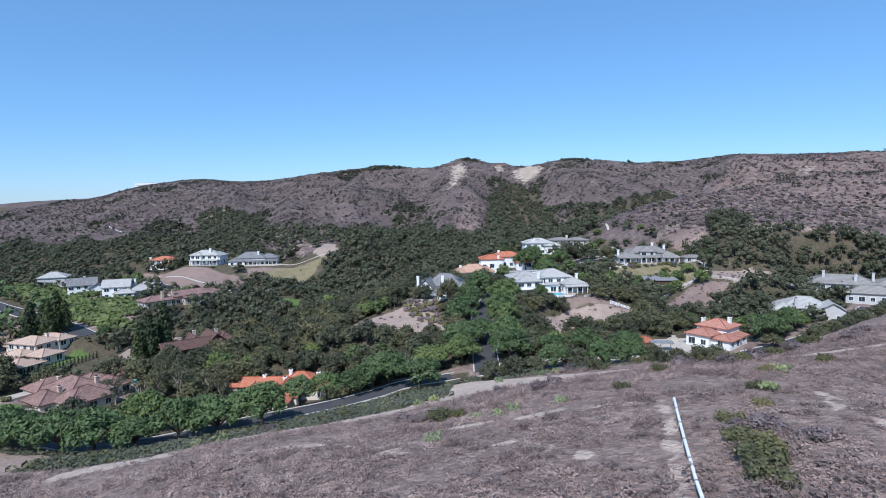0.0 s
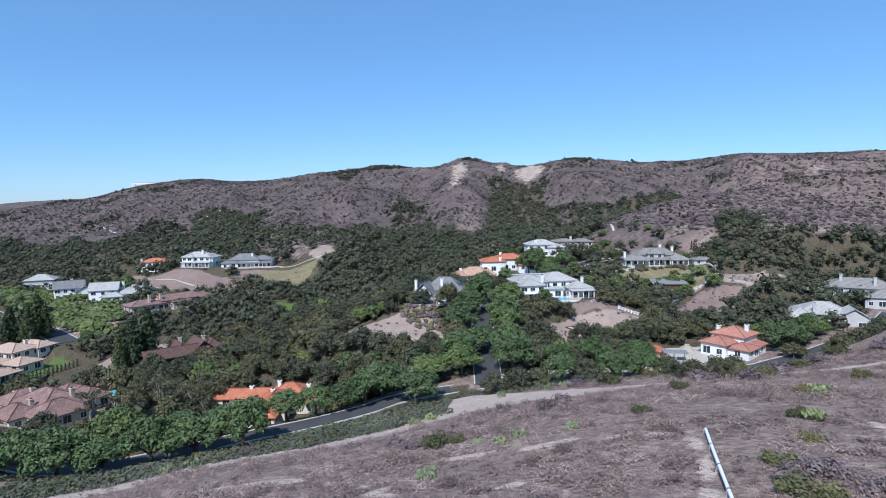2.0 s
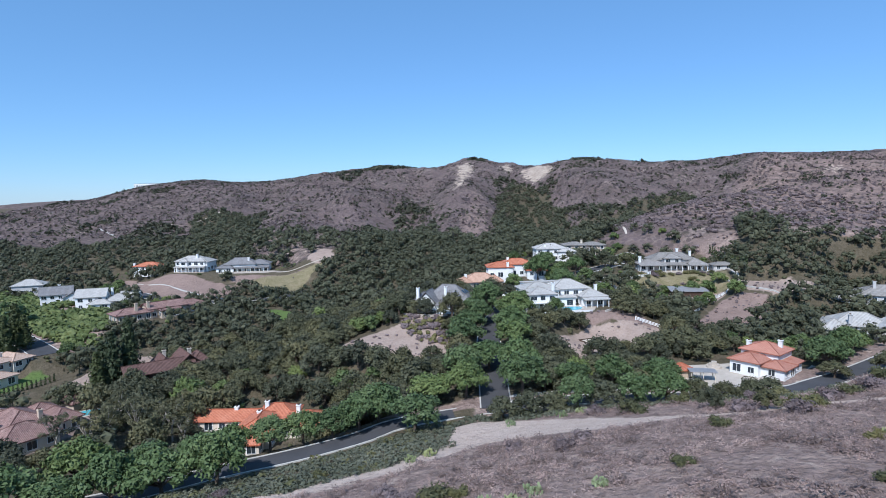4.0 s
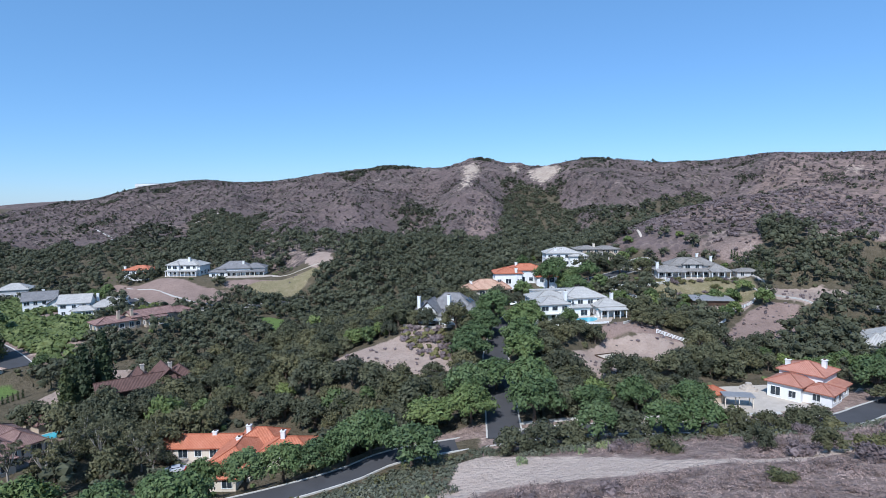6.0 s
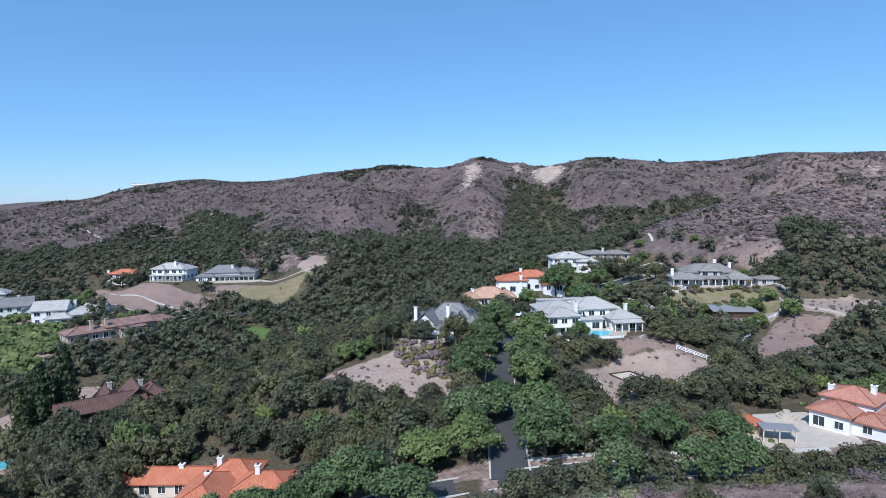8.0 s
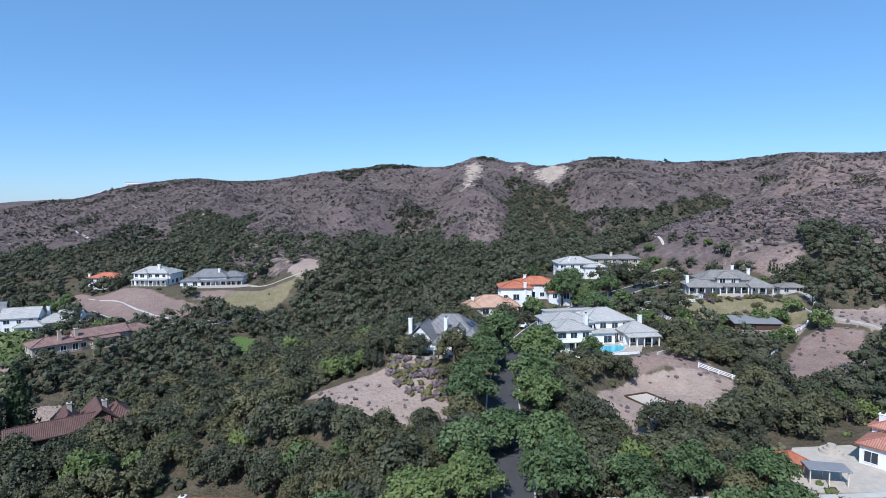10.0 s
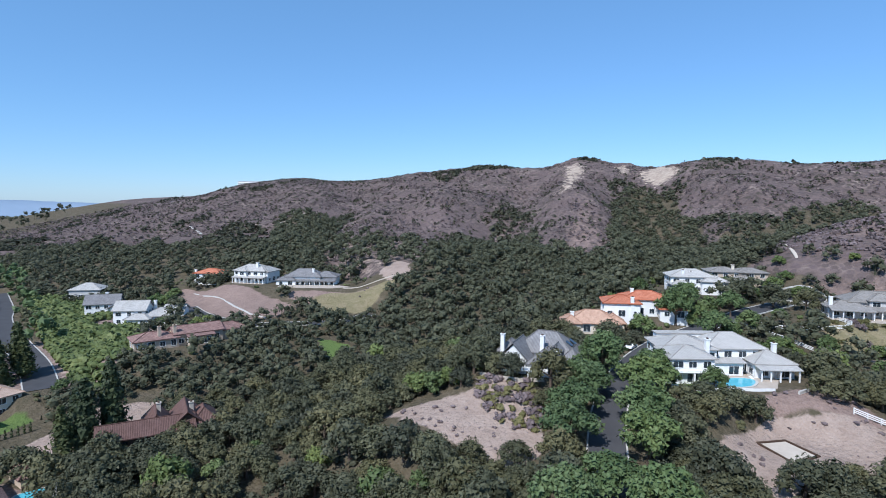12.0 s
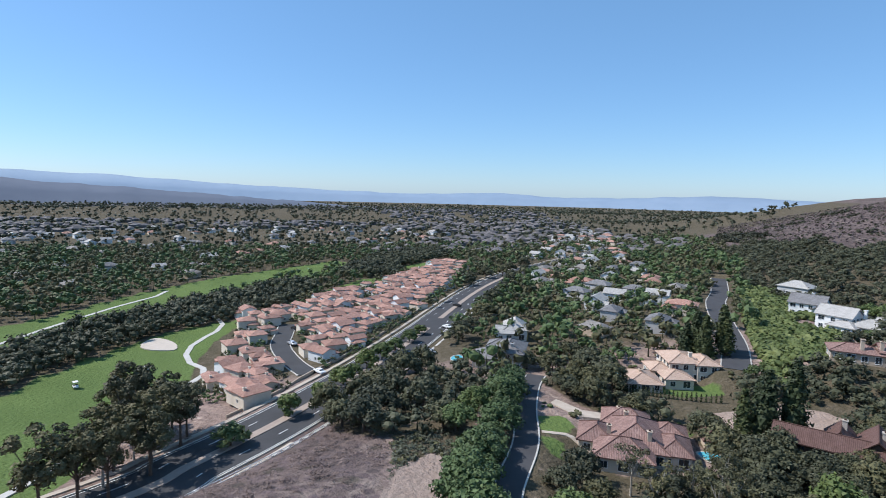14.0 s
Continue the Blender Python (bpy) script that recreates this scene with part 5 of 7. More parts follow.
for x, y, s in OAK_STUFF[:300]:
    light = rng.random() < 0.05
    tagged(put(rng.choice(PALE_TREES if light else OAKS), x, y, s * (1.15 if light else 1.0), rng.uniform(0, 360)), group="garden trees" if light else "oaks of the canyon")
for x, y, s in GARDEN[:140]:
    tagged(put(rng.choice(PALE_TREES), x, y, s, rng.uniform(0, 360)), group="garden trees")
for model in MODELS:
    for o in (*model.children_recursive, model):
        bpy.data.objects.remove(o)


def scatter(name, label, category, spots, shapes, material, sink=0.1):
    """Many alike plants as one mesh: copies of a few shapes, each turned and sized on its own."""
    verts, faces, base = [], [], 0
    arrays = [(np.array(v), [np.array([f for f in fs if len(f) == n]) for n in (3, 4)]) for v, fs in shapes]
    xs, ys = np.array([p[0] for p in spots]), np.array([p[1] for p in spots])
    zs = np.concatenate([ground(a, b) for a, b in zip(np.array_split(xs, 30), np.array_split(ys, 30))])
    for (x, y, s), z in zip(spots, zs):
        v, groups = arrays[rng.randrange(len(arrays))]
        a = rng.uniform(0, 6.28)
        c, si = math.cos(a) * s, math.sin(a) * s
        verts.append(np.stack([v[:, 0] * c - v[:, 1] * si + x, v[:, 0] * si + v[:, 1] * c + y, v[:, 2] * s * rng.uniform(0.85, 1.15) + z - sink], 1))
        faces += [f for g in groups if len(g) for f in (g + base).tolist()]
        base += len(v)
    return tagged(hang(name, mesh_from(name, np.concatenate(verts), faces, material)), label, category, kind="stuff")


def small_tree(n, leaves_each, leaf, spread=4.2, height=6.2):
    lobes = []
    for k in range(n):
        a, q = k * 2.4, math.sqrt((k + 0.5) / n)
        r = spread * rng.uniform(0.32, 0.46)
        lobes.append(((math.cos(a) * spread * q * 0.65, math.sin(a) * spread * q * 0.65, height * (0.85 - 0.45 * q * q) - r * 0.5), r))
    v, f = crown(rng, lobes, leaves_each, leaf, 0.8, 1, 0.68)
    base = len(v)
    v += [(-0.2, -0.2, -0.5), (0.2, -0.2, -0.5), (0, 0.25, -0.5), (0, 0, height * 0.6)]
    f += [(base, base + 1, base + 3), (base + 1, base + 2, base + 3), (base + 2, base, base + 3)]
    return v, f


FAR_OAK = [small_tree(5, 27, 0.45) for _ in range(5)]
MID_TREE = [small_tree(3, 14, 0.7) for _ in range(4)]
TINY_TREE = [small_tree(1, 4, 1.4) for _ in range(4)]
far_oaks = OAK_STUFF[300:]
xs, ys = spots_in(-520, 330, -70, 560, 22000, 4)
good = (zone(WOODS, xs, ys, 1) > 0.5) & free(xs, ys, 2.5) & ~((xs > -160) & (xs < 175) & (ys > 100) & (ys < 350))
for x, y in zip(xs[good].tolist(), ys[good].tolist()):
    s = rng.uniform(0.7, 1.2)
    if clear_of(x, y, 4.0 * s) and (zone(SPARSE, np.array([x]), np.array([y]), 1)[0] < 0.5 or rng.random() < 0.08):
        far_oaks.append((x, y, s))
xs, ys = spots_in(-345, -155, -65, 60, 9000, 48)
xb, yb = spots_in(-525, -350, 55, 175, 6000, 49)
xc, yc = spots_in(160, 232, 165, 225, 2600, 50)
xs, ys = np.r_[xs, xb, xc], np.r_[ys, yb, yc]
good = (zone([w for w in WOODS if w[0] in ((-200, -28), (-365, 62), (-112, 128))], xs, ys, 1) > 0.5) & free(xs, ys, 2.5)
for x, y in zip(xs[good].tolist(), ys[good].tolist()):
    s = rng.uniform(0.9, 1.5)
    if clear_of(x, y, 3.0 * s):
        far_oaks.append((x, y, s))
xs, ys = spots_in(-165, 215, 100, 345, 9000, 45)
good = (zone(WOODS + GARDENS, xs, ys, 1) > 0.5) & free(xs, ys, 1.6) & (zone(SPARSE, xs, ys, 1) < 0.5)
under = [(x, y, rng.uniform(0.5, 1.5)) for x, y in zip(xs[good].tolist(), ys[good].tolist())][:1700]
scatter("oak_woods", "dark green oak woodland on the canyon slopes", "woodland", far_oaks, FAR_OAK, M_OAK)


# chaparral on the hills: gullies hold the taller dark shrubs
def lump(n, leaf):
    return crown(rng, [((rng.uniform(-0.5, 0.5), rng.uniform(-0.5, 0.5), 0.5), 0.75) for _ in range(2)], n, leaf, 0.75, 1, 0.9)


SHRUB = [crown(rng, [((0, 0, 0.45), 0.72)], 13, 0.5, 0.75, 1, 0) for _ in range(6)]
dark, grey = [], []
aa, dd = spots_in(-0.85, 0.9, 0, 1, 52000, 5)
dd = 240 + 620 * dd**0.75
xs, ys = np.sin(aa) * dd, 30 + np.cos(aa) * dd
good = ~((ys < 285) & (xs < 110)) & (zone(SLOPE, xs, ys, 1) < 0.5) & (zone(CLIFF, xs, ys, 1) < 0.5) & ~((xs < -230) & (ys < 420)) & (zone(DIRT, xs, ys, 1) < 0.5) & (zone(WOODS, xs, ys, 1) < 0.5)
deeps = -0.05 * sum(h * np.exp(-((d / half) ** 2)) for half, (d, h, _) in ((half, along(line, xs, ys)) for line, half in FOLDS)) - 0.28 * zone(SPURS, xs, ys, 8)
for x, y, deep in zip(xs[good].tolist(), ys[good].tolist(), deeps[good].tolist()):
    n = noise.fractal((x * 0.016, y * 0.01, 1.7), 0.9, 2.0, 5)
    if n + deep > 0.1 + 0.0006 * (y - 300) + (0.1 if x < -90 else 0.0) or rng.random() < 0.16:
        dark.append((x, y, rng.uniform(1.2, 3.2) if n + deep > 0.4 else rng.uniform(0.8, 1.9)))
    elif rng.random() < 0.85:
        grey.append((x, y, rng.uniform(0.6, 1.4)))
scatter("hill_shrubs", "dark green chaparral shrubs in the gullies of the hills", "shrubs", dark, SHRUB, M_CHAPARRAL)
scatter("hill_brush", "grey-brown dry brush on the hills", "brush", grey, SHRUB, M_SCRUB)

UNDER = [crown(rng, [((0, 0, 0.45), 0.9), ((0.8, 0.3, 0.4), 0.7)], 12, 0.32, 0.75, 1, 0.85) for _ in range(4)]
scatter("understory", "olive and dark shrubs under and between the oaks", "shrubs", under, UNDER, M_CHAPARRAL)
xs, ys = spots_in(60, 230, 232, 345, 2600, 46)
good = (zone(WOODS, xs, ys, 1) < 0.5) & free(xs, ys, 1.6)
scatter("hill_shrubs", "olive shrubs on the spur behind the mansion", "shrubs", [(x, y, rng.uniform(0.5, 1.7)) for x, y in zip(xs[good].tolist(), ys[good].tolist())][:750], UNDER, M_SCRUB)

# dry brush on the near hill


def trail_y(x):
    """Where the dirt trail runs that parts the dry slope from the green verge."""
    return np.interp(x, [-112, -75, -60, -47, -42, -33, -23, -16, -10, -4, 4], [58, 50, 46, 48, 54, 56, 57.5, 62, 65, 69, 75])


TUFT = []
for _ in range(8):
    v, f = [], []
    stems = [Vector((rng.uniform(-0.3, 0.3), rng.uniform(-0.3, 0.3), 0)) for _ in range(3)]
    for k in range(32):
        o = stems[k % 3]
        d = Vector((rng.gauss(0, 1), rng.gauss(0, 1), abs(rng.gauss(0.45, 0.8)))).normalized()
        p = o + Vector((d.x * 0.4, d.y * 0.4, d.z * 0.44)) * rng.uniform(0.6, 1.05)
        n = (d * 0.5 + Vector((rng.gauss(0, 0.14), rng.gauss(0, 0.14), 0.9))).normalized()
        u = Matrix.Rotation(rng.uniform(0, 6.28), 3, n) @ n.orthogonal().normalized() * rng.uniform(0.07, 0.135)
        w = n.cross(u) * rng.uniform(0.4, 0.8)
        if k % 4 == 3:  # a bare twig standing out
            u, w = d * 0.2, n.orthogonal().normalized() * 0.022
        base = len(v)
        v += [tuple(p - u), tuple(p + w + u * 0.5), tuple(p + u * 0.8 - w)]
        f.append((base, base + 1, base + 2))
    TUFT.append((v, f))
brush = []
xa, ya = spots_in(-75, 115, -8, 98, 31000, 6)
xb, yb = spots_in(-135, -75, -30, 75, 3500, 61)
xs, ys = np.r_[xa, xb], np.r_[ya, yb]
verge = (ys > trail_y(xs) + 1.0) & (xs < 6) & (xs > -112)
good = free(xs, ys, 2.0) & ((along(STREET_S, xs, ys)[0] > 12) | (xs > 80)) & ~verge
for line, half in TRAILS:
    good &= along(line, xs, ys)[0] > half + 0.3
for x, y in zip(xs[good].tolist(), ys[good].tolist()):
    n = noise.fractal((x * 0.09, y * 0.09, 4.2), 0.8, 2.0, 4)
    trod = noise.fractal((x * 0.1 + 7, y * 0.16, 9.1), 0.7, 2.0, 3)
    if n + rng.uniform(-0.3, 0.3) < -0.42 or abs(trod) < 0.03:
        continue
    if math.hypot(x - 5, y - 30) > 120 and rng.random() < 0.55:
        continue
    brush.append((x, y, rng.uniform(0.6, 1.7) * (0.75 if n < 0 else 1.1)))
rng.shuffle(brush)
cut = len(brush) // 3
brush = [p for p in brush if p[0] < -76] + [p for p in brush if p[0] >= -76]
cut += sum(p[0] < -76 for p in brush)
scatter("dry_brush", "dark brown dry brush on the near slope", "brush", [(x, y, s * 1.3) for x, y, s in brush[:cut]], TUFT, M_DARKBRUSH, 0.05)
scatter("dry_brush", "grey-mauve dry buckwheat brush on the near slope", "brush", brush[cut:], TUFT, M_DRY, 0.05)

# green bank above the western street, ground cover below the residential street
BUSH = [lump(8, 0.35) for _ in range(4)]
xs, ys = spots_in(-240, -95, 150, 270, 9000, 8)
good = (zone(BANK, xs, ys, 1) > 0.5) & (street_gap(xs, ys) > 1.5) & (pad_gap(xs, ys) > 0)
scatter("bank_shrubs", "bright green shrubs covering the bank above the street", "shrubs", [(x, y, rng.uniform(1.0, 2.6)) for x, y in zip(xs[good].tolist(), ys[good].tolist())][:1500], BUSH, M_GREENBUSH)
COVER = [crown(rng, [((0, 0, 0.4), 0.8)], 22, 0.24, 0.6, 1, 0) for _ in range(4)]
xs, ys = spots_in(-108, 80, 44, 105, 26000, 9)
d = along(STREET_S, xs, ys)[0]
south = np.interp(xs, [p[0] for p in STREET_S[:14]][::-1], [p[1] for p in STREET_S[:14]][::-1]) > ys
good = (d > 4) & (zone(DIRT, xs, ys, 1) < 0.5) & south & np.where(xs < 4, ys > trail_y(xs) + 1.8, d < 12.5)
cover = [(x, y, rng.uniform(0.55, 1.2)) for x, y in zip(xs[good].tolist(), ys[good].tolist())][:4200]
scatter("ground_cover", "low grey-green ground cover on the verge slope", "ground cover", cover[:3600], COVER, M_COVER, 0.25)
scatter("verge_bushes", "dark olive bushes in the ground cover", "shrubs", [(x, y, s * 1.5) for x, y, s in cover[3600:3760]], COVER, M_OLIVEBUSH, 0.3)

# ---- suburbs of the plain ----
TOWN = [(-156, 12), (-141, 26), (-168, 49), (-205, 74), (-292, 118), (-400, 166), (-425, 150), (-335, 92), (-275, 42), (-252, 16), (-205, 17)]
lane = hang("road", mesh_from("road", *ribbon(TOWN_LANE, 3.2, -3.2, 0.03), M_BLVD))
tagged(lane, "grey asphalt lane between the row houses", "road", kind="structure")
hang("kerb", mesh_from("kerb", *ribbon(TOWN_LANE, 3.5, 3.2, 0.15, thick=0.3), M_CONCRETE), lane)
hang("kerb", mesh_from("kerb", *ribbon(TOWN_LANE, -3.2, -3.5, 0.15, thick=0.3), M_CONCRETE), lane)
town_models = [
    house("two-storey stucco row house with a pink clay tile roof", (0, 0, 0), 0, [(0, 0, 9, 9, 0, 5.0, "hip", 1.7), (3, -4, 5, 5, 0, 3.0, "hip", 1.2)], M_CREAM, M_TOWN, group="row houses by the golf course", glaze=1.0, windows="few", cap=False),
    house("two-storey stucco row house with a pink clay tile roof", (0, 0, 0), 0, [(0, 0, 8, 10, 0, 5.0, "gy", 1.8), (-4.5, 1, 5, 7, 0, 3.2, "hip", 1.3)], M_WHITE, M_TOWN, group="row houses by the golf course", glaze=1.0, windows="few", cap=False),
    house("two-storey stucco row house with a pink clay tile roof", (0, 0, 0), 0, [(0, 1, 10, 8, 0, 4.8, "hip", 1.6), (2, -4, 6, 5, 0, 4.4, "gy", 1.4), (-3.5, -3.5, 4, 4, 0, 2.8, "lean", 0.6)], M_CREAM, M_TOWN, [(3, 2, 5, 7)], group="row houses by the golf course", glaze=1.0, windows="few", cap=False)]
sub_models = [
    house("grey-roofed suburban house among trees", (0, 0, 0), 0, [(0, 0, 14, 9, 0, 4.8, "hip", 2.4), (5, -5, 7, 6, 0, 3.0, "hip", 1.7)], M_GREYWALL, M_GREYTILE, group="suburban houses", glaze=1.2, windows="few", cap=False),
    house("white suburban house with a pale grey roof", (0, 0, 0), 0, [(0, 0, 12, 9, 0, 5.0, "gx", 2.6), (-5, -4, 6, 7, 0, 3.2, "gy", 2.0)], M_WHITE, M_PALEGREY, group="suburban houses", glaze=1.2, windows="few", cap=False),
    house("tan suburban house with a brown tile roof", (0, 0, 0), 0, [(0, 0, 15, 10, 0, 3.4, "hip", 2.5), (6, -5, 7, 7, 0, 3.2, "hip", 2)], M_TAN, M_BROWNTILE, group="suburban houses", glaze=1.2, windows="few", cap=False),
    house("cream suburban house with a clay tile roof", (0, 0, 0), 0, [(0, 0, 14, 9, 0, 4.6, "hip", 2.0), (-5, -5, 6, 6, 0, 3.2, "hip", 1.5)], M_CREAM, M_TOWN, group="suburban houses", glaze=1.2, windows="few", cap=False)]


def level_spot(x, y, r=5):
    a = np.array([x, x - r, x + r, x, x]), np.array([y, y, y, y - r, y + r])
    return float(ground(*a).max()) + 0.1


ang = radians(28)
for i in range(-45, 45):
    for j in range(-24, 24):
        u, v = i * 7.4 + (j % 2) * 3 + rng.uniform(-1.4, 1.4), j * 8.4 + rng.uniform(-1.6, 1.6)
        x, y = -270 + u * math.cos(ang) - v * math.sin(ang), 85 + u * math.sin(ang) + v * math.cos(ang)
        if inside(TOWN, np.array([x]), np.array([y]))[0] < 0.5 or along(TOWN_LANE, np.array([x]), np.array([y]))[0][0] < 6.3 or along(BOULEVARD, np.array([x]), np.array([y]))[0][0] < 15.5:
            continue
        if rng.random() < 0.14:
            continue
        CELLS.setdefault((int(x // 6), int(y // 6)), []).append((x, y, 5))
        copy_thing(rng.choice(town_models), pose(x, y, level_spot(x, y), 0, 0, 28 + rng.choice((0, 90, 180, 270)) + rng.uniform(-16, 16)) @ Matrix.Diagonal((k := rng.uniform(0.55, 0.78), k * rng.uniform(0.85, 1.1), k * rng.uniform(0.75, 1.05), 1)))
SUB_NORTH = [(-170, 140), (-160, 175), (-215, 225), (-260, 240), (-340, 275), (-470, 340), (-700, 470), (-860, 500), (-700, 380), (-520, 270), (-380, 200), (-240, 145)]
SUB_SOUTH = [(-292, -95), (-345, -30), (-470, 60), (-560, 140), (-760, 280), (-900, 200), (-900, -200), (-600, -330), (-350, -220)]
for poly, seed, gap, most in ((SUB_NORTH, 21, 18, 100), (SUB_SOUTH, 22, 17, 110)):
    px, py = [p[0] for p in poly], [p[1] for p in poly]
    xs, ys = spots_in(min(px), max(px), min(py), max(py), 4000, seed)
    good = (inside(poly, xs, ys) > 6) & (street_gap(xs, ys) > 8) & (pad_gap(xs, ys) > 9) & (zone(GRASS, xs, ys, 1) < 0.5) & (zone(BANK, xs, ys, 1) < 0.5)
    took = []
    for x, y in zip(xs[good].tolist(), ys[good].tolist()):
        if all((x - a) ** 2 + (y - b) ** 2 > gap * gap for a, b in took) and len(took) < most:
            took.append((x, y))
            CELLS.setdefault((int(x // 6), int(y // 6)), []).append((x, y, 10))
            copy_thing(rng.choice(sub_models), pose(x, y, level_spot(x, y), 0, 0, rng.choice((30, 45, 120, 135, 210, 225, 300))) @ Matrix.Scale(rng.uniform(0.68, 0.9), 4))
for model in town_models + sub_models:
    for o in (*model.children_recursive, model):
        bpy.data.objects.remove(o)


def plain_houses(name, label, spots, wall, roof):
    """Roofs of the far suburb, too small to tell apart: one mesh of simple hipped houses."""
    verts, faces, mats = [], [], []
    for x, y in spots:
        a, w, d, h = rng.uniform(0, 3.14), rng.uniform(5, 8), rng.uniform(4, 5.5), rng.uniform(3, 5.5)
        z = g1(x, y)
        c, s = math.cos(a), math.sin(a)
        base = len(verts)
        for u, v, k in ((-w, -d, -1), (w, -d, -1), (w, d, -1), (-w, d, -1), (-w, -d, h), (w, -d, h), (w, d, h), (-w, d, h), (-w + d, 0, h + 2.2), (w - d, 0, h + 2.2)):
            verts.append((x + u * c - v * s, y + u * s + v * c, z + k))
        for f, m in (((0, 1, 5, 4), 0), ((1, 2, 6, 5), 0), ((2, 3, 7, 6), 0), ((3, 0, 4, 7), 0), ((4, 5, 9, 8), 1), ((6, 7, 8, 9), 1), ((5, 6, 9), 1), ((7, 4, 8), 1)):
            faces.append(tuple(base + k for k in f))
            mats.append(m)
    me = mesh_from(name, verts, faces, wall)
    me.materials.append(roof)
    me.polygons.foreach_set("material_index", mats)
    tagged(hang(name, me), label, "houses", kind="stuff")


g = np.random.RandomState(31)
aa, dd = g.uniform(radians(22), radians(118), 5200), 500 + 2300 * g.uniform(0, 1, 5200) ** 1.1
xs, ys = -np.sin(aa) * dd, 40 + np.cos(aa) * dd
good = (ys < 290 - 0.34 * (xs + 150)) & ~((xs > -1900) & (xs < -1120) & (ys < 250))
far_spots = list(zip(xs[good].tolist(), ys[good].tolist()))
far_spots = [p for k, p in enumerate(far_spots) if inside(SUB_NORTH, np.array([p[0]]), np.array([p[1]]))[0] < 0 and inside(SUB_SOUTH, np.array([p[0]]), np.array([p[1]]))[0] < 0]
M_MIXROOF = leaves("far_roofs", (0.085, 0.08, 0.08), (0.15, 0.135, 0.13), (0.24, 0.21, 0.195), 0.0)
plain_houses("far_suburb", "grey and tan roofs of the distant suburb", far_spots[:2000], M_GREYTILE, M_MIXROOF)

# trees of the plain
spots = []
xa, ya = spots_in(-340, -145, -110, 330, 9000, 36)
xs, ys = spots_in(-560, -130, -260, 480, 14000, 33)
xt, yt = spots_in(-430, -145, 15, 170, 5000, 37)
intown = inside(TOWN, xt, yt) > 0
xs, ys = np.r_[xt[intown], xa, xs], np.r_[yt[intown], ya, ys]
lane_d = along(TOWN_LANE, xs, ys)[0]
good = (ys < 285 - 0.42 * (xs + 150)) & (street_gap(xs, ys) > 3) & (pad_gap(xs, ys) > 1) & (lane_d > 5) & (zone(GRASS, xs, ys, 1) < 0.5) & (zone(BANK, xs, ys, 1) < 0.5) & ((ys > 90) | (xs < -262) | (inside(TOWN, xs, ys) > 0)) & (zone(WOODS, xs, ys, 1) < 0.5)
for x, y in zip(xs[good].tolist(), ys[good].tolist()):
    s = rng.uniform(0.9, 1.8) if inside(TOWN, np.array([x]), np.array([y]))[0] < 0 else rng.uniform(0.35, 0.6)
    if clear_of(x, y, 4.4 * s):
        spots.append((x, y, s))
spots = spots[:4000]
rng.shuffle(spots)
cut = len(spots) // 2
scatter("suburb_trees", "dark green trees among the houses", "trees", spots[cut:], MID_TREE, M_OAK)
scatter("suburb_trees", "light green trees among the houses", "trees", spots[:cut], MID_TREE, M_STREET_TREE)
g = np.random.RandomState(35)
aa, dd = g.uniform(radians(14), radians(122), 13000), 430 + 2900 * g.uniform(0, 1, 13000) ** 1.15
xs, ys = -np.sin(aa) * dd, 40 + np.cos(aa) * dd
low = np.concatenate([ground(a, b) for a, b in zip(np.array_split(xs, 20), np.array_split(ys, 20))])
good = ((ys < 330 - 0.3 * (xs + 150)) | (xs < -620) & (low < 44)) & (zone(GRASS, xs, ys, 1) < 0.5) & ((xs < -560) | (ys > 400))
scatter("far_trees", "dark trees of the distant suburb", "trees", [(x, y, rng.uniform(0.9, 1.6) * (1 + min(1.2, math.hypot(x, y) / 2600))) for x, y in zip(xs[good].tolist(), ys[good].tolist())][:8500], TINY_TREE, M_OAK)

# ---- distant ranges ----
# the haze of distance is put into these blue base colours
M_HAZE_BLUE = plain("haze_blue_far_range", (0.22, 0.29, 0.38), (0.26, 0.33, 0.42), 0.002, 1.0, 0, 0.01, 0.0, where="World")
M_HAZE_SLATE = plain("haze_slate_far_range", (0.1, 0.12, 0.16), (0.13, 0.15, 0.19), 0.003, 1.0, 0, 0.01, 0.0, where="World")


def backdrop(label, away, stops, material, seed, deep=350):
    """A far range: crest heights by compass bearing (degrees left of +y), falling to the plain on the near side."""
    verts, faces = [], []
    n = 160
    lo, hi = stops[0][0], stops[-1][0]
    for k in range(n + 1):
        b = lo + (hi - lo) * k / n
        h = float(np.interp(b, [s[0] for s in stops], [s[1] for s in stops])) + 7 * noise.fractal((b * 0.35, seed, 0), 0.9, 2.0, 4)
        for r, z in ((away - deep, -60), (away - deep * 0.45, h * 0.5 - 12), (away, h), (away + 120, -60)):
            verts.append((-math.sin(radians(b)) * r, math.cos(radians(b)) * r, z))
    for k in range(n):
        for j in range(3):
            a = k * 4 + j
            faces.append((a, a + 1, a + 5, a + 4))
    tagged(hang("backdrop", mesh_from("backdrop", verts, faces, material, edge_smooth=True)), label, "mountains", kind="structure")


backdrop("mountain range on the horizon, haze coloured in as pale blue", 4150, [(20, 30), (38, 40), (50, 62), (56, 40), (64, 30), (70, 52), (78, 30), (85, 42), (92, 62), (100, 92), (108, 118), (112, 128), (118, 120), (130, 110)], M_HAZE_BLUE, 1.5)
backdrop("ridge before the mountains, haze coloured in as dark blue-grey", 2900, [(80, -35), (90, -8), (96, 14), (104, 40), (112, 66), (120, 76), (132, 80)], M_HAZE_SLATE, 5.2)


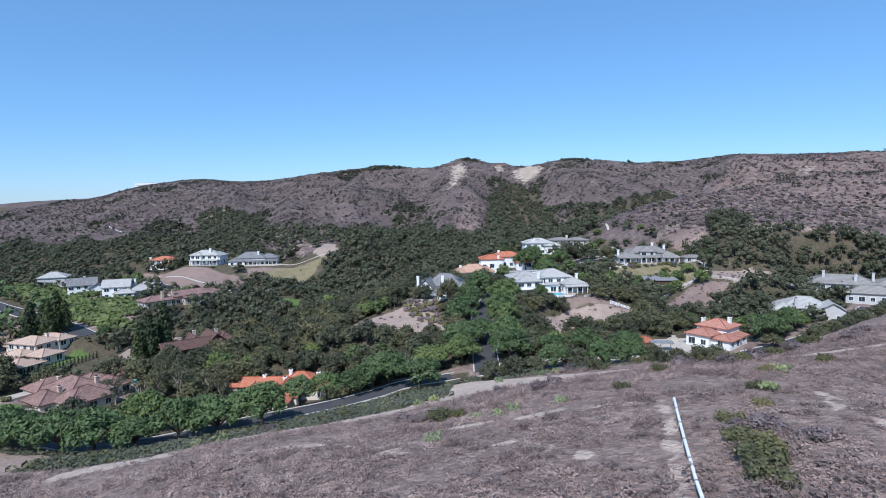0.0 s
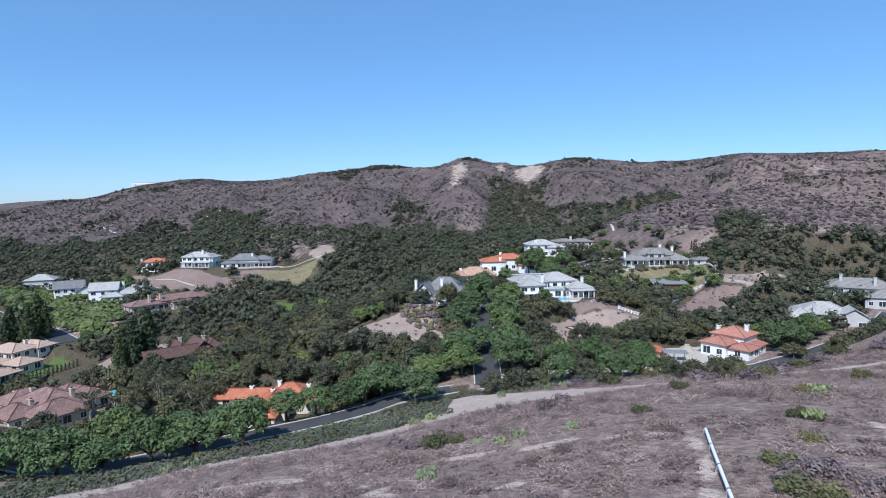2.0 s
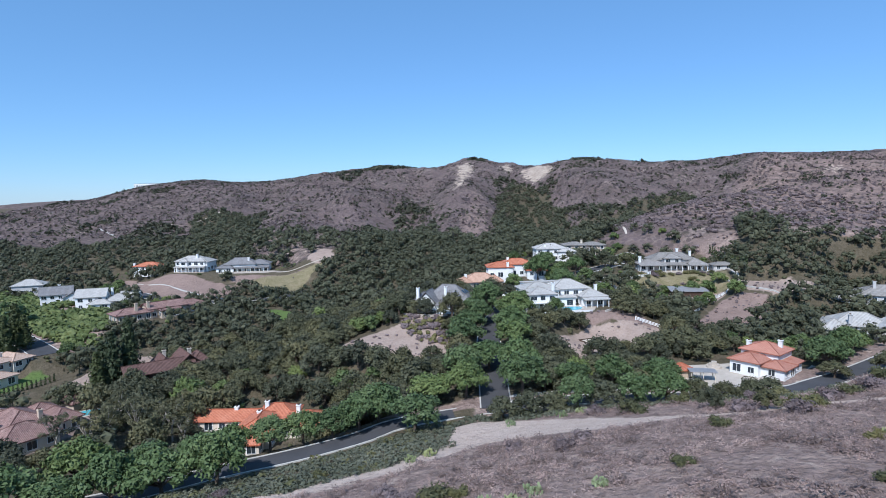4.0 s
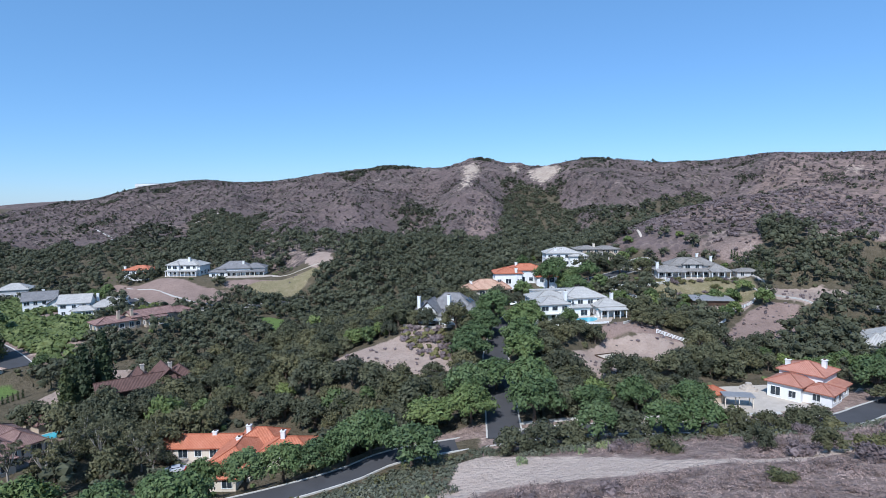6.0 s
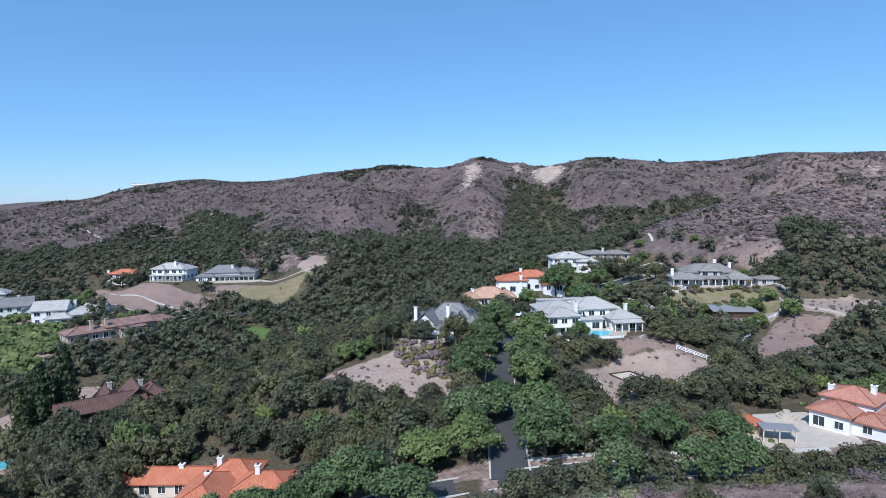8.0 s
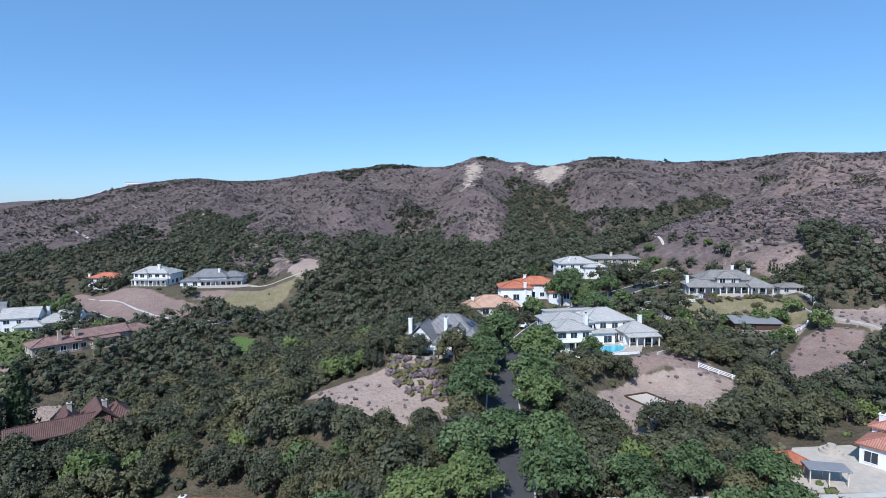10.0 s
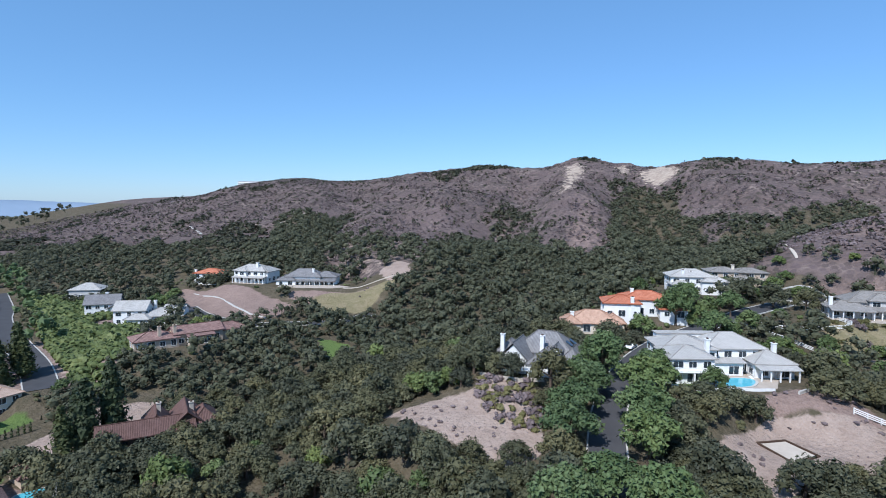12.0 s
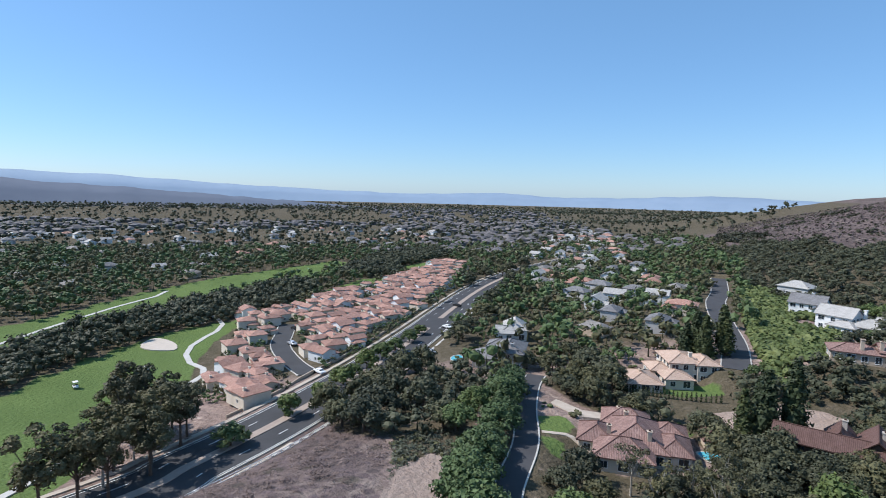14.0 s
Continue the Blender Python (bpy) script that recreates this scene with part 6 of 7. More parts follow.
# shrubs in the yards round the houses
yard = []
for px, py, pz, r in PADS.values():
    for _ in range(int(r * 2.2)):
        a, q = rng.uniform(0, 6.28), r * rng.uniform(0.72, 1.3)
        yard.append((px + math.cos(a) * q, py + math.sin(a) * q, rng.uniform(0.5, 1.3)))
xs, ys = np.array([p[0] for p in yard]), np.array([p[1] for p in yard])
solid_at = np.zeros(len(xs), bool)
for h in [o for o in bpy.data.objects if o.parent is None and o.name.split(".")[0] in ("house", "outbuilding", "garage", "cabana")]:
    for w in [c for c in h.children if c.name.startswith("wall")]:
        inv = (h.matrix_basis).inverted()
        b = [Vector(k) for k in w.bound_box]
        lo, hi = Vector([min(k[i] for k in b) - 1.2 for i in range(3)]), Vector([max(k[i] for k in b) + 1.2 for i in range(3)])
        near = np.hypot(xs - h.matrix_basis.translation.x, ys - h.matrix_basis.translation.y) < 40
        for k in np.where(near)[0]:
            p = inv @ Vector((xs[k], ys[k], 0))
            solid_at[k] |= lo.x < p.x < hi.x and lo.y < p.y < hi.y
good = ~solid_at & (zone(CLEAR, xs, ys, 1) < 0.5) & (street_gap(xs, ys) > 1.5) & (zone(DIRT, xs, ys, 1) < 0.3) & (zone(GRASS, xs, ys, 1) < 0.3) & (zone(SLOPE, xs, ys, 1) < 0.3)
yard = [p for p, k in zip(yard, good) if k]
scatter("yard_shrubs", "clipped green shrubs in the gardens", "shrubs", yard[::2], BUSH, M_GREENBUSH)
scatter("yard_shrubs", "dark green shrubs in the gardens", "shrubs", yard[1::2], BUSH, M_OAK)

# ---- yards: paving, pools, fences, hedges ----


def slab(name, label, poly, z, material, lift=0.09, thick=0.5, parent=None, kind="structure", category="paving"):
    """A level plate with a plan outline."""
    bm = bmesh.new()
    top = [bm.verts.new((x, y, z + lift)) for x, y in poly]
    low = [bm.verts.new((x, y, z + lift - thick)) for x, y in poly]
    bm.faces.new(top)
    for k in range(len(poly)):
        j = (k + 1) % len(poly)
        bm.faces.new((top[j], top[k], low[k], low[j]))
    bmesh.ops.recalc_face_normals(bm, faces=bm.faces[:])
    ob = part(name, bm, material, parent)
    return tagged(ob, label, category, kind=kind) if parent is None else ob


def oval(cx, cy, a, b, turn=0, n=20, pinch=0.0):
    c, s = math.cos(radians(turn)), math.sin(radians(turn))
    out = []
    for k in range(n):
        t = 2 * math.pi * k / n
        u, v = a * math.cos(t), b * math.sin(t) * (1 - pinch * math.cos(t) ** 2) + pinch * b * 0.6 * math.cos(2 * t)
        out.append((cx + u * c - v * s, cy + u * s + v * c))
    return out


def pool(label, outline, z):
    """A swimming pool: raised coping round still water."""
    top = new("swimming_pool")
    tagged(top, label, "pool")
    top.matrix_basis = pose(0, 0, z)
    cx, cy = sum(p[0] for p in outline) / len(outline), sum(p[1] for p in outline) / len(outline)
    bm = bmesh.new()
    rings = []
    for grow, h in ((1.0, 0.12), (1.0, 0.22), (1.14, 0.22), (1.14, -0.3)):
        rings.append([bm.verts.new((cx + (x - cx) * grow, cy + (y - cy) * grow, h)) for x, y in outline])
    n = len(outline)
    for a, b in zip(rings, rings[1:]):
        for k in range(n):
            bm.faces.new((a[k], a[(k + 1) % n], b[(k + 1) % n], b[k]))
    bmesh.ops.recalc_face_normals(bm, faces=bm.faces[:])
    part("coping", bm, M_CONCRETE, top, "pale stone coping")
    bm = bmesh.new()
    bm.faces.new([bm.verts.new((x, y, 0.15)) for x, y in outline])
    bmesh.ops.recalc_face_normals(bm, faces=bm.faces[:])
    if bm.faces[:][0].normal.z < 0:
        bmesh.ops.reverse_faces(bm, faces=bm.faces[:])
    part("water", bm, M_WATER, top, "clear turquoise water")


def fence(label, pts, high=1.2, rails=3, gap=2.4):
    """A post-and-rail fence along the ground."""
    top = new("fence")
    tagged(top, label, "fence")
    for (ax, ay), (bx, by) in zip(pts, pts[1:]):
        n = max(1, round(math.hypot(bx - ax, by - ay) / gap))
        for k in range(n):
            p = [(ax + (bx - ax) * t, ay + (by - ay) * t) for t in (k / n, (k + 1) / n)]
            (x0, y0), (x1, y1) = p
            z0, z1 = g1(x0, y0), g1(x1, y1)
            solid("post", (x0 - 0.08, y0 - 0.08, z0 - 0.3, x0 + 0.08, y0 + 0.08, z0 + high), M_PAINT, top, bevel=0.015)
            for r in range(rails):
                h = high * (0.35 + 0.6 * r / max(rails - 1, 1)) - 0.08
                bm = bmesh.new()
                d = Vector((x1 - x0, y1 - y0, z1 - z0))
                m = Matrix.Translation((x0, y0, z0 + h)) @ d.to_track_quat("X", "Z").to_matrix().to_4x4()
                box(bm, 0, -0.03, -0.08, d.length, 0.03, 0.08, m)
                part("rail", bm, M_PAINT, top)
    return top


def wall_line(label, pts, high, thick, material, category="wall"):
    """A low garden wall that follows the ground."""
    verts, faces = [], []
    fine = []
    for (ax, ay), (bx, by) in zip(pts, pts[1:]):
        n = max(1, int(math.hypot(bx - ax, by - ay) / 2))
        fine += [(ax + (bx - ax) * k / n, ay + (by - ay) * k / n) for k in range(n)]
    fine.append(pts[-1])
    for k, (x, y) in enumerate(fine):
        (px, py), (qx, qy) = fine[max(k - 1, 0)], fine[min(k + 1, len(fine) - 1)]
        d = Vector((qx - px, qy - py, 0)).normalized()
        z = g1(x, y)
        for s, h in ((-1, -0.5), (-1, high), (1, high), (1, -0.5)):
            verts.append((x - d.y * s * thick / 2, y + d.x * s * thick / 2, z + h))
    for k in range(len(fine) - 1):
        for j in range(3):
            a = k * 4 + j
            faces.append((a, a + 1, a + 5, a + 4))
    faces += [(0, 3, 2, 1), tuple(len(verts) - 4 + k for k in range(4))]
    return tagged(hang("garden_wall", mesh_from("garden_wall", verts, faces, material)), label, category)


def path_line(name, label, pts, width, material, lift=0.12):
    """A narrow path laid on the ground."""
    fine = []
    for (ax, ay), (bx, by) in zip(pts, pts[1:]):
        n = max(1, int(math.hypot(bx - ax, by - ay) / 2.0))
        fine += [(ax + (bx - ax) * k / n, ay + (by - ay) * k / n) for k in range(n)]
    line = [(x, y, g1(x, y)) for x, y in fine + [pts[-1]]]
    return tagged(hang(name, mesh_from(name, *ribbon(line, width / 2, -width / 2, lift, step=1.5, thick=0.4), material)), label, "path", kind="structure")


# white villa
slab("terrace", "pale paved pool terrace", [(37.5, 158.5), (49, 160), (51.5, 166), (51, 170), (40, 168.5), (37, 163)], 19.2, M_PAVER, 0.12)
pool("kidney-shaped pool with turquoise water and white coping", oval(41.6, 162.6, 5.2, 2.9, 25, 22, 0.25), 19.3)
wall_line("low white wall below the pool terrace", [(28, 158), (33, 155.5), (38, 157.4), (44, 157.8), (48, 158.6)], 0.5, 0.3, M_WHITE)
solid("sun_lounger", (45.8, 165.3, 19.31, 46.4, 167.1, 19.66), M_PAINT)
tagged(bpy.data.objects["sun_lounger"], "white sun lounger on the pool terrace", "lounger")
balc = solid("balcony", (-10.6, -9.4, 2.9, -1.4, -7.9, 3.1), M_WHITE, H_WHITE)
for k in range(7):
    solid("baluster", (-10.5 + k * 1.48, -9.38, 3.1, -10.42 + k * 1.48, -9.3, 4.0), M_PAINT, balc, bevel=0)
solid("handrail", (-10.6, -9.42, 4.0, -1.4, -9.3, 4.08), M_PAINT, balc, bevel=0.01)
for x in (-10.4, -6.0, -1.6):
    solid("column", (x - 0.16, -9.3, -0.4, x + 0.16, -8.98, 2.9), M_WHITE, H_WHITE, bevel=0.02)
# grey house on the knoll: pergola, roof panels
perg = new("pergola")
tagged(perg, "white flat-roofed pergola beside the house", "pergola")
perg.matrix_basis = pose(-3.4, 160.5, g1(-3.4, 160.5))
top_z = 20.4 - g1(-3.4, 160.5)
for x, y in ((-1.9, -1.4), (1.9, -1.4), (-1.9, 1.4), (1.9, 1.4)):
    solid("post", (x - 0.1, y - 0.1, -0.8, x + 0.1, y + 0.1, top_z), M_PAINT, perg, bevel=0.01)
solid("roof", (-2.3, -1.8, top_z, 2.3, 1.8, top_z + 0.18), M_PAINT, perg)
for k in range(2):
    bm = bmesh.new()
    box(bm, -0.9, -0.7, 0, 0.9, 0.7, 0.08)
    part("solar_panel", bm, M_GLASS, H_GREY, "dark solar panel", pose(7.2 - k * 0.4, 4.4 - k * 2.2, 5.8, 0, 34, 0))
wall_line("rubble retaining wall at the knoll's edge", [(-12, 160), (-8, 157.5), (-3, 156.5), (2, 157.5)], 0.7, 0.4, M_STONE)
# sand court in the clearing
slab("sand_court", "square pale sand court in the bare clearing", [(41.2, 145.8), (46, 147.6), (48.6, 142.2), (43.8, 139)], 13, M_SAND, 0.2, kind="", category="court")
wall_line("dark timber edging round the sand court", [(40.6, 146.1), (46.2, 148.3), (49.3, 142.1), (43.7, 138.3), (40.6, 146.1)], 0.3, 0.35, M_DARKWOOD, "edging")
wall_line("white concrete wall above the clearing", [(52, 157.5), (56, 161), (57, 163)], 0.6, 0.4, M_CONCRETE)
fence("white three-rail fence at the edge of the clearing", [(60, 153.5), (64, 152), (69, 149.5), (73, 147.5)])
fence("white rail fence curving below the paddock", [(73, 147.5), (74, 152), (78, 158), (83, 164), (88, 169)], 1.1)
fence("white rail fence round the garden terrace", [(62, 206), (67, 205), (74, 202.5), (81, 201.5), (84, 204.5), (83, 209)])
fence("white rail fence on the slope above the villa", [(57, 203), (62, 200.5), (66, 196.5), (69, 191)])
fence("white rail fence beside the stable", [(91, 176), (97, 179), (103, 182), (107, 186)])
wall_line("white kerb wall of the bare terrace", [(108, 197), (109, 188), (112, 180), (117, 172)], 0.4, 0.4, M_CONCRETE)
# ranch mansion: terrace and planting
slab("terrace", "pale curved terrace before the ranch mansion", [(88, 210.5), (94, 207.6), (102, 206.4), (110, 207.5), (116, 211), (112, 214), (90, 214)], 24.6, M_PAVER, 0.12)
wall_line("low stone wall round the terrace", [(84, 212), (88, 210), (94, 207.2), (102, 206), (110, 207.1), (116.5, 210.6), (119, 214)], 0.5, 0.3, M_STONE)
H_STABLE = house("long low stable with a shallow grey metal roof", (91.5, 188, 18.6), -6, [(0, 1.2, 12, 3.2, 0, 2.4, "lean", 0.5), (0, -1.6, 12.5, 2.6, 0, 2.0, "lean", 0.5)], M_DARKWOOD, M_METAL, category="stable", windows=False)
slab("turning_circle", "dark asphalt turning circle", oval(86, 243, 9, 6.5, 15), 25.6, M_ASPHALT, 0.5, 1.2)
wall_line("pale kerb round the turning circle", oval(86, 243, 9.3, 6.8, 15) + [oval(86, 243, 9.3, 6.8, 15)[0]], 0.6, 0.3, M_CONCRETE, "kerb")
# Spanish house: pale yard, shade roof, water tank
slab("yard", "pale stone-paved yard", [(55, 106), (66, 105.5), (74, 107), (76, 116), (73, 122), (62, 121), (58.5, 116), (55, 110)], 12.4, M_STONE, 0.1)
slab("drive", "pale driveway beside the house", [(80, 106.5), (88, 108.5), (95, 114), (92, 119), (85, 112)], 12.4, M_PAVER, 0.14)
shade = new("shade_shelter")
tagged(shade, "flat grey shade shelter on posts in the yard", "shelter")
shade.matrix_basis = pose(59.8, 109, 12.5, 0, 0, -12)
for x in (-2.6, 0, 2.6):
    for y in (-1.2, 1.2):
        solid("post", (x - 0.09, y - 0.09, -0.2, x + 0.09, y + 0.09, 2.3), M_CREAM, shade, bevel=0.01)
solid("roof", (-3, -1.6, 2.3, 3, 1.6, 2.45), M_METAL, shade)
ring = new("stone_fountain")
tagged(ring, "round stepped stone fountain in the yard", "fountain")
ring.matrix_basis = pose(67.5, 119, 12.5)
for r0, h in ((1.9, 0.5), (1.3, 0.9), (0.7, 1.5)):
    bm = bmesh.new()
    tube(bm, (0, 0, -0.1), (0, 0, h), r0, r0 * 0.95, 16)
    part("tier", bm, M_STONE, ring)
# terracotta house: forecourt and cars
slab("forecourt", "pale paved forecourt", [(-58, 103.5), (-46.5, 102), (-46.5, 111), (-57, 112)], 1.2, M_PAVER, 0.1)


def car(label, x, y, z, turn, paint):
    top = new("car")
    tagged(top, label, "car", "parked cars")
    top.matrix_basis = pose(x, y, z, 0, 0, turn)
    prof = [(-2.2, 0.45), (-2.2, 0.85), (-1.95, 0.98), (-1.35, 1.02), (-0.75, 1.42), (0.7, 1.44), (1.35, 1.0), (2.05, 0.86), (2.2, 0.7), (2.2, 0.4)]
    bm = bmesh.new()
    sides = [[bm.verts.new((px, s * (0.88 if pz < 1.1 else 0.68), pz)) for px, pz in prof] for s in (-1, 1)]
    bm.faces.new(sides[0][::-1]), bm.faces.new(sides[1])
    for k in range(len(prof)):
        j = (k + 1) % len(prof)
        bm.faces.new((sides[0][k], sides[0][j], sides[1][j], sides[1][k]))
    bmesh.ops.recalc_face_normals(bm, faces=bm.faces[:])
    bmesh.ops.bevel(bm, geom=bm.edges[:], offset=0.05, segments=1, affect="EDGES")
    body = part("body", bm, paint, top)
    for name, d in (("windscreen", (0.78, -0.6, 1.08, 1.2, 0.6, 1.36)), ("rear_window", (-1.26, -0.6, 1.1, -0.86, 0.6, 1.36))):
        solid(name, d, M_GLASS, body, "dark glass", 0.02)
    for s in (-1, 1):
        solid("side_window", (-0.75, s * 0.74 - 0.04, 1.06, 0.75, s * 0.74 + 0.04, 1.36), M_GLASS, body, "dark glass", 0.01)
        for wx in (-1.35, 1.35):
            bm = bmesh.new()
            tube(bm, (wx, s * 0.7, 0.33), (wx, s * 0.92, 0.33), 0.33, 0.33, 14)
            part("wheel", bm, M_RUBBER, top)


car("red car parked on the forecourt", -50.8, 106.8, 1.3, 15, M_RED)
car("silver car parked on the forecourt", -54.6, 106.2, 1.3, 20, M_SILVER)
car("white car parked by the lane", 24.2, 186.5, g1(24.2, 186.5) + 0.15, 60, M_PAINT)
for k, (x, y, m) in enumerate(((-176, 83, M_SILVER), (-211, 98, M_PAINT), (-252, 114, M_RUBBER), (-163, 46, M_PAINT), (-199, 38, M_SILVER), (-222, 39, M_RUBBER))):
    car("car on the boulevard" if k < 3 else "car parked among the row houses", x, y, g1(x, y) + 0.17, 208, m)
# weathered-tile house: pool yard, drive, lawn path
slab("terrace", "pale paved pool terrace", [(-99, 120), (-92, 113), (-86, 118), (-87, 128), (-95, 131)], 1.8, M_PAVER, 0.16)
pool("small pool with turquoise water beside the cabana", oval(-91.5, 124, 3.2, 2.2, 40, 18, 0.2), 1.95)
slab("drive", "pale driveway to the weathered-tile house", [(-121, 100.5), (-112, 103), (-107, 112), (-110, 113.5), (-115, 106), (-123, 103)], 4.3, M_PAVER, 0.3, 3)
path_line("footpath", "pale path across the lawn", [(-105.2, 91), (-102.8, 96.3), (-98, 99)], 1.2, M_PAVER)
# peach-tiled house: pool, paving, cypress hedge
slab("terrace", "pale paving round the pool", [(-146, 128), (-138, 126), (-134, 132), (-139, 139), (-147, 136)], 3.6, M_PAVER, 0.12)
pool("blue swimming pool beside the garden", oval(-141.5, 131.5, 3.4, 2.2, -20, 18, 0.2), 3.7)
hedge_shape = crown(rng, [((0, 0, 0.5), 0.42), ((0, 0, 1.15), 0.4), ((0.03, 0, 1.8), 0.3), ((0, 0, 2.3), 0.18)], 16, 0.16, 1.1, 1, 0.85)
hedge_mesh = mesh_from("cypress", *hedge_shape, M_PINE)
for k in range(30):
    t = k / 29
    x, y = -130.5 + 17.0 * t, 123.5 + 21 * t - 3.0 * math.sin(math.pi * t)
    ob = hang("cypress", hedge_mesh, at=pose(x, y, g1(x, y) - 0.1, 0, 0, k * 47) @ Matrix.Scale(0.9 + 0.03 * (k % 5), 4))
    tagged(ob, "slim dark cypress in the clipped hedge row", "cypress", "cypress hedge")
# slate house: pool and drive
pool("long blue pool behind the slate house", oval(-165, 89, 3.4, 1.8, -25, 16, 0.1), 3.3)
slab("drive", "pale driveway of the slate house", [(-151, 91), (-141, 92.5), (-138, 98), (-146, 100)], 3.6, M_PAVER, 0.2)
# bare knoll: path and terrace
path_line("footpath", "pale concrete gutter across the bare knoll", [(-150, 262), (-136, 252), (-126, 246), (-117, 238), (-106, 230), (-94, 226)], 0.9, M_CONCRETE)
slab("terrace", "pinkish paved terrace before the arcade", [(-108, 257), (-96, 255.5), (-84, 257), (-78, 262), (-84, 265), (-105, 262)], 21.4, M_PAVER, 0.1)
path_line("footpath", "pale track along the grassy terrace", [(-80, 259), (-68, 260), (-58, 262), (-50, 259)], 1.6, M_SAND)
path_line("footpath", "bright concrete drain on the hillside", [(-289, 463), (-270, 448), (-255, 432), (-243, 411)], 2.0, M_CONCRETE)
path_line("footpath", "pale dirt road along the hill foot", [(-240, 420), (-205, 430), (-180, 445), (-165, 462)], 1.8, M_SAND)
path_line("footpath", "pale dirt track up the hillside", [(96, 268), (99, 282), (103, 296), (100, 310)], 1.6, M_SAND)
path_line("footpath", "pale track beside the cypress line", [(118, 226), (119, 215), (117, 204), (113, 192)], 2.0, M_SAND)
for k in range(16):
    x, y = 121 + 0.3 * math.sin(k), 232 - k * 2.0
    ob = hang("cypress", hedge_mesh, at=pose(x, y, g1(x, y) - 0.1, 0, 0, k * 61) @ Matrix.Diagonal((1.6, 1.6, 1.7 + 0.1 * (k % 3), 1)))
    tagged(ob, "tall dark cypress in a row beside the track", "cypress", "cypress row")

# ---- near hill: pipe, green bushes, cacti, trails ----
pipe = new("pipeline")
tagged(pipe, "white above-ground pipe running down the dry slope", "pipe")
run = [(27.6, 28.2), (25.6, 23), (23.6, 17.6), (21.7, 12.4), (19.9, 7.4), (18.2, 2.6), (16.7, -2), (15.2, -6.6)]
for (ax, ay), (bx, by) in zip(run, run[1:]):
    za, zb = g1(ax, ay) + 0.5, g1(bx, by) + 0.5
    bm = bmesh.new()
    tube(bm, (ax, ay, za), (bx, by, zb), 0.16, 0.16, 12)
    seg = part("pipe_length", bm, M_PAINT, pipe)
    d = Vector((bx - ax, by - ay, zb - za)).normalized()
    bm = bmesh.new()
    tube(bm, Vector((bx, by, zb)) - d * 0.12, Vector((bx, by, zb)) + d * 0.12, 0.2, 0.2, 12)
    part("coupling", bm, M_METAL, seg, "dark metal coupling")
    solid("support", (ax - 0.2, ay - 0.16, za - 1.1, ax + 0.2, ay + 0.16, za - 0.12), M_CONCRETE, pipe)
bush_models = []
for mat, lab in ((M_OLIVEBUSH, "olive-green bush on the dry slope"), (M_SCRUB, "grey-brown bush on the dry slope")):
    lobes = [((rng.uniform(-0.9, 0.9), rng.uniform(-0.9, 0.9), rng.uniform(0.4, 0.9)), rng.uniform(0.5, 0.8)) for _ in range(7)]
    bush_models.append((mesh_from("bush", *crown(rng, lobes, 120, 0.13, 0.85, 1, 0.7), mat), lab))
for x, y, s, k in ((26.3, 11.5, 1.3, 0), (25, 6, 1.6, 0), (27, 8, 1.5, 0), (24, 2.5, 1.4, 0), (29, 17, 1.1, 0), (28, 13.5, 1.2, 1), (31, 14, 1.4, 1), (33, 10, 1.2, 1), (-2.4, 45.5, 1.6, 0), (1.0, 46, 1.0, 0), (-8, 50, 1.3, 1), (-5.5, 47, 1.2, 1),
                   (25.5, 42, 1.0, 0), (40, 31, 0.9, 0), (58, 70, 1.8, 0), (62, 73, 1.5, 0), (50, 45, 1.0, 0), (33.5, 80, 1.9, 0), (28, 84, 1.4, 1), (54, 66, 1.7, 1), (48, 70, 1.5, 1), (68, 78, 1.8, 1), (74, 82, 1.6, 0), (80, 84, 1.8, 1), (88, 90, 1.9, 0), (95, 86, 1.6, 1), (102, 92, 1.6, 1),
                   (16, 58, 1.4, 1), (10, 64, 1.2, 1), (20, 62, 1.3, 1), (45, 88, 1.5, 0), (52, 90, 1.4, 0), (-20, 66, 1.0, 0), (-34, 62, 1.1, 1), (66, 90, 1.6, 0), (60, 88, 1.4, 1), (38, 58, 1.2, 0), (70, 60, 1.3, 0), (35, 22, 0.9, 0)):
    me, lab = bush_models[k]
    ob = hang("bush", me, at=pose(x, y, g1(x, y) - 0.25, 0, 0, x * 37) @ Matrix.Scale(s, 4))
    tagged(ob, lab, "bush", "bushes of the near hill")


def cactus(n, spread):
    """A clump of prickly pear: flat oval pads growing out of one another."""
    verts, faces = [], []
    for _ in range(n):
        bm = bmesh.new()
        bmesh.ops.create_icosphere(bm, subdivisions=1, radius=1)
        m = pose(rng.uniform(-spread, spread), rng.uniform(-spread, spread), rng.uniform(0.15, 1.0), rng.uniform(-35, 35), rng.uniform(-35, 35), rng.uniform(0, 360)) @ Matrix.Diagonal((0.2, 0.06, 0.28, 1))
        base = len(verts)
        verts += [tuple(m @ v.co) for v in bm.verts]
        faces += [tuple(base + v.index for v in f.verts) for f in bm.faces]
        bm.free()
    return mesh_from("cactus", verts, faces, M_CACTUS)


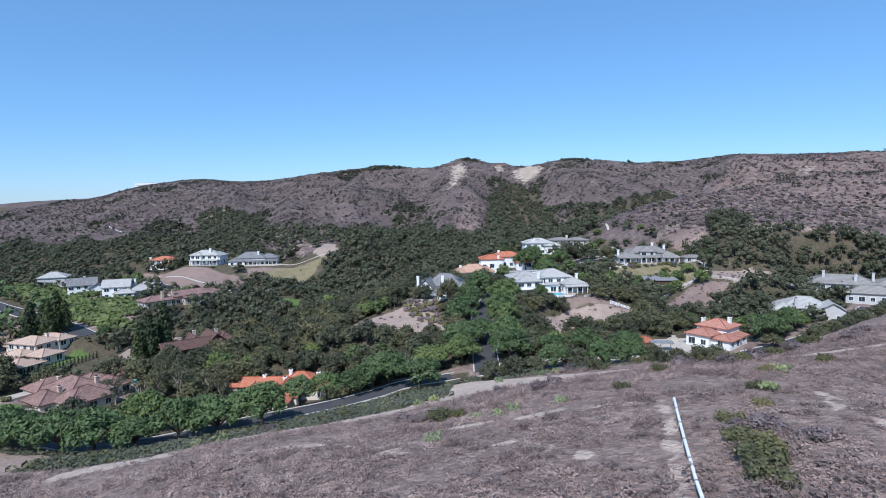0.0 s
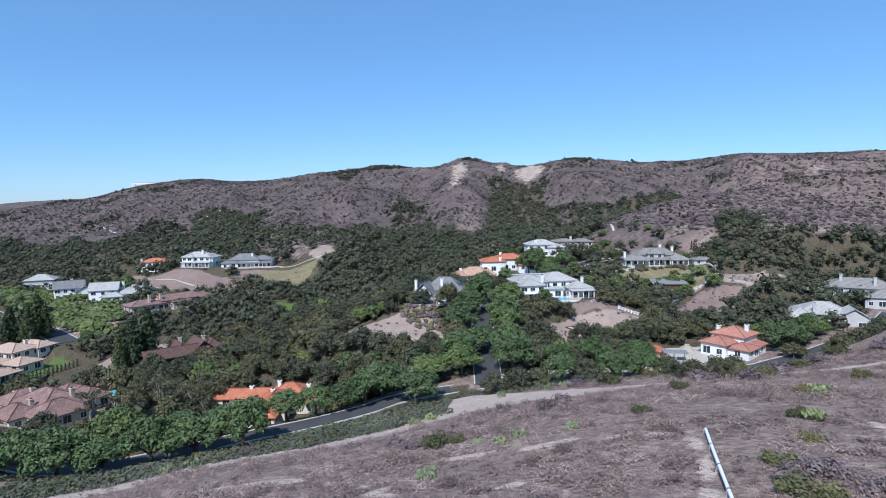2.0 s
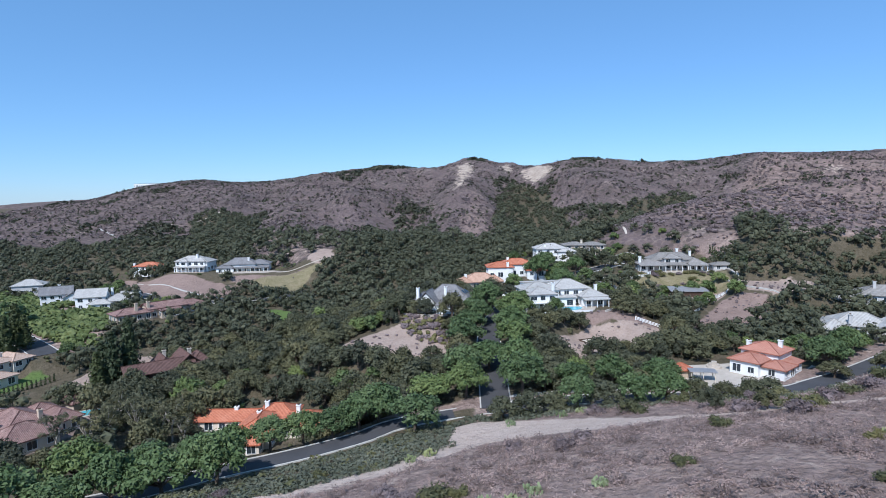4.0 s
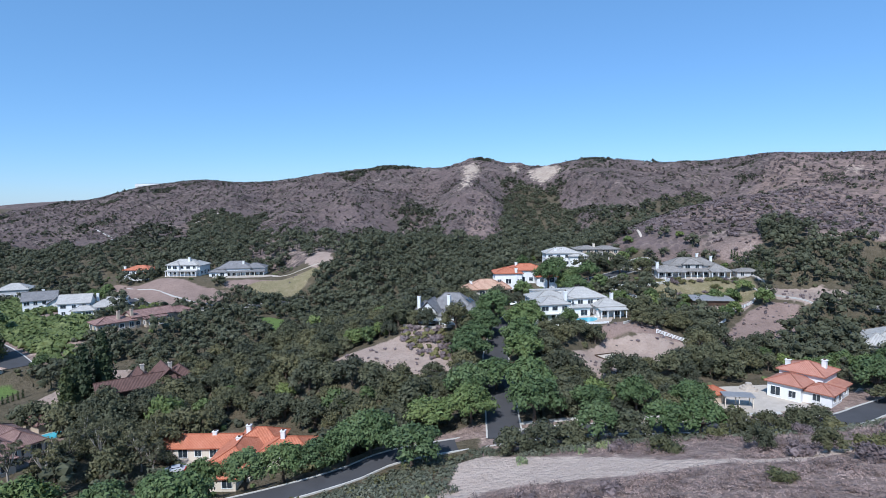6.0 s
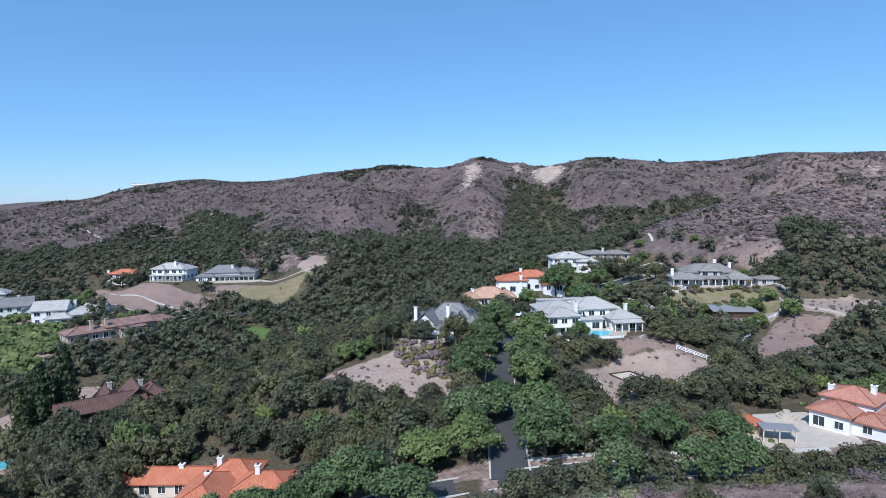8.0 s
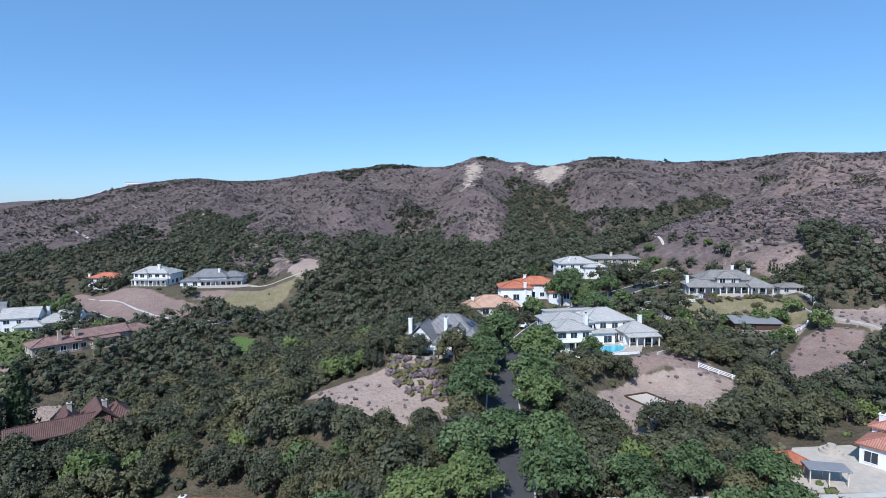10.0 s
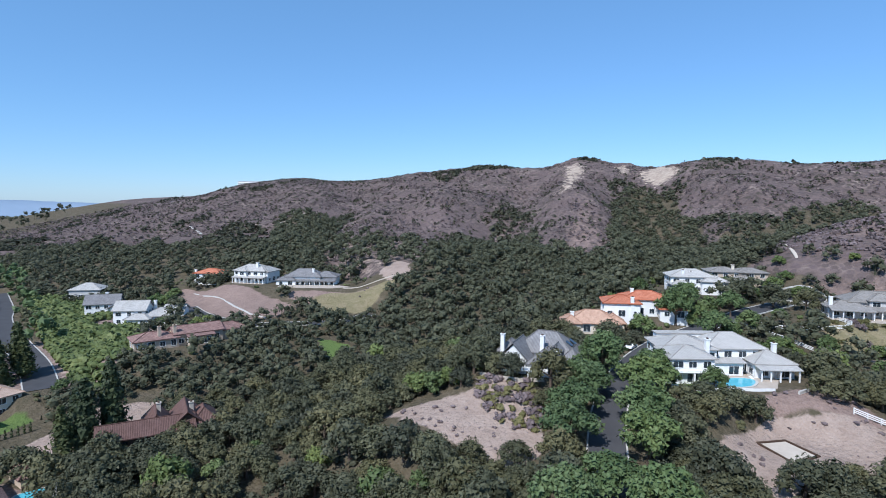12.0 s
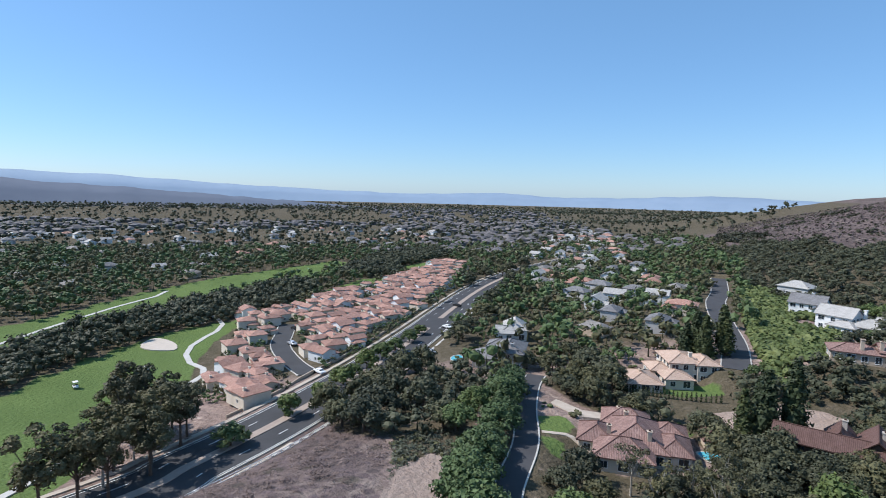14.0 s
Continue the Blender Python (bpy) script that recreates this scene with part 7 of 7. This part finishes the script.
cacti = [cactus(60, 1.0), cactus(45, 0.9)]
for k, (x, y, s) in enumerate(((-3.2, 29.5, 1.1), (6.5, 40, 0.9), (9, 41.5, 0.9), (3.5, 42, 0.8), (40.5, 29, 1.0), (51, 44, 1.1), (53, 46, 1.0), (-6, 68, 0.9), (-3, 70, 0.9), (12, 84, 1.0), (-40, 55, 1.0), (-44, 54, 0.9), (16, 40, 0.8), (22, 86, 1.0), (26, 87, 1.0))):
    ob = hang("cactus", cacti[k % 2], at=pose(x, y, g1(x, y) - 0.05, 0, 0, k * 50) @ Matrix.Scale(s, 4))
    tagged(ob, "pale green prickly pear clump on the dry slope", "cactus", "prickly pears")
# grey-green dirt track beside the boulevard with its rail
path_line("footpath", "tan dirt path beside the boulevard", [(-64, -20), (-84, 8), (-96, 24), (-106, 31.5), (-116, 39)], 2.2, M_SAND)
fence("white rail beside the boulevard path", [(-80, 6), (-92, 22), (-102, 31), (-114, 40), (-128, 50)], 1.0, 2, 3)

# round bushes in rows on the grassy slope, small growth on the bare clearings
rows_at = [(78 + 3.4 * k, 196 + 5.0 * j + 0.5 * k * (1 if j < 2 else 0.3), rng.uniform(0.8, 1.35), k % 3 == 2) for j in range(3) for k in range(10)]
for x, y, s, grey in rows_at:
    if zone(MEADOW, np.array([x]), np.array([y]), 1)[0] < 0.5 or rng.random() < 0.12:
        continue
    me, lab = bush_models[1 if grey else 0]
    ob = hang("bush", me, at=pose(x + rng.uniform(-0.6, 0.6), y + rng.uniform(-0.6, 0.6), g1(x, y) - 0.25, 0, 0, x * 37) @ Matrix.Scale(s, 4))
    tagged(ob, "rounded bush in a row on the grassy slope", "bush", "bushes below the mansion")
xs, ys = spots_in(-70, 130, 125, 285, 5200, 44)
good = ((zone(DIRT[:4], xs, ys, 1) > 0.4) | (zone(SLOPE, xs, ys, 1) > 0.4)) & (np.hypot(xs - 45, ys - 143) > 7.5)
scatter("clearing_weeds", "low grey and green weeds on the bare clearings", "weeds", [(x, y, rng.uniform(0.15, 0.75) ** 1.3) for x, y in zip(xs[good].tolist(), ys[good].tolist())][:420], BUSH, M_SCRUB, 0.05)

xs, ys = spots_in(-13, 4, 138, 160, 420, 71)
good = inside([(-12, 159), (-2, 158), (3, 149), (2, 141), (-5, 144), (-12, 151)], xs, ys) > 0
knoll = [(x, y, rng.uniform(0.4, 1.3)) for x, y in zip(xs[good].tolist(), ys[good].tolist())][:130]
scatter("knoll_shrubs", "olive shrubs on the steep side of the knoll", "shrubs", knoll[:70], UNDER, M_OLIVEBUSH, 0.1)
scatter("knoll_shrubs", "dry reddish-brown shrubs on the steep side of the knoll", "shrubs", knoll[70:], UNDER, M_SCRUB, 0.1)

# ---- golf course ----
for label, o in (("broad pale sand bunker", oval(-215, -8, 10, 5.5, 30, 22, 0.3)), ("round pale sand bunker", oval(-157, -1, 3.4, 2.6, 20)), ("small pale sand bunker", oval(-165, -6, 1.6, 1.2, 20)), ("small sand bunker by the green", oval(-246, 0, 3.4, 1.8, 60))):
    cx, cy = sum(p[0] for p in o) / len(o), sum(p[1] for p in o) / len(o)
    slab("bunker", label, o, float(ground(np.array([p[0] for p in o]), np.array([p[1] for p in o])).max()), M_SAND, 0.12, 1.0, kind="", category="bunker")
path_line("footpath", "pale concrete cart path winding beside the fairway", [(-258, 4), (-248, 8), (-241, 10), (-230, 9), (-222, 6), (-211, 3), (-200, 3), (-190, 6), (-183, 11), (-176, 12), (-165, 8), (-151, 4), (-136, 0), (-128, -4), (-118, -7), (-100, -10)], 1.8, M_CONCRETE, 0.15)
path_line("footpath", "pale cart path beyond the tree belt", [(-222, -63), (-250, -55), (-285, -42), (-310, -30), (-325, -28)], 1.8, M_CONCRETE, 0.15)


def golf_cart(x, y, turn):
    top = new("golf_cart")
    tagged(top, "small white golf cart on the fairway", "golf cart", "golf carts")
    top.matrix_basis = pose(x, y, g1(x, y) + 0.05, 0, 0, turn)
    solid("body", (-1.1, -0.6, 0.25, 1.1, 0.6, 0.75), M_PAINT, top, bevel=0.08)
    solid("seat", (-0.4, -0.55, 0.75, 0.15, 0.55, 0.95), M_RUBBER, top, "dark seat")
    solid("roof", (-0.9, -0.62, 1.75, 0.8, 0.62, 1.84), M_PAINT, top)
    for sx in (-0.8, 0.7):
        for sy in (-0.55, 0.55):
            solid("post", (sx - 0.03, sy - 0.03, 0.7, sx + 0.03, sy + 0.03, 1.76), M_METAL, top, bevel=0)
            bm = bmesh.new()
            tube(bm, (sx, sy * 0.9, 0.22), (sx, sy * 1.15, 0.22), 0.22, 0.22, 10)
            part("wheel", bm, M_RUBBER, top)


golf_cart(-172, -21, 30)
golf_cart(-184, -6, 110)
wall_line("low tan wall along the boulevard footpath", [(-136, 23), (-148, 33), (-160, 41.5), (-182, 56), (-210, 73), (-250, 96)], 0.9, 0.3, M_TAN)
